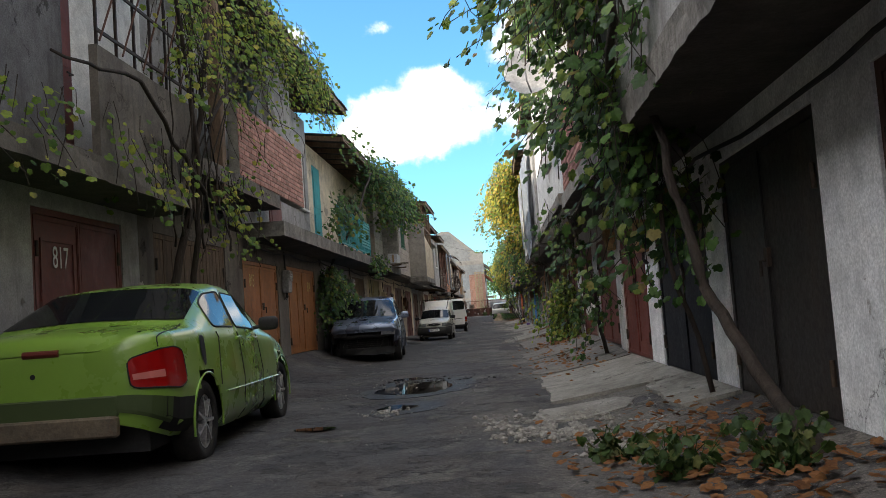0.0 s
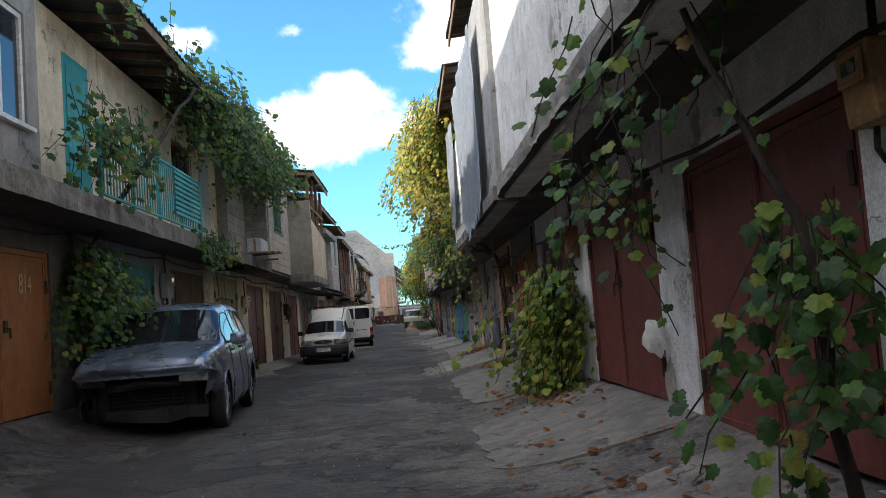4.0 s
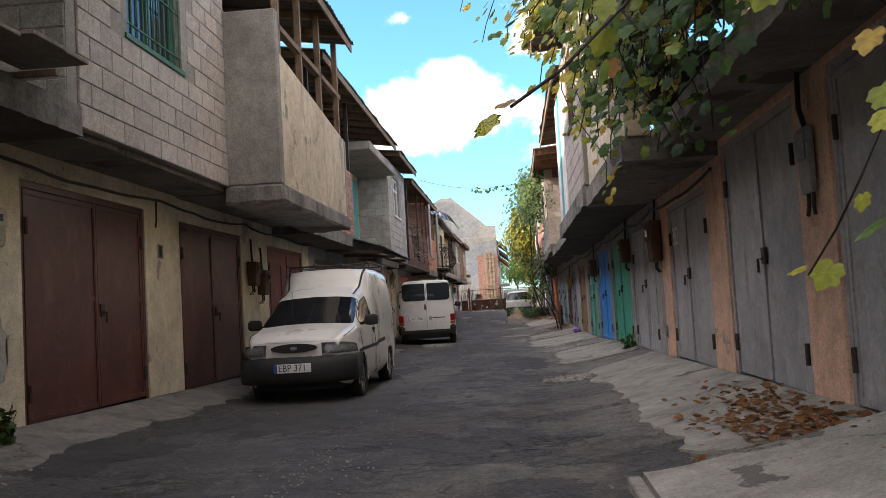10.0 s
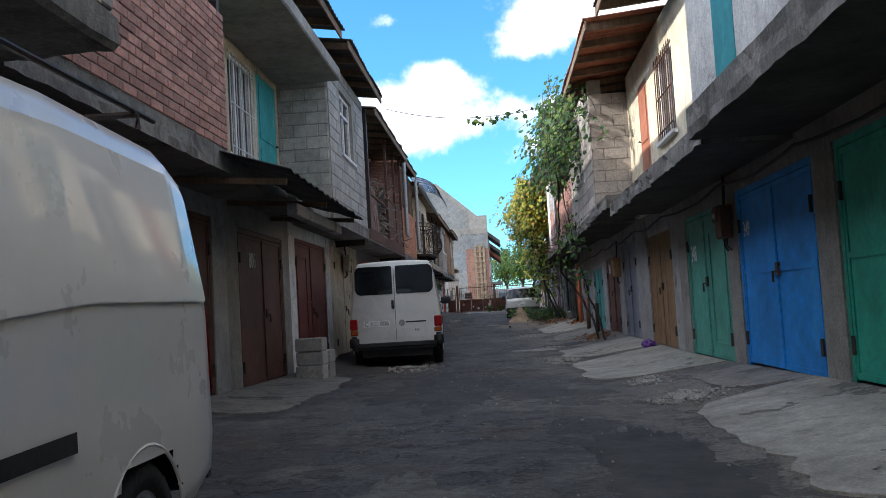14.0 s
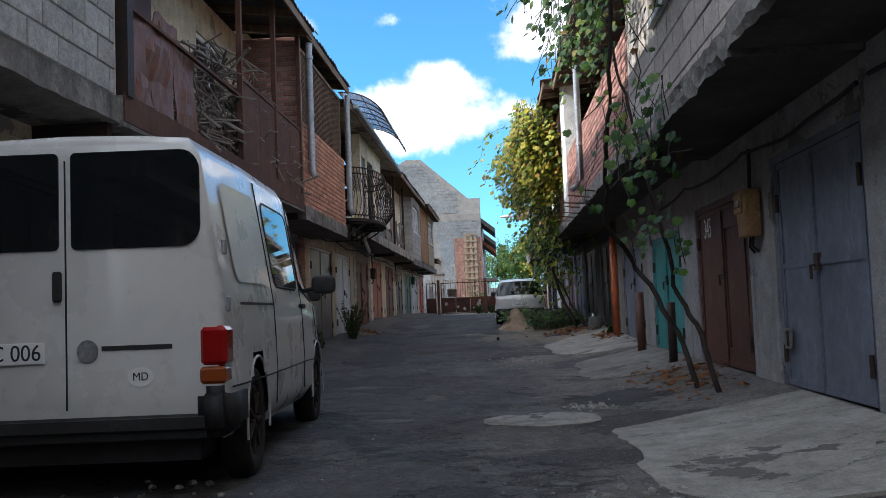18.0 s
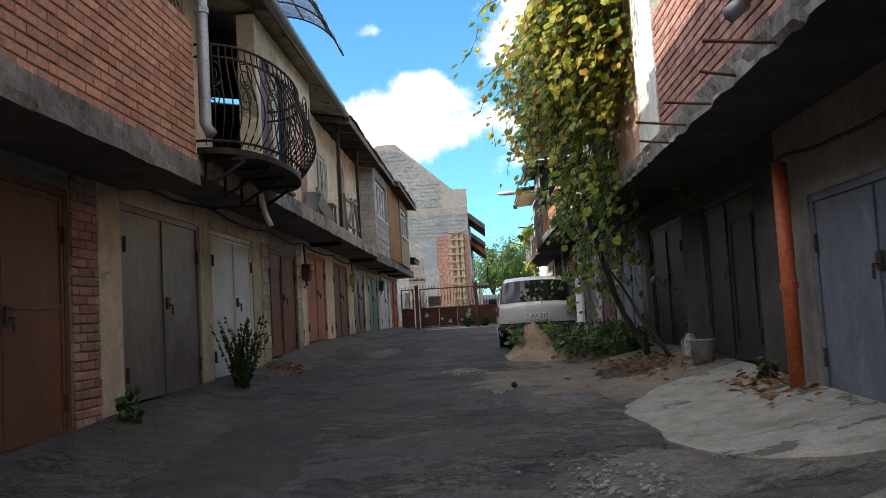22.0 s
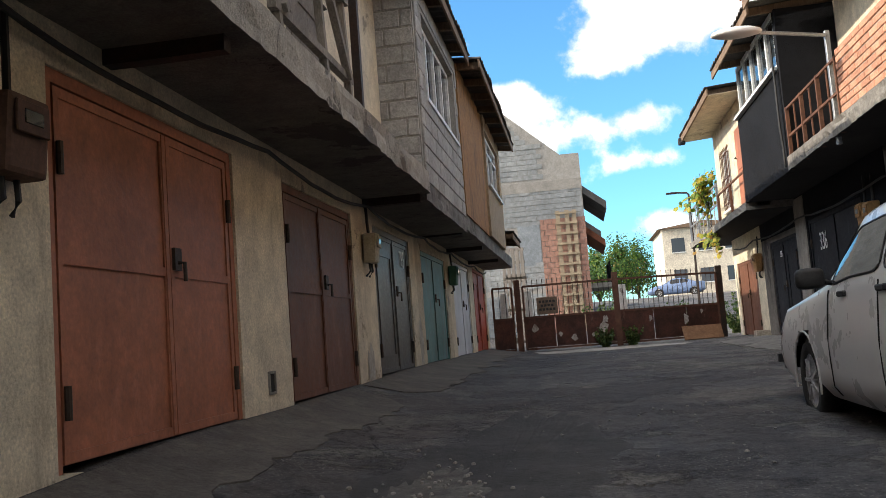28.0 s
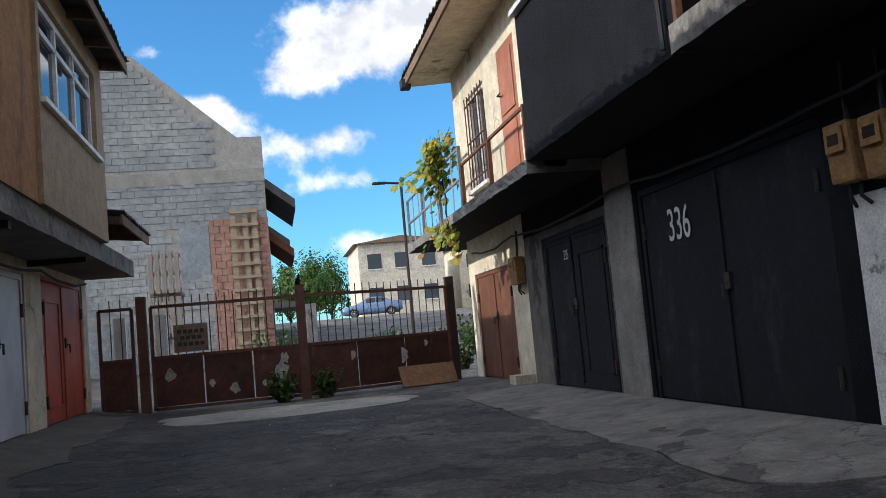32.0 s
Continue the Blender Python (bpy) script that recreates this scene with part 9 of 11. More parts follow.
pad("small pale concrete patch in the lane", PADC, -0.15, 0.75, 52.5, 53.3, 0.008, 13, 0.08, 0.35)
pad("worn concrete forecourt before a teal door", PADD, 1.0, XR - 0.02, 55.6, 59.2, 0.012, 15, 0.14, 0.7)
pad("pale rounded concrete pad before a blue-grey door", PADC, 0.85, XR - 0.02, 59.6, 63.9, 0.018, 16, 0.1, 1.6)
GREYDIRT = mat("grey_gritty_dirt", (0.135, 0.121, 0.104), (0.08, 0.073, 0.066), 2.6, 0.96, 0, 0.9, 45, (0.19, 0.175, 0.15), 0.4, (1, 1, 1))
DIRT = mat("trodden_dirt", (0.22, 0.185, 0.145), (0.13, 0.11, 0.09), 2.2, 0.96, 0, 0.9, 30, (0.07, 0.06, 0.052), 0.55, (1, 1, 1))

pad("pale concrete forecourt by a black door", PADD, 1.1, XR - 0.02, 78.6, 86.0, 0.012, 19, 0.12, 0.7)
pad("gritty dirt strip along garage doors by the gate", GREYDIRT, XL + 0.02, -2.85, 76.0, 87.6, 0.008, 20, 0.24, 0.8, "dirt_patch")
pad("pale concrete patch before the gate", PADC, -2.4, 0.6, 85.6, 87.4, 0.008, 21, 0.2, 0.6)
pad("worn concrete strip along a cream wall", PADD, XL + 0.02, -2.9, 28.0, 41.0, 0.01, 22, 0.14, 0.6)
pad("worn concrete apron by a brown door", PADD, XL + 0.02, -2.5, 43.0, 48.2, 0.012, 25, 0.14, 0.6)
pad("gritty dirt strip along rusty doors", GREYDIRT, XL + 0.02, -3.0, 66.6, 75.6, 0.006, 26, 0.22, 0.8, "dirt_patch")
stones("pale broken gravel by a vine foot", 0.35, 1.35, 6.3, 7.9, 520, 1, 0.035)
stones("pale broken gravel by a vine foot", 0.9, 1.7, 5.3, 6.6, 220, 2, 0.03)
stones("pale gravel beside a kerb", 0.55, 0.92, 26.2, 28.6, 420, 3, 0.028)
stones("pale gravel in a pothole", 0.77, 1.29, 35.61, 36.21, 420, 4, 0.026)
stones("pale gravel at a broken pad edge", 0.99, 1.51, 42.18, 43.02, 520, 5, 0.026)
stones("pale gravel in a pothole", 1.02, 1.42, 44.12, 44.92, 320, 6, 0.026)
stones("pale gravel at a broken pad edge", 0.3, 0.9, 48.6, 50.2, 220, 7, 0.03)
stones("pale gravel worn out of the lane", -1.2, -0.5, 26.5, 31.5, 420, 8, 0.012)
stones("pale stones round a puddle", -1.5, 0.3, 10.4, 13.2, 90, 9, 0.018)
stones("small stones in a shallow hole", -0.9, -0.45, 8.6, 9.2, 90, 10, 0.025)
stones("pale gravel beside a van", -2.2, -1.5, 48.6, 50.6, 260, 11, 0.03)
stones("grey grit at a pad edge", 0.0, 0.7, 59.0, 60.6, 260, 12, 0.022)
stones("scattered grit on the lane", -2.2, 1.2, 4.0, 30.0, 500, 13, 0.012)
stones("scattered grit on the lane", -2.2, 1.2, 30.0, 60.0, 500, 14, 0.013)
stones("scattered grit on the lane", -2.2, 1.2, 60.0, 88.0, 400, 15, 0.013)
stones("broken brick and stone at a wall foot", 1.85, 2.2, 61.6, 63.4, 14, 16, 0.045, BRICK, "rubble")
stones("stone lumps by a leafy mound", 1.5, 2.15, 63.8, 66.0, 20, 17, 0.05, CONC, "rubble")
stones("broken stone at a wall foot", 1.6, 2.15, 7.0, 9.0, 40, 18, 0.05, CONC, "rubble")
stones("stone crumbs at a rusty door", -3.5, -3.05, 66.9, 68.4, 60, 19, 0.035, CONC, "rubble")
stones("broken tar edge along a hole", -1.5, 0.2, 12.2, 13.2, 90, 20, 0.03, ROOF, "rubble")


def puddle(label, x, y, a, b, seed):
    bm = bmesh.new()
    zs = ground_z(x, y) + 0.012
    ring = []
    for k in range(40):
        t = k * math.pi / 20
        q = 1 + 0.35 * noise.noise(Vector((math.cos(t) * 1.4, math.sin(t) * 1.4, seed))) + 0.12 * noise.noise(Vector((math.cos(t) * 5, math.sin(t) * 5, seed)))
        ring.append(bm.verts.new((x + a * q * math.cos(t), y + b * q * math.sin(t), zs)))
    bm.faces.new(ring)
    bmesh.ops.triangulate(bm, faces=bm.faces[:])
    tagged(part("puddle", bm, WATER), label, "puddle", kind="structure")


DAMP = mat("damp_asphalt", (0.046, 0.044, 0.042), (0.026, 0.025, 0.024), 3.0, 0.6, 0, 0.6, 60, (0.045, 0.042, 0.04), 0.5, (1, 1, 1))
for i, (mt, x0, x1, y0, y1, h) in enumerate(((DAMP, -1.25, 0.05, 10.3, 13.2, 0.003), (DAMP, -0.95, -0.2, 8.5, 9.8, 0.003))):
    pad("dark damp asphalt round a puddle", mt, x0, x1, y0, y1, h, 40 + i, 0.35, 0.9, "asphalt_patch")
TAR = mat("old_tar_patch", (0.068, 0.065, 0.062), (0.036, 0.035, 0.034), 2.2, 0.85, 0, 0.9, 55, (0.085, 0.08, 0.074), 0.45, (1, 1, 1))
GRITTED = mat("worn_gritty_asphalt", (0.15, 0.142, 0.13), (0.075, 0.071, 0.066), 7.0, 0.95, 0, 1.0, 60, (0.26, 0.245, 0.22), 0.4, (1, 1, 1))


def ragged_patch(label, mt, x, y, a, b, seed, h=0.004, rag=0.5):
    """A broken-edged patch lying on the lane."""
    n, rings = 110, 7
    bm = bmesh.new()
    hub = bm.verts.new((x, y, ground_z(x, y) + h))
    last = None
    for k in range(1, rings + 1):
        ring = []
        for i in range(n):
            t = 2 * math.pi * i / n
            c, d = math.cos(t), math.sin(t)
            q = 1 + rag * (0.9 * noise.noise(Vector((c * 1.3, d * 1.3, seed))) + 0.6 * noise.noise(Vector((c * 4, d * 4, seed))) + 0.45 * noise.noise(Vector((c * 13, d * 13, seed))))
            px, py = x + a * q * c * k / rings, y + b * q * d * k / rings
            px = min(max(px, XL + 0.06), XR - 0.06)
            ring.append(bm.verts.new((px, py, ground_z(px, py) + (h if k < rings else -0.003))))
        for i in range(n):
            j = (i + 1) % n
            bm.faces.new((last[i], ring[i], ring[j], last[j]) if last else (hub, ring[i], ring[j]))
        last = ring
    tagged(part("asphalt_patch", bm, mt), label, "pavement", kind="structure")


ragged_patch("trodden sandy dirt round a leafy mound", DIRT, 1.35, 66.2, 1.25, 2.9, 5.5, 0.005, 0.45)
ragged_patch("thin dusty patch on the lane", DIRT, -0.05, 65.6, 0.5, 1.3, 9.1, 0.003, 0.6)
for i, (mt, x, y, a, b, h) in enumerate(((TAR, -0.45, 68.0, 0.55, 0.7, 0.004), (GRITTED, -0.7, 67.3, 0.35, 0.55, 0.005), (TAR, -1.9, 72.0, 0.6, 2.6, 0.004), (GRITTED, -2.2, 71.2, 0.25, 1.2, 0.006),
                                         (TAR, -2.3, 21.5, 0.9, 3.2, 0.004), (TAR, -2.2, 27.0, 0.8, 2.4, 0.004), (GRITTED, -2.95, 29.7, 0.3, 0.8, 0.006), (TAR, -2.7, 31.0, 0.5, 1.0, 0.005),
                                         (TAR, -1.9, 17.0, 0.6, 2.0, 0.004), (TAR, -1.5, 33.5, 0.8, 1.6, 0.004), (TAR, 1.0, 54.2, 0.55, 0.7, 0.005), (GRITTED, 0.75, 53.5, 0.25, 0.3, 0.006),
                                         (TAR, -2.1, 61.5, 0.5, 1.8, 0.004), (TAR, -0.9, 45.5, 0.8, 2.5, 0.004), (GRITTED, 1.03, 35.91, 0.34, 0.42, 0.006), (GRITTED, 1.22, 44.52, 0.34, 0.5, 0.006),
                                         (TAR, 0.5, 39.5, 0.4, 1.5, 0.004), (GRITTED, -0.9, 38.0, 0.4, 1.6, 0.004), (TAR, 0.7, 22.0, 0.35, 1.6, 0.004), (TAR, 1.4, 65.6, 0.4, 0.9, 0.01))):
    ragged_patch({TAR: "dark broken-edged tar patch in the lane", GRITTED: "worn gritty hollow in the lane"}[mt], mt, x, y, a, b, 60 + i * 3.7, h)
stones("pale gravel in a worn hollow", -0.95, -0.45, 66.9, 67.7, 220, 31, 0.022)
stones("pale gravel in a worn hollow", -3.2, -2.7, 29.2, 30.2, 200, 32, 0.02)
stones("pale gravel in a worn hollow", 0.55, 0.95, 53.3, 53.8, 120, 33, 0.022)
stones("loose grit along a wall foot", -2.5, -1.9, 70.4, 72.4, 220, 34, 0.016)
puddle("still rain puddle in a pothole reflecting the sky", -0.62, 11.6, 0.48, 0.95, 1)
puddle("small rain puddle in a pothole", -0.62, 9.2, 0.2, 0.3, 2)
puddle("small rain puddle in the lane", -1.2, 7.9, 0.2, 0.13, 3)
puddle("small rain puddle in the lane", -0.9, 13.3, 0.25, 0.3, 4)


def mound():
    ob = thing("sand_mound", "brown sandy earth mound beside vine leaves", "mound", at=(0.35, 68.6, ground_z(0.35, 68.6)))
    bm = bmesh.new()
    n = 44
    vs = {}
    for i in range(n + 1):
        for j in range(n + 1):
            a, b = -1 + 2 * i / n, -1 + 2 * j / n
            x, y = 0.95 + a * 1.25, 68.9 + b * 1.6
            h = 0.46 * math.exp(-(abs(x - 0.42) / 0.3) ** 2.2 - (abs(y - 69.15) / 0.45) ** 2.2) + 0.36 * math.exp(-((x - 1.3) / 0.6) ** 2 - ((y - 69.2) / 0.8) ** 2)
            h *= 1 + 0.6 * noise.noise(Vector((x * 4, y * 4, 1))) + 0.3 * noise.noise(Vector((x * 14, y * 14, 1)))
            vs[i, j] = bm.verts.new((x, y, ground_z(x, y) + h - 0.04))
    for i in range(n):
        for j in range(n):
            bm.faces.new((vs[i, j], vs[i + 1, j], vs[i + 1, j + 1], vs[i, j + 1]))
    part("earth", bm, SAND, ob, "", True)


mound()

# ---- rails, balconies and pipes ----
RUSTRAIL = mat("rusty_rail", (0.16, 0.075, 0.045), (0.09, 0.045, 0.032), 5.0, 0.85, 0.2, 0.3, 50)
BLUEPL = plain("pale_blue_plastic", (0.62, 0.74, 0.80), 0.4)
WHITEPL = plain("white_plastic", (0.68, 0.68, 0.66), 0.45)
ORANGEPL = mat("orange_pipe", (0.52, 0.13, 0.05), (0.42, 0.10, 0.04), 3.0, 0.5, 0, 0.05, 40, (0.2, 0.09, 0.05), 0.3)
BOXTAN = mat("tan_meter_box", (0.36, 0.22, 0.10), (0.27, 0.16, 0.075), 4.0, 0.7, 0, 0.1, 40, (0.12, 0.08, 0.05), 0.4)
BOXBR = mat("brown_meter_box", (0.13, 0.07, 0.045), (0.09, 0.05, 0.035), 4.0, 0.8, 0, 0.1, 40)
BOXBEIGE = mat("beige_meter_box", (0.48, 0.42, 0.30), (0.38, 0.33, 0.24), 4.0, 0.7, 0, 0.1, 40, (0.2, 0.14, 0.08), 0.4)
BOXGREY = mat("grey_meter_box", (0.30, 0.30, 0.30), (0.22, 0.22, 0.22), 4.0, 0.7, 0, 0.1, 40)
BOXAMBER = mat("amber_meter_box", (0.30, 0.17, 0.065), (0.21, 0.12, 0.05), 4.0, 0.7, 0, 0.1, 40)
CABLE = plain("black_cable", (0.012, 0.012, 0.012), 0.6)
CARD = mat("printed_carton", (0.52, 0.53, 0.55), (0.42, 0.45, 0.52), 6.0, 0.85, 0, 0.1, 40, (0.08, 0.12, 0.3), 0.35, (2, 2, 2))


def railing(label, side, y0, y1, z0, z1, u, mt, pitch=0.12, posts=2, r=0.009, mid=(), name="balcony_railing"):
    ob = thing(name, label, "railing", at=(sx(side, u), (y0 + y1) / 2, z0))
    x = sx(side, u)
    for z in (z0 + 0.08, z1) + tuple(mid):
        bm = bmesh.new()
        beam(bm, (x, y0, z), (x, y1, z), 0.03, 0.03)
        part("rail", bm, mt, ob)
    for k in range(posts):
        y = y0 + (y1 - y0) * k / max(1, posts - 1)
        part("post", box_bm(x - 0.022, x + 0.022, y - 0.022, y + 0.022, z0, z1 + 0.02), mt, ob)
    if pitch:
        n = int((y1 - y0) / pitch)
        for k in range(1, n):
            y = y0 + (y1 - y0) * k / n
            bm = bmesh.new()
            tube(bm, [(x, y, z0 + 0.08), (x, y, z1)], r, 6)
            part("bar", bm, mt, ob)
    return ob


rl = railing("turquoise painted balcony railing with a slatted panel", "L", 19.6, 24.3, 2.66, 3.55, 0.64, TURQ, 0.11, 5)
for k in range(9):
    part("slat", box_bm(sx("L", 0.655), sx("L", 0.67), 22.7, 24.2, 2.86 + k * 0.075, 2.905 + k * 0.075), TURQ, rl)


def pipe(label, pts, r, mt, name="downpipe", collars=(), category="pipe"):
    ob = thing(name, label, category, at=pts[-1])
    bm = bmesh.new()
    tube(bm, pts, r, 12)
    part("tube", bm, mt, ob, "", True)
    for c in collars:
        bm = bmesh.new()
        a, b = Vector(c), Vector(c) + Vector((0, 0, 0.05))
        tube(bm, [a, b], r * 1.22, 12)
        part("collar", bm, mt, ob)
    return ob


for y, zb in ((59.3, 2.86), (62.78, 2.66)):
    pipe("galvanised round downpipe on a balcony corner", [(-2.75, y, 4.95), (-2.76, y, 4.8), (-2.76, y, zb + 0.1), (-2.70, y - 0.02, zb)], 0.055, GALV, collars=((-2.76, y, 4.7), (-2.76, y, 3.8)))
pipe("grey downpipe on a brick wall", [(1.40, 60.15, 4.6), (1.40, 60.15, 2.75), (1.34, 60.12, 2.65), (1.24, 60.1, 2.58)], 0.05, GALV, collars=((1.40, 60.15, 3.3),))
pipe("orange plastic pipe standing at a pier", [(2.08, 61.95, 0.1), (2.08, 61.95, 1.95)], 0.06, ORANGEPL, "drain_pipe", ((2.08, 61.95, 0.95),))
pipe("short rusty steel post beside a teal door", [(2.0, 58.7, 0.0), (2.0, 58.7, 0.9)], 0.06, BROWN, "post", category="post")
pipe("white plastic drain spout under a slab", [(-3.0, 65.05, 2.47), (-2.84, 65.05, 2.45), (-2.80, 65.05, 2.22), (-2.74, 65.08, 2.05)], 0.035, WHITEPL, "drain_spout")
pipe("half-round blue-grey steel guard beside a pier", [(2.12, 27.9, 0.2), (2.12, 27.95, 0.95)], 0.085, STEEL, "guard_post", category="post")
pipe("half-round blue-grey steel guard beside a pier", [(2.12, 25.25, 0.2), (2.12, 25.25, 0.87)], 0.075, STEEL, "guard_post", category="post")
pipe("dark steel post by a vine", [(1.98, 56.3, 0.0), (1.98, 56.3, 0.75)], 0.05, IRON, "post", category="post")


def meter_box(label, side, y, z, mt, w=0.26, h=0.36, d=0.16, window=True):
    """A wall box with a lid, a sight glass and its cables."""
    x0, x1 = sx(side, 0.012), sx(side, d)
    ob = thing("meter_box", label, "meter box", group="electric meter boxes", at=(sx(side, 0.05), y, z - h / 2))
    bm = box_bm(x0, x1, y - w / 2, y + w / 2, z - h / 2, z + h / 2)
    for v in bm.verts:
        if abs(v.co.x - x1) < 0.01 and v.co.z < z:
            v.co.x += 0.3 * (x0 - x1) * 0.5
    chamfer(bm, 0.025, 2)
    part("case", bm, mt, ob)
    part("lid", box_bm(x1, sx(side, d + 0.012), y - w / 2 + 0.03, y + w / 2 - 0.03, z + 0.0, z + h / 2 - 0.03, 0.004), mt, ob)
    if window:
        part("sight_glass", box_bm(x1, sx(side, d + 0.016), y - w * 0.22, y + w * 0.22, z + h * 0.12, z + h * 0.3, 0.003), CARGLASS, ob)
    for k in (-0.05, 0.04):
        bm = bmesh.new()
        tube(bm, [(sx(side, d * 0.4), y + k, z - h / 2 + 0.02), (sx(side, d * 0.45), y + k, z - h / 2 - 0.08), (sx(side, 0.03), y + k * 1.5, z - h / 2 - 0.13)], 0.012, 6)
        part("cable", bm, CABLE, ob)
    bm = bmesh.new()
    tube(bm, [(sx(side, d * 0.4), y, z + h / 2 - 0.02), (sx(side, 0.05), y + 0.02, z + h / 2 + 0.12), (sx(side, 0.04), y + 0.03, z + h / 2 + 0.35)], 0.016, 6)
    part("cable", bm, CABLE, ob)
    return ob


meter_box("yellow-tan plastic electric meter box on a white pier", "R", 10.1, 1.68, BOXTAN)
meter_box("tan plastic electric meter box under a slab", "R", 12.8, 1.85, BOXTAN, 0.24, 0.3)
meter_box("yellow meter box in the shade of a balcony", "R", 19.05, 1.78, BOXAMBER, 0.24, 0.34)
meter_box("tan plastic electric meter box on a block pier", "R", 22.1, 1.72, BOXTAN)
meter_box("tan plastic electric meter box above a vine stem", "R", 25.1, 1.68, BOXTAN)
meter_box("grey paper-thin notice case on a grey door pier", "R", 30.2, 1.7, BOXGREY, 0.22, 0.4, 0.06, False)
meter_box("brown plastic electric meter box on a grey pier", "R", 35.85, 1.6, BOXBR, 0.34, 0.5)
meter_box("brown plastic electric meter box by a green door", "R", 38.8, 1.65, BOXBR)
meter_box("brown plastic electric meter box by a pale green door", "R", 44.5, 1.6, BOXBR)
meter_box("tan plastic electric meter box in the shade", "R", 53.5, 1.48, BOXTAN, 0.28, 0.4)
meter_box("amber meter box under a balcony slab", "R", 86.4, 1.95, BOXAMBER, 0.3, 0.36)
meter_box("amber meter box beside a wide black door", "R", 79.2, 2.03, BOXAMBER, 0.22, 0.34)
meter_box("amber meter box beside a wide black door", "R", 79.5, 2.05, BOXAMBER, 0.22, 0.34)
meter_box("grey steel meter box with pipes on a pier", "L", 24.2, 1.9, BOXGREY, 0.34, 0.4)
meter_box("grey steel meter box between orange doors", "L", 16.75, 1.8, BOXGREY, 0.28, 0.42)
meter_box("beige electric meter box with a looped cable", "L", 31.05, 1.74, BOXBEIGE, 0.32, 0.3)
meter_box("brown electric meter box on a cream pier", "L", 37.85, 1.6, BOXBR, 0.24, 0.36)
meter_box("brown electric meter box on a cream pier", "L", 38.35, 1.48, BOXBR, 0.24, 0.38)
meter_box("brown electric meter box by a salmon door", "L", 70.75, 1.82, BOXBR, 0.26, 0.3)
meter_box("dark green electric meter box by a pale door", "L", 82.4, 1.95, GRN_BAR, 0.24, 0.32)
meter_box("dark round-edged meter box on a cream pier", "L", 76.5, 1.9, BOXBEIGE, 0.2, 0.3)
meter_box("pale electric box low on a cream pier", "L", 53.3, 1.9, BOXBEIGE, 0.26, 0.34)


def cable(label, pts, r=0.014, seed=0, sag=0.05):
    """A loose cable fixed here and there and sagging between."""
    path = []
    for a, b in zip(pts, pts[1:]):
        a, b = Vector(a), Vector(b)
        n = max(4, int((b - a).length / 0.25))
        for k in range(n):
            t = k / n
            q = a.lerp(b, t)
            q.z -= sag * 4 * t * (1 - t)
            path.append(q + Vector(noise.noise_vector(q * 1.7 + Vector((seed, 0, 0)))) * 0.02)
    path.append(Vector(pts[-1]))
    bm = bmesh.new()
    tube(bm, path, r, 6)
    return tagged(part("cable", bm, CABLE), label, "cable")


for k, (side, ys, z) in enumerate((("L", (14.3, 17, 20, 24, 27.5, 31), 2.36), ("L", (31, 34.3, 37.6, 39.2, 42.5), 2.33), ("L", (59.5, 62, 65.2, 68, 70.6, 73.5, 76.5), 2.33), ("L", (76.5, 79.6, 82.4, 85.4, 88), 2.33),
                                   ("R", (3, 7, 10, 12.8, 16, 19), 2.06), ("R", (19.5, 22, 25, 27.6), 2.02), ("R", (32.6, 35.8, 38.8, 42, 44.5, 48, 51), 2.02), ("R", (51.2, 53.5, 56, 59, 62, 66), 2.02), ("R", (76, 78.6, 83, 86.4, 89), 2.44))):
    cable("black cable slung under a balcony slab", [(sx(side, 0.06 + 0.05 * (j % 2)), y, z - 0.03 * (j % 2)) for j, y in enumerate(ys)], 0.015, k, 0.07)
cable("thick black hose looped under a slab", [(1.55, 21.5, 2.06), (1.75, 23.5, 2.05), (2.1, 25.0, 1.9)], 0.018, 30, 0.15)
cable("thick black hose looped under a slab", [(1.5, 9.4, 2.2), (1.9, 10.2, 2.15), (2.12, 10.3, 1.9)], 0.022, 31, 0.12)
cable("black cable hanging from a soffit", [(-3.5, 34.3, 2.33), (-3.5, 34.28, 2.0)], 0.01, 32, 0)
cable("black cable hanging down a wall", [(-3.5, 28.05, 2.3), (-3.48, 28.1, 2.0), (-3.5, 28.25, 1.75)], 0.01, 33, 0)
cable("blue garden hose hanging on a dark wall", [(1.41, 80.15, 4.6), (1.4, 80.12, 3.4), (1.41, 80.1, 2.85)], 0.016, 34, 0)


def shelf_clutter():
    ob = thing("balcony_shelf", "old board shelf sagging off a balcony edge", "shelf", at=(-2.7, 29.6, 2.7))
    for k in range(5):
        part("board", box_bm(-3.0, -2.5 + 0.06 * (k % 2), 28.6 + k * 0.44, 29.0 + k * 0.44, 2.68 + 0.03 * k, 2.71 + 0.03 * k, 0.004), GREYWOOD, ob)
    for y in (28.8, 30.4):
        bm = bmesh.new()
        beam(bm, (-2.95, y, 2.66), (-2.55, y, 2.66), 0.04, 0.04)
        part("bearer", bm, WOOD, ob)
    c = thing("cardboard_box", "white and blue printed carton on a shelf", "box", at=(-2.8, 29.3, 2.75))
    part("carton", box_bm(-2.98, -2.68, 28.85, 29.75, 2.745, 3.02, 0.006), CARD, c)
    part("flap", box_bm(-2.97, -2.69, 28.87, 29.3, 3.022, 3.03), CARD, c)
    part("tape", box_bm(-2.84, -2.79, 28.847, 28.85, 2.76, 3.01), BOXTAN, c)


shelf_clutter()


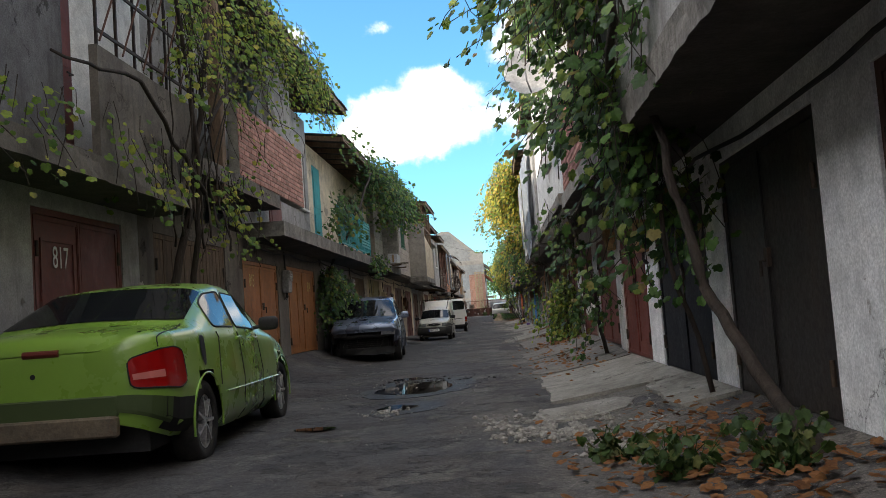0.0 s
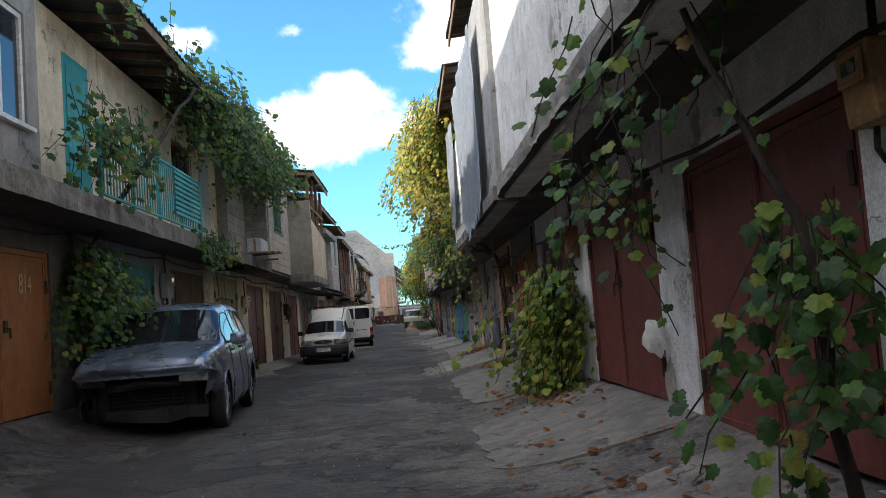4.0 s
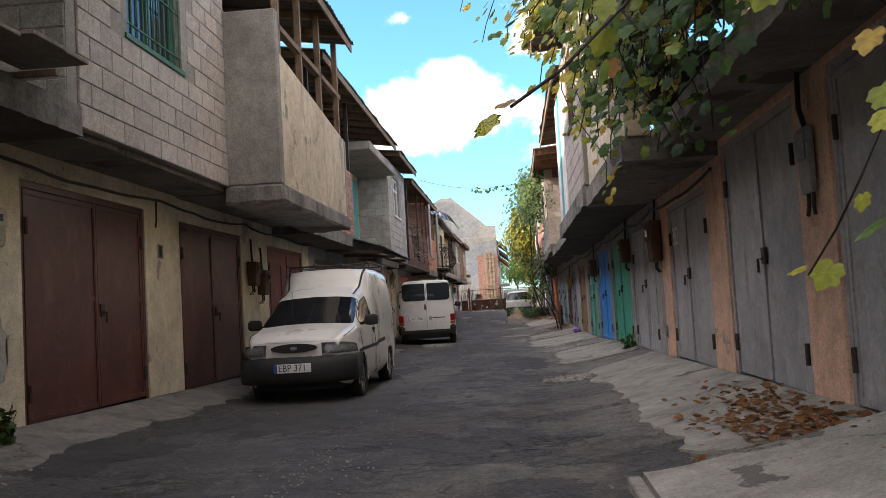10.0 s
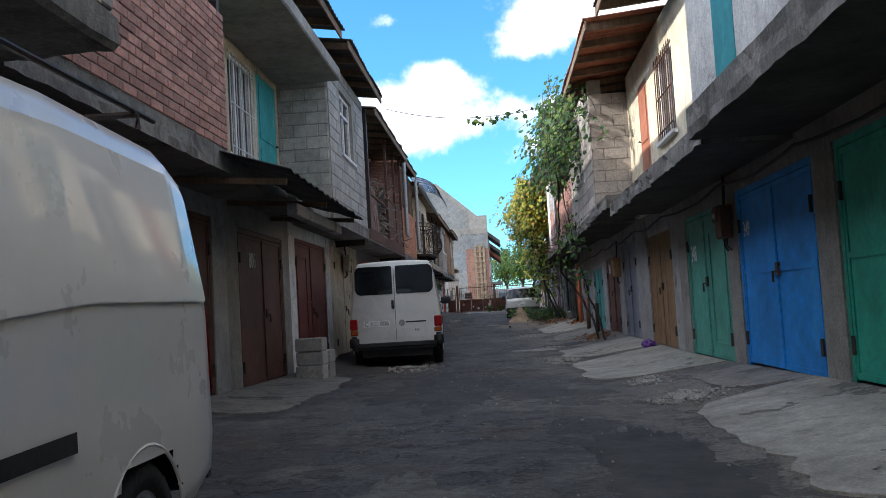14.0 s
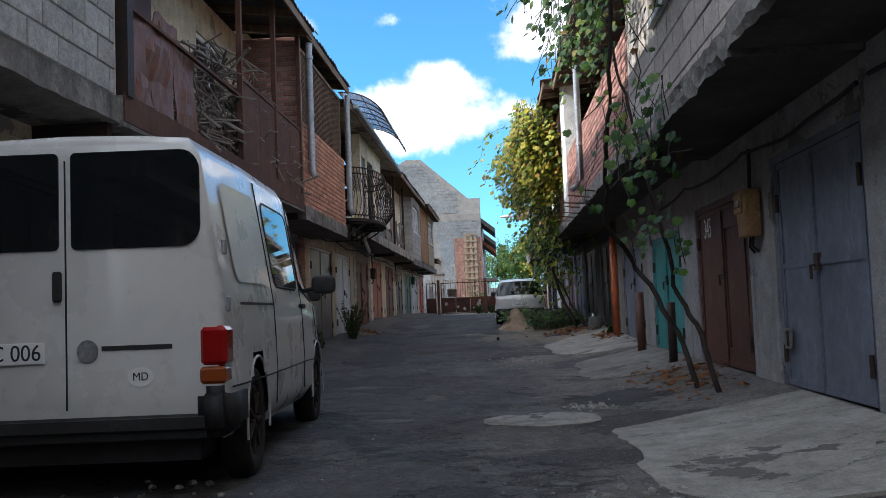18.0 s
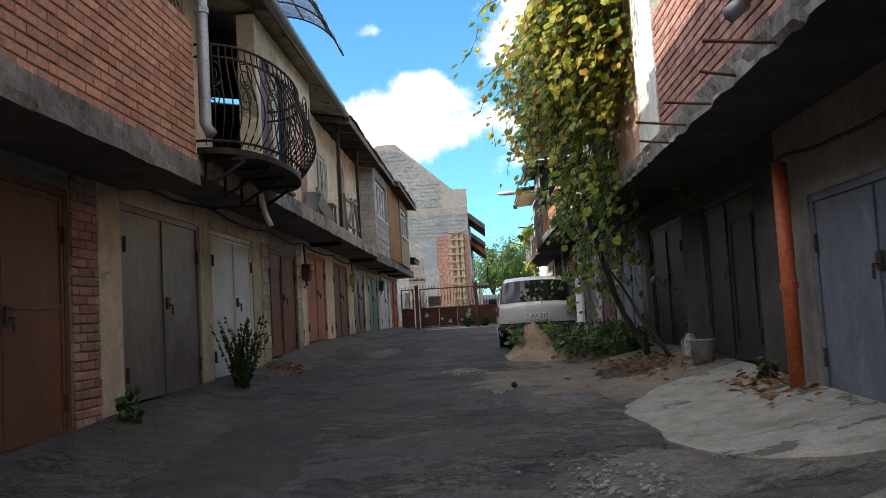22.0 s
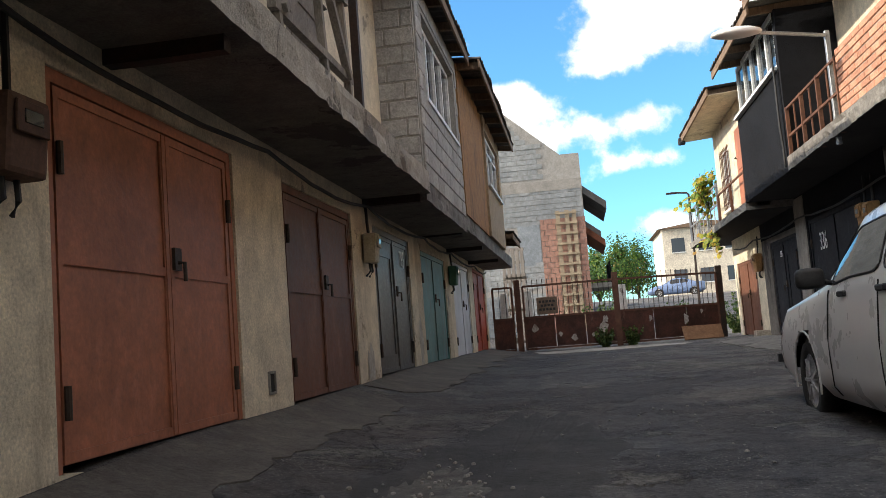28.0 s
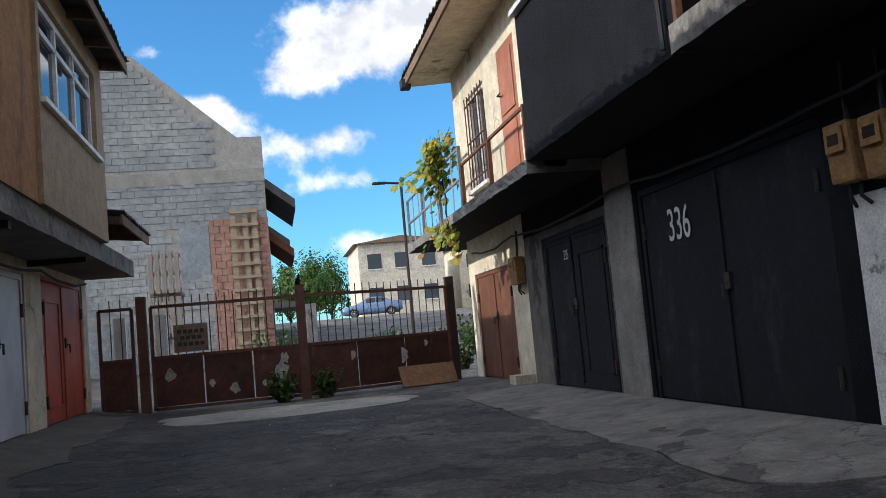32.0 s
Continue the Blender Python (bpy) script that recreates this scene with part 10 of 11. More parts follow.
def low_canopy():
    ob = thing("door_canopy", "rusty corrugated sheet canopy sagging over a door", "canopy", at=(-2.6, 45, 2.3))
    bm = bmesh.new()
    n, cols = 60, 4
    vs = [[bm.verts.new((-2.92 + 0.72 * i / cols, 42.9 + 4.6 * k / n, 2.47 - 0.06 * i - 0.05 * k / n + 0.018 * math.sin(k * 1.6) + 0.02 * noise.noise(Vector((i, k * 0.2, 1))))) for i in range(cols + 1)] for k in range(n + 1)]
    for q, s in zip(vs, vs[1:]):
        for i in range(cols):
            bm.faces.new((q[i], q[i + 1], s[i + 1], s[i]))
    bmesh.ops.solidify(bm, geom=bm.faces[:], thickness=0.006)
    part("sheet", bm, ROOF, ob, "", True)
    for y in (43.2, 45.2, 47.2):
        bm = bmesh.new()
        beam(bm, (-3.5, y, 2.26), (-2.3, y, 2.16), 0.05, 0.06)
        part("rafter", bm, WOOD, ob)
    part("fascia", box_bm(-2.62, -2.5, 44.5, 47.3, 1.98, 2.12, 0.01), GREYP, ob, "pale concrete beam")


low_canopy()


def rust_balcony():
    ob = thing("balcony_railing", "rusty sheet steel balcony front with iron posts", "railing", at=(-2.88, 56, 2.5))
    x = sx("L", 0.68)
    part("post", box_bm(x - 0.05, x + 0.05, 52.62, 52.74, 2.55, 5.0), IRON, ob)
    for y, z in ((55.9, 5.0), (57.5, 5.05), (59.0, 5.05)):
        part("post", box_bm(x - 0.03, x + 0.03, y - 0.03, y + 0.03, 2.55, z), RUST, ob)
    for k in range(4):
        y = 55.95 + k * 0.78
        part("panel", box_bm(x - 0.006, x + 0.006, y, y + 0.765, 2.58, 3.52, 0.003), RUST, ob)
    part("rail", box_bm(x - 0.02, x + 0.02, 55.9, 59.05, 3.522, 3.56), RUST, ob)
    part("edge_plate", box_bm(x + 0.012, x + 0.03, 52.6, 59.05, 2.34, 2.57, 0.003), RUST, ob)
    for k in range(3):
        y = 52.8 + k * 0.55
        bm = box_bm(x - 0.04, x - 0.03, y, y + 0.53, 2.58, 3.35 + 0.12 * (k % 2))
        rough_edges(bm, 0.05, 5, k)
        part("torn_sheet", bm, RUSTB, ob, "torn rusty sheet")
    part("rail", box_bm(x - 0.02, x + 0.02, 52.7, 55.9, 3.3, 3.33), RUST, ob)
    w = thing("brushwood_pile", "grey heap of cut brushwood stacked on a balcony", "firewood", at=(-3.2, 56.5, 2.56))
    r, bm = random.Random(3), bmesh.new()
    for _ in range(420):
        y, z = r.uniform(54.6, 58.9), 2.58
        top = 1.35 * math.exp(-((y - 56.6) / 1.9) ** 4)
        z += r.uniform(0, top)
        xx = r.uniform(-3.45, -2.95)
        d = Vector((r.uniform(-0.5, 0.5), r.uniform(-1, 1), r.uniform(-0.35, 0.5))).normalized() * r.uniform(0.25, 0.5)
        c = Vector((xx, y, z))
        tube(bm, [c - d, c + Vector((0, 0, r.uniform(-0.04, 0.06))), c + d], r.uniform(0.01, 0.022), 5, 0.008)
    pw = part("branch", bm, GREYWOOD, w)
    tagged(pw, "cut grey branches", kind="stuff")


rust_balcony()


def lattice():
    ob = thing("balcony_lattice", "brown diagonal wooden lattice over a brick parapet", "lattice", at=(-2.85, 61, 3.7))
    x = sx("L", 0.64)
    y0, y1, z0, z1 = 59.25, 62.65, 3.72, 4.85
    part("backing", box_bm(x - 0.06, x - 0.05, y0, y1, z0, z1), RUST, ob, "dark brown backing sheet")
    n = 0
    c = y0 - (z1 - z0)
    while c < y1:
        for s in (0, 1):
            a, b = max(y0, c), min(y1, c + (z1 - z0))
            if b - a < 0.03:
                continue
            za, zb = z0 + (a - c), z0 + (b - c)
            if s:
                za, zb = z1 - (a - c), z1 - (b - c)
            bm = bmesh.new()
            beam(bm, (x - 0.02 + s * 0.014, a, za), (x - 0.02 + s * 0.014, b, zb), 0.012, 0.028)
            part("slat", bm, WOOD, ob)
        c += 0.13
    for a, b, cc, d in ((y0 - 0.05, y1 + 0.05, z0 - 0.04, z0), (y0 - 0.05, y1 + 0.05, z1, z1 + 0.05), (y0 - 0.05, y0, z0, z1), (y1, y1 + 0.05, z0, z1)):
        part("frame", box_bm(x - 0.04, x + 0.02, a, b, cc, d), WOOD, ob)


lattice()


def iron_balcony():
    ob = thing("iron_balcony", "black wrought iron balcony with a bulging scrolled railing", "balcony", at=(-2.9, 64.6, 2.6))
    yc, hw, out, ux = 64.55, 1.45, 0.62, sx("L", 0.6)

    def plan(t, push=0.0):
        return Vector((ux + (out + push) * math.sin(t) ** 0.8 if 0 < t < math.pi else ux, yc - (hw + push * 0.5) * math.cos(t), 0))

    n = 34
    ts = [math.pi * k / n for k in range(n + 1)]
    bm = bmesh.new()
    lo, hi = [], []
    for t in ts:
        p = plan(t)
        lo.append(bm.verts.new((p.x, p.y, 2.56)))
        hi.append(bm.verts.new((p.x, p.y, 2.62)))
    bm.faces.new(hi)
    bm.faces.new(lo[::-1])
    for k in range(n):
        bm.faces.new((lo[k], lo[k + 1], hi[k + 1], hi[k]))
    bm.faces.new((lo[-1], lo[0], hi[0], hi[-1]))
    part("platform", bm, IRON, ob)
    for z, push in ((3.62, 0.0), (3.5, 0.0), (2.68, 0.02)):
        bm = bmesh.new()
        tube(bm, [plan(t, push) + Vector((0, 0, z)) for t in ts], 0.014, 6)
        part("rail", bm, IRON, ob)
    for k in range(1, n):
        t = ts[k]
        bm = bmesh.new()
        tube(bm, [plan(t, 0.2 * math.sin(math.pi * (1 - s) ** 1.7)) + Vector((0, 0, 2.64 + 0.98 * s)) for s in (j / 10 for j in range(11))], 0.008, 5)
        part("bar", bm, IRON, ob)
    for k in range(2, n - 1, 4):
        for z0, s in ((3.1, 1), (3.3, -1)):
            bm = bmesh.new()
            pts = []
            for j in range(22):
                a, rr = j * 0.55, 0.16 * (1 - j / 26)
                pts.append(plan(ts[k] + s * rr * math.cos(a) / hw, 0.13) + Vector((0, 0, z0 + rr * math.sin(a))))
            tube(bm, pts, 0.007, 5)
            part("scroll", bm, IRON, ob)
    for y in (63.3, 63.95, 64.6, 65.3):
        bm = bmesh.new()
        beam(bm, (ux + 0.012, y, 2.53), (ux + 0.5, y, 2.53), 0.035, 0.035)
        beam(bm, (ux + 0.012, y, 2.26), (ux + 0.4, y, 2.5), 0.03, 0.03)
        beam(bm, (ux + 0.012, y, 2.24), (ux + 0.012, y, 2.52), 0.03, 0.03)
        part("bracket", bm, IRON, ob)
    c = thing("glass_canopy", "arched clear plastic canopy on thin iron ribs", "canopy", at=(-2.6, 65, 4.9))
    prof = [(-2.95 + 0.95 * math.sin(a), 4.35 + 0.75 * math.cos(a)) for a in (j * 0.115 for j in range(13))]
    bm = bmesh.new()
    rows = [[bm.verts.new((x, 63.0 + 3.6 * k / 6, z)) for x, z in prof] for k in range(7)]
    for q, s in zip(rows, rows[1:]):
        for i in range(len(prof) - 1):
            bm.faces.new((q[i], q[i + 1], s[i + 1], s[i]))
    bmesh.ops.solidify(bm, geom=bm.faces[:], thickness=0.006)
    clear = plain("clear_polycarbonate", (0.75, 0.8, 0.82), 0.25)
    clear.node_tree.nodes["Principled BSDF"].inputs["Transmission Weight"].default_value = 0.85
    sheet = part("sheet", bm, clear, c, "", True)
    sheet.visible_shadow = False
    for k in range(7):
        bm = bmesh.new()
        tube(bm, [(x, 63.0 + 3.6 * k / 6, z - 0.015) for x, z in prof], 0.012, 5)
        part("rib", bm, IRON, c)
    for j in (0, 4, 8, 12):
        bm = bmesh.new()
        tube(bm, [(prof[j][0], 63.0, prof[j][1] - 0.015), (prof[j][0], 66.6, prof[j][1] - 0.015)], 0.01, 5)
        part("purlin", bm, IRON, c)


iron_balcony()


def cluttered_balcony():
    x = sx("L", 0.62)
    for y, z in ((71.6, 4.7), (74.1, 4.75)):
        tagged(part("post", box_bm(x - 0.03, x + 0.03, y - 0.03, y + 0.03, 2.64, z), IRON), "thin dark iron post carrying a roof edge", "post")
    b = thing("plastic_basin", "pale blue plastic basin on a balcony edge", "basin", at=(x - 0.05, 68.6, 2.65))
    bm = bmesh.new()
    rings = [[bm.verts.new((x - 0.08 + rr * math.cos(a), 68.6 + rr * math.sin(a), z)) for a in (k * math.pi / 10 for k in range(20))] for rr, z in ((0.17, 2.65), (0.25, 2.92), (0.27, 2.92), (0.24, 2.91), (0.16, 2.67))]
    bm.faces.new(rings[0][::-1])
    bm.faces.new(rings[-1])
    for q, s in zip(rings, rings[1:]):
        for k in range(20):
            bm.faces.new((q[k], q[(k + 1) % 20], s[(k + 1) % 20], s[k]))
    part("bowl", bm, BLUEPL, b, "", True)
    for k, (y, lean) in enumerate(((69.45, 1.0), (69.75, 1.15), (70.2, 0.7), (70.6, -0.4))):
        ob = thing("plank", "wide grey weathered board leaning along a balcony edge", "plank", group="planks on a balcony", at=(x - 0.1, y, 2.65))
        bm = bmesh.new()
        beam(bm, (x + 0.02 - 0.05 * k, y + lean, 2.68), (x - 0.06 - 0.05 * k, y, 3.02 + 0.03 * k), 0.03, 0.30 - 0.05 * k)
        part("board", bm, GREYWOOD, ob)
    t = thing("wooden_trestle", "old grey wooden frame leaning on a balcony", "frame", at=(x, 73, 2.65))
    for a, bb in (((x, 72.3, 2.66), (x - 0.02, 72.2, 3.42)), ((x, 73.2, 2.66), (x - 0.02, 73.15, 3.45)), ((x, 73.8, 2.66), (x - 0.02, 73.75, 3.5)), ((x, 72.2, 3.3), (x, 73.85, 3.4)), ((x, 72.2, 2.8), (x, 73.85, 2.82)), ((x + 0.03, 72.3, 2.8), (x + 0.03, 73.1, 3.35)), ((x + 0.03, 73.7, 2.8), (x + 0.03, 73.2, 3.35))):
        bm = bmesh.new()
        beam(bm, a, bb, 0.05, 0.05)
        part("slat", bm, GREYWOOD, t)
    s = thing("wooden_stool", "dark wooden stool on a balcony", "stool", at=(x - 0.2, 71.1, 2.65))
    part("seat", box_bm(x - 0.35, x - 0.02, 70.85, 71.25, 3.02, 3.06, 0.005), WOOD, s)
    for a in (x - 0.32, x - 0.05):
        for y in (70.88, 71.22):
            part("leg", box_bm(a - 0.02, a + 0.02, y - 0.02, y + 0.02, 2.645, 3.02), WOOD, s)
    bm = bmesh.new()
    tube(bm, [(sx("L", 0.9), 63.1, 4.82), (sx("L", 0.9), 71.0, 4.7)], 0.05, 10)
    tagged(part("gutter", bm, GALV), "galvanised round gutter under an eave", "gutter")


cluttered_balcony()
railing("rusty pipe railing with an open frame beside bricks", "R", 77.7, 80.0, 2.8, 3.62, 0.74, RUSTRAIL, 0.35, 4, 0.012, (3.25,))
railing("thin grey pipe railing on an end balcony", "R", 86.3, 90.8, 2.74, 3.6, 0.74, GALV, 0.55, 4, 0.012, (3.2,))
railing("thin rusty balcony rail before an orange door", "R", 83.3, 86.2, 2.74, 3.35, 0.74, RUSTRAIL, 0, 3, 0.012)
for k in range(7):
    bm = bmesh.new()
    y = 58.4 + k * 0.75
    tube(bm, [(sx("R", 0.7), y, 2.33), (sx("R", 1.05 + 0.08 * (k % 3)), y - 0.05, 2.36 + 0.02 * (k % 2))], 0.011, 6)
    tagged(part("steel_rod", bm, RUSTRAIL), "rusty reinforcing rod sticking out of a slab edge", "rod", "rods in a slab edge")


def street_lamp():
    ob = thing("street_lamp", "white street lamp head on a long wall arm", "lamp", at=(1.45, 77.9, 3.9))
    bm = bmesh.new()
    tube(bm, [(1.5, 77.95, 3.95), (1.0, 77.7, 3.95), (0.6, 77.45, 3.93)], 0.022, 8)
    part("arm", bm, GALV, ob)
    bm = bmesh.new()
    bmesh.ops.create_uvsphere(bm, u_segments=14, v_segments=8, radius=1.0)
    for v in bm.verts:
        v.co = Vector((0.42 + v.co.x * 0.27, 77.33 + v.co.y * 0.13, 3.9 + v.co.z * (0.07 if v.co.z > 0 else 0.045)))
    part("head", bm, WHITEPL, ob, "", True)
    part("pole", box_bm(1.47, 1.52, 77.92, 77.98, 2.72, 4.0, 0.005), GALV, ob)
    p = thing("street_lamp", "dark far street lamp on a slim pole", "lamp", at=(2.0, 95, 0.5))
    bm = bmesh.new()
    tube(bm, [(2.05, 95, 0.1), (2.05, 95, 4.6), (2.0, 95, 4.66), (1.55, 95, 4.7)], 0.035, 8, 0.025)
    part("pole", bm, IRON, p)
    part("head", box_bm(1.4, 1.7, 94.93, 95.07, 4.66, 4.71, 0.01), IRON, p)
    e = thing("floodlight", "small dark floodlight on an eave corner", "lamp", at=(1.0, 87.2, 4.6))
    part("case", box_bm(0.94, 1.08, 87.1, 87.25, 4.64, 4.78, 0.01), BLACKPL, e)
    part("lens", box_bm(0.95, 1.07, 87.095, 87.1, 4.65, 4.76), GLASS, e)
    bm = bmesh.new()
    beam(bm, (1.02, 87.17, 4.77), (1.06, 87.17, 4.88), 0.02, 0.02)
    part("arm", bm, IRON, e)


street_lamp()


def tarp(label, y0, y1, z_top, seed, low):
    """Torn plastic sheeting hung on a wall, ragged along the bottom."""
    bm = bmesh.new()
    n, m = 34, 22
    grid = []
    for i in range(n + 1):
        y = y0 + (y1 - y0) * i / n
        bot = low(i / n) + 0.28 * noise.noise(Vector((y * 2.3, seed, 0))) + 0.22 * noise.noise(Vector((y * 6.7, seed, 1)))
        grid.append([bm.verts.new((sx("R", 0.86) - 0.05 * noise.noise(Vector((y * 2.2, z0 * 0.5, seed))) - 0.02 * noise.noise(Vector((y * 7, z0 * 1.4, seed))), y + 0.05 * noise.noise(Vector((z0 * 2, y, seed))), z0))
                     for z0 in (z_top + (bot - z_top) * j / m for j in range(m + 1))])
    for q, s in zip(grid, grid[1:]):
        for j in range(m):
            bm.faces.new((q[j], q[j + 1], s[j + 1], s[j]))
    bmesh.ops.solidify(bm, geom=bm.faces[:], thickness=0.004)
    sheeting = mat("weathered_plastic_sheet", (0.40, 0.43, 0.47), (0.31, 0.335, 0.37), 2.5, 0.55, 0, 0.25, 40, (0.2, 0.2, 0.2), 0.3)
    return tagged(part("plastic_sheet", bm, sheeting, None, "", True), label, "tarpaulin")


tarp("torn grey-blue plastic sheet hung on an upper wall", 20.4, 24.4, 4.7, 1, lambda t: 2.5 - 0.25 * math.sin(math.pi * t))
tarp("narrow torn plastic strip hung on a wall", 25.7, 27.3, 4.6, 2, lambda t: 2.75)


def block_stack():
    for i, (y, z) in enumerate(((48.25, 0), (48.68, 0), (48.3, 1), (48.72, 1), (48.26, 2))):
        zb = ground_z(-3.1, 47.95)
        ob = thing("concrete_block", "pale concrete block in a low stack by a wall", "block", "stacked concrete blocks", at=(-3.1, y - 0.45, zb + z * 0.2))
        bm = box_bm(-3.33 + 0.03 * (i % 2), -2.93 + 0.03 * (i % 2), y - 0.64, y - 0.26, zb + z * 0.2 + (0.004 if z else -0.03), zb + z * 0.2 + 0.195, 0.012)
        part("block", bm, BLOCK, ob)


block_stack()


def bag(label, x, y, s, mt, seed, up=0.0):
    bm = bmesh.new()
    bmesh.ops.create_icosphere(bm, subdivisions=3, radius=1.0)
    z = ground_z(x, y) + up
    for v in bm.verts:
        k = 1 + 0.35 * noise.noise(v.co * 1.8 + Vector((seed, 0, 0))) + 0.15 * noise.noise(v.co * 5)
        c = v.co * k * s
        v.co = Vector((x + c.x, y + c.y * (1.3 if up == 0 else 0.9), z + (max(-0.01, c.z * 0.7 + s * 0.5) if up == 0 else c.z * 1.5)))
    tagged(part("plastic_bag", bm, mt, None, "", False), label, "bag")


bag("crumpled purple plastic bag at a door foot", 2.02, 49.3, 0.11, plain("purple_plastic", (0.12, 0.04, 0.25), 0.4), 1)
bag("crumpled white plastic bag hung on a pier", 2.13, 16.0, 0.085, WHITEPL, 2, 0.5)


def ball():
    bm = bmesh.new()
    bmesh.ops.create_uvsphere(bm, u_segments=14, v_segments=10, radius=0.035)
    for v in bm.verts:
        v.co += Vector((-0.04, 64.7, ground_z(-0.04, 64.7) + 0.034))
    tagged(part("ball", bm, BLACKPL, None, "", True), "small black ball lying on the lane", "ball")


ball()


def fruit_jar():
    x, y = 2.0, 65.2
    z = ground_z(x, y)
    ob = thing("glass_jar", "large clear glass jar by a vine foot", "jar", at=(x, y, z))
    bm = bmesh.new()
    rings = [[bm.verts.new((x + rr * math.cos(a), y + rr * math.sin(a), z + h)) for a in (k * math.pi / 8 for k in range(16))] for rr, h in ((0.09, 0.0), (0.1, 0.03), (0.1, 0.2), (0.06, 0.26), (0.06, 0.3))]
    bm.faces.new(rings[0][::-1])
    for q, s in zip(rings, rings[1:]):
        for k in range(16):
            bm.faces.new((q[k], q[(k + 1) % 16], s[(k + 1) % 16], s[k]))
    bmesh.ops.solidify(bm, geom=bm.faces[:], thickness=0.004)
    g = plain("clear_glass", (0.85, 0.9, 0.88), 0.05)
    g.node_tree.nodes["Principled BSDF"].inputs["Transmission Weight"].default_value = 0.9
    part("body", bm, g, ob, "", True)
    b = thing("paint_bucket", "grey old bucket with a wire handle", "bucket", at=(2.0, 64.6, ground_z(2.0, 64.6)))
    z = ground_z(2.0, 64.6)
    bm = bmesh.new()
    rings = [[bm.verts.new((2.0 + rr * math.cos(a), 64.6 + rr * math.sin(a), z + h)) for a in (k * math.pi / 8 for k in range(16))] for rr, h in ((0.11, 0.0), (0.14, 0.24), (0.15, 0.25), (0.13, 0.24), (0.1, 0.03))]
    bm.faces.new(rings[0][::-1])
    bm.faces.new(rings[-1])
    for q, s in zip(rings, rings[1:]):
        for k in range(16):
            bm.faces.new((q[k], q[(k + 1) % 16], s[(k + 1) % 16], s[k]))
    part("pail", bm, BOXGREY, b, "", True)
    bm = bmesh.new()
    tube(bm, [(2.0 + 0.145 * math.cos(a), 64.6 - 0.1 * math.sin(a), z + 0.24 - 0.13 * math.sin(a)) for a in (k * math.pi / 10 for k in range(11))], 0.006, 5)
    part("handle", bm, GALV, b)


fruit_jar()


# ---- vents, peeling paint and lock bars ----
PALEPAINT = mat("peeling_pale_paint", (0.46, 0.43, 0.37), (0.34, 0.31, 0.27), 5.0, 0.8, 0, 0.3, 50, (0.15, 0.09, 0.06), 0.5, (1, 1, 1))


def vent(side, y, z):
    ob = thing("wall_vent", "small dark vent hole in a garage wall", "vent", group="vents in garage walls", at=(sx(side, 0), y, z))
    for a, b, c, d in ((y - 0.11, y + 0.11, z + 0.10, z + 0.13), (y - 0.11, y + 0.11, z - 0.13, z - 0.10), (y - 0.11, y - 0.08, z - 0.10, z + 0.10), (y + 0.08, y + 0.11, z - 0.10, z + 0.10)):
        part("frame", box_bm(sx(side, -0.01), sx(side, 0.014), y + (a - y) * 0.6, y + (b - y) * 0.6, z + (c - z) * 0.6, z + (d - z) * 0.6, 0.003), CONC, ob)
    part("grille", box_bm(sx(side, -0.005), sx(side, 0.004), y - 0.05, y + 0.05, z - 0.062, z + 0.062), SEAM, ob)


for y, z in ((70.62, 0.72), (73.6, 0.75), (34.5, 1.75)):
    vent("L", y, z)
for y, z in ((35.8, 0.5), (52.9, 0.45)):
    vent("R", y, z)


def peel(side, y, z, w, h, seed, mt=None, depth=0.0):
    """A flake of old paint left on a door or wall."""
    bm = bmesh.new()
    x = sx(side, -depth) + (0.006 if side == "L" else -0.006)
    ring = []
    for k in range(36):
        t = k * math.pi / 18
        q = 1 + 0.45 * noise.noise(Vector((math.cos(t) * 1.5, math.sin(t) * 1.5, seed))) + 0.35 * noise.noise(Vector((math.cos(t) * 5, math.sin(t) * 5, seed)))
        ring.append(bm.verts.new((x, y + w / 2 * q * math.cos(t), z + h / 2 * q * math.sin(t))))
    f = bm.faces.new(ring)
    bmesh.ops.triangulate(bm, faces=[f])
    tagged(part("paint_flake", bm, mt or PALEPAINT), "pale flake of peeling paint on a wall", "paint", kind="structure")


for k, (side, y, z, w, h) in enumerate((("L", 70.42, 1.1, 0.22, 0.9), ("L", 70.55, 0.6, 0.18, 0.4), ("L", 67.8, 1.3, 0.25, 0.6), ("L", 76.5, 0.7, 0.3, 0.5), ("L", 79.4, 0.9, 0.25, 0.7), ("L", 31.2, 0.8, 0.4, 0.6), ("L", 27.6, 1.0, 0.4, 0.7),
                                        ("R", 25.1, 0.9, 0.3, 0.8), ("R", 22.1, 0.7, 0.35, 0.5), ("R", 16.0, 0.5, 0.25, 0.35), ("R", 38.8, 1.2, 0.15, 0.5), ("L", 13.7, 1.1, 0.3, 0.7), ("L", 9.95, 1.2, 0.35, 0.8))):
    peel(side, y, z, w, h, k)

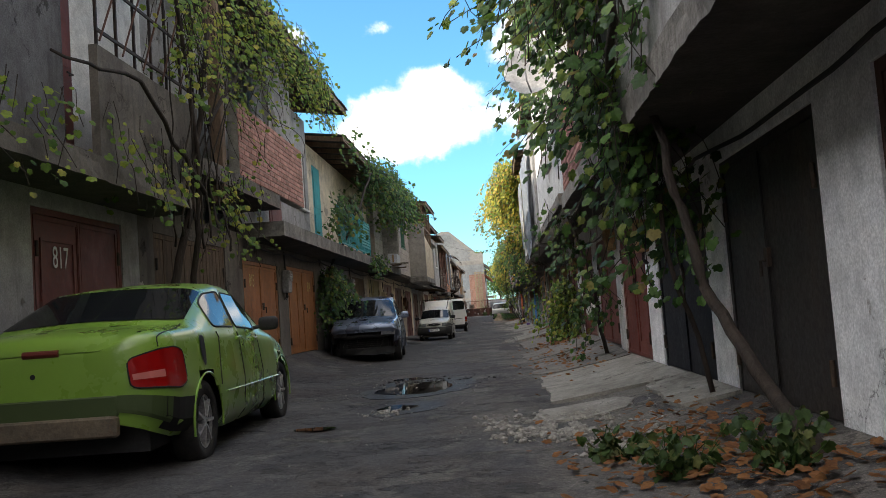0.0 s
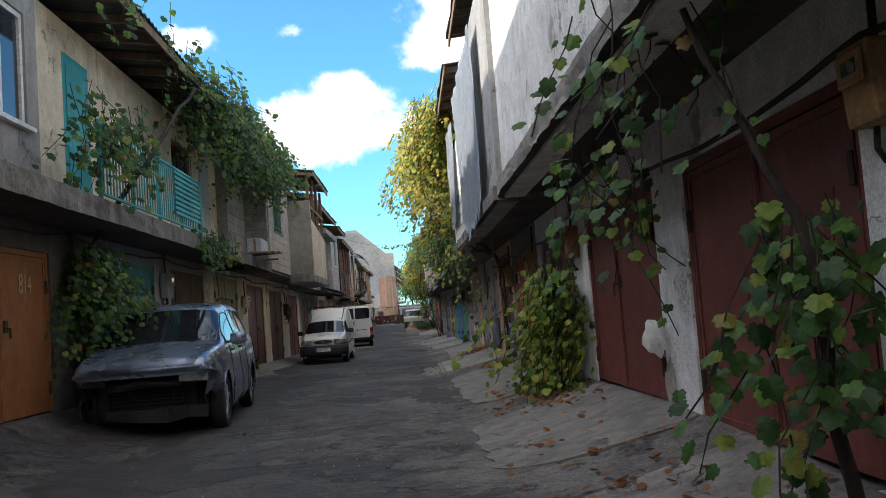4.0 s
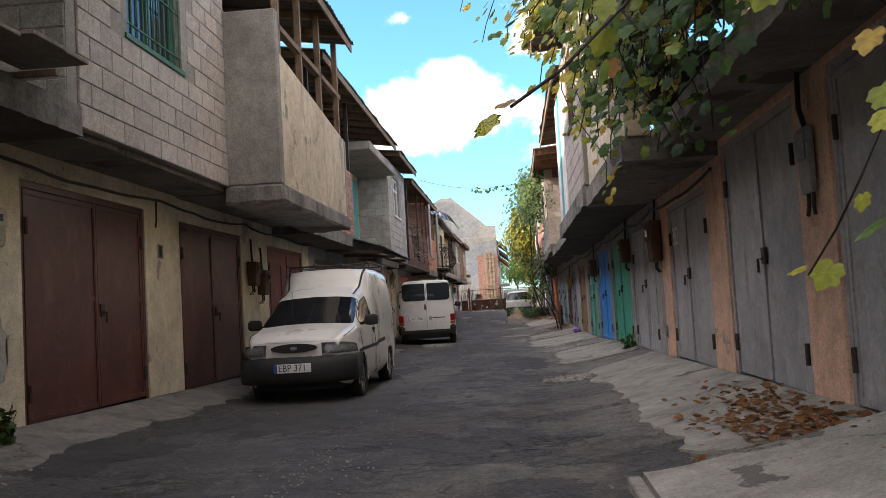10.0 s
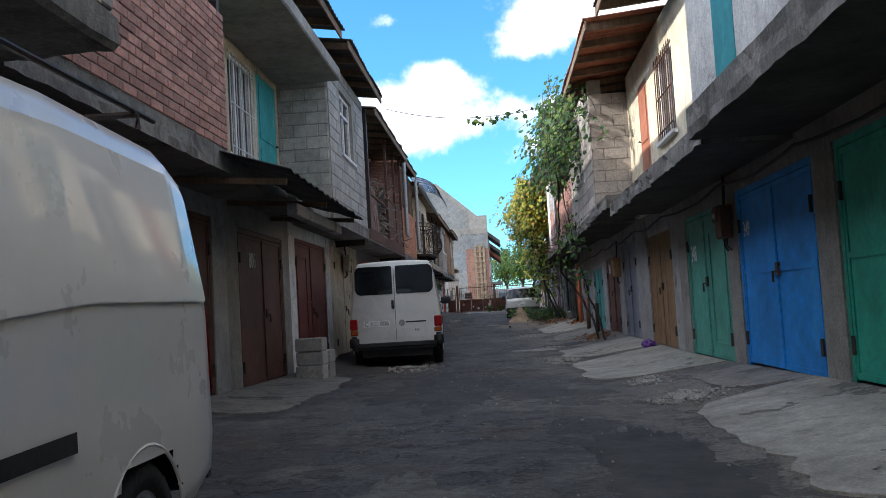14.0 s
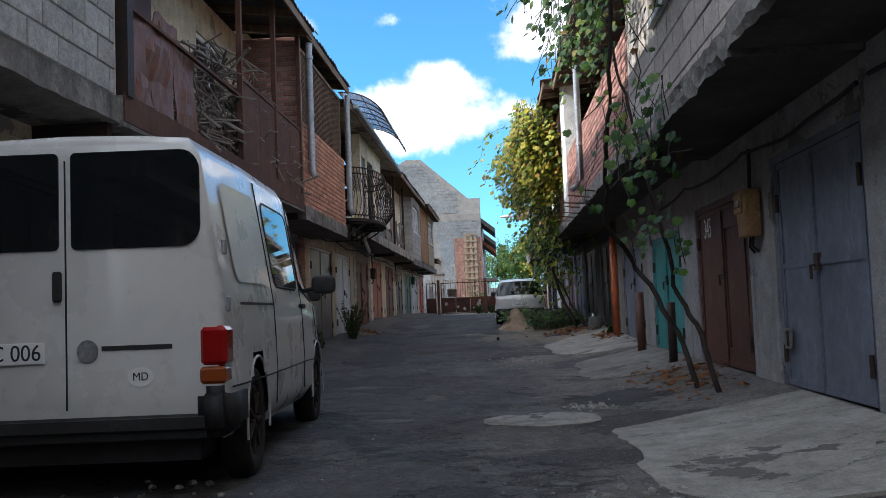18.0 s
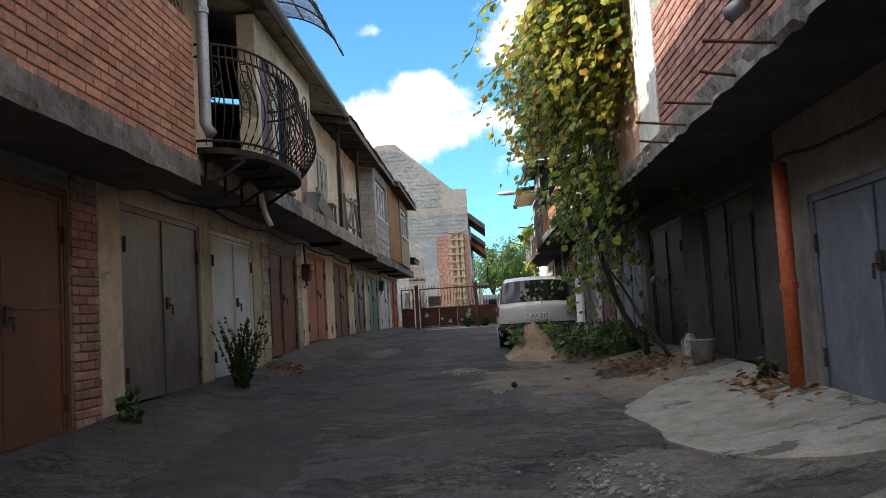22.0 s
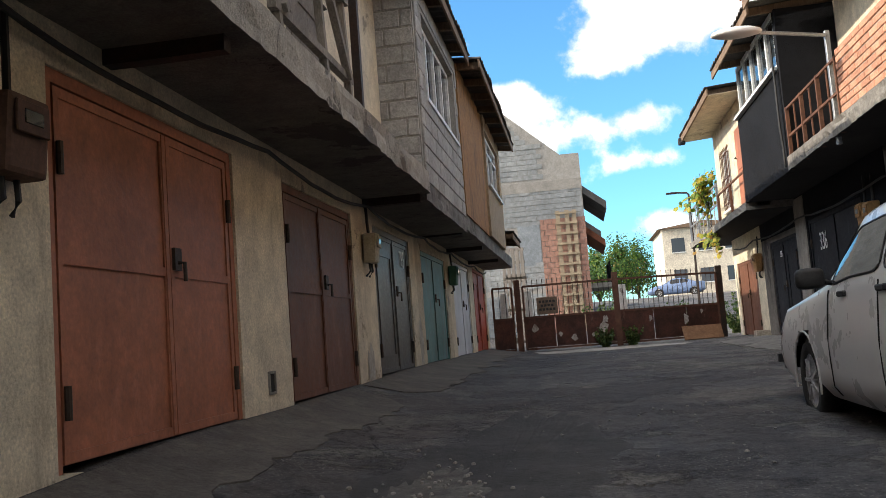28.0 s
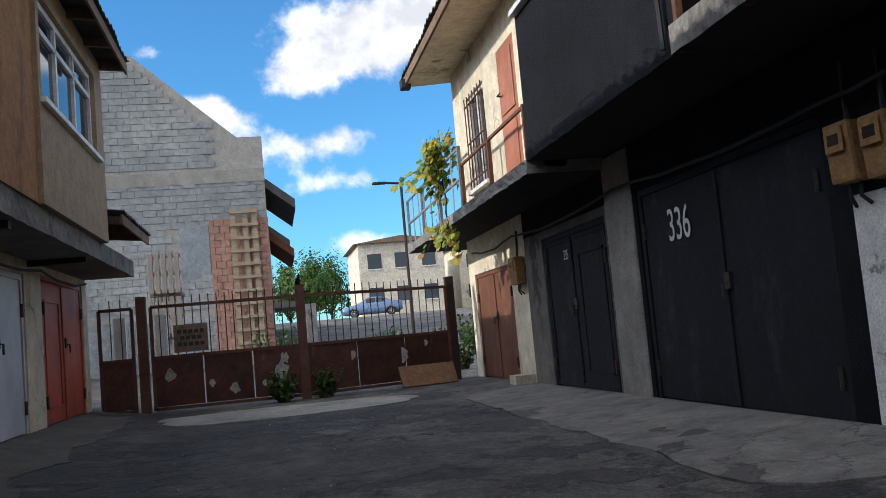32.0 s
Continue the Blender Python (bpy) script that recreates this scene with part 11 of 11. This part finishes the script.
for k, (y, z, w, h) in enumerate(((68.62, 1.2, 0.3, 0.8), (68.55, 0.75, 0.22, 0.5), (68.75, 1.65, 0.2, 0.22), (68.5, 1.0, 0.12, 0.6), (69.35, 1.15, 0.1, 0.28))):
    peel("L", y, z, w, h, 40 + k, PALEPAINT, 0.056)
for k, y in enumerate((28.3, 42.6, 52.55, 59.1, 65.45, 71.6, 76.62, 79.9, 82.4, 85.3)):
    bm = box_bm(XL - 0.05, XL + 0.6, y - 0.04, y + 0.04, 2.2 if y < 60 and y > 50 else 2.34, 2.45)
    rough_edges(bm, 0.008, 2, k)
    tagged(part("soffit_beam", bm, IRON), "dark rusty steel beam under a balcony slab", "beam", kind="structure")


def satellite_dish():
    c = Vector((1.22, 12.0, 4.2))
    ob = thing("satellite_dish", "white satellite dish on a balcony corner among vine leaves", "dish", at=c)
    axis = Vector((-0.3, -0.88, 0.3)).normalized()
    u = axis.cross(Vector((0, 0, 1))).normalized()
    w = u.cross(axis)
    bm = bmesh.new()
    hub, last = bm.verts.new(c), None
    for k in range(1, 7):
        q = 0.40 * k / 6
        ring = [bm.verts.new(c + u * q * math.cos(t) + w * q * 1.08 * math.sin(t) + axis * 0.09 * (k / 6) ** 2) for t in (i * math.pi / 18 for i in range(36))]
        for i in range(36):
            j = (i + 1) % 36
            bm.faces.new((last[i], ring[i], ring[j], last[j]) if last else (hub, ring[i], ring[j]))
        last = ring
    bmesh.ops.solidify(bm, geom=bm.faces[:], thickness=0.012)
    part("reflector", bm, WHITE_BAR, ob, "", True)
    bm = bmesh.new()
    tube(bm, [c - w * 0.42 + axis * 0.08, c - w * 0.36 + axis * 0.3, c - w * 0.12 + axis * 0.44], 0.012, 6)
    part("feed_arm", bm, GALV, ob)
    bm = bmesh.new()
    tube(bm, [c - w * 0.14 + axis * 0.40, c - w * 0.06 + axis * 0.47], 0.03, 10)
    part("receiver", bm, BOXGREY, ob)
    bm = bmesh.new()
    tube(bm, [c - axis * 0.01, c - axis * 0.12, Vector((1.54, 12.47, 4.05))], 0.022, 8)
    part("bracket", bm, GALV, ob)


satellite_dish()
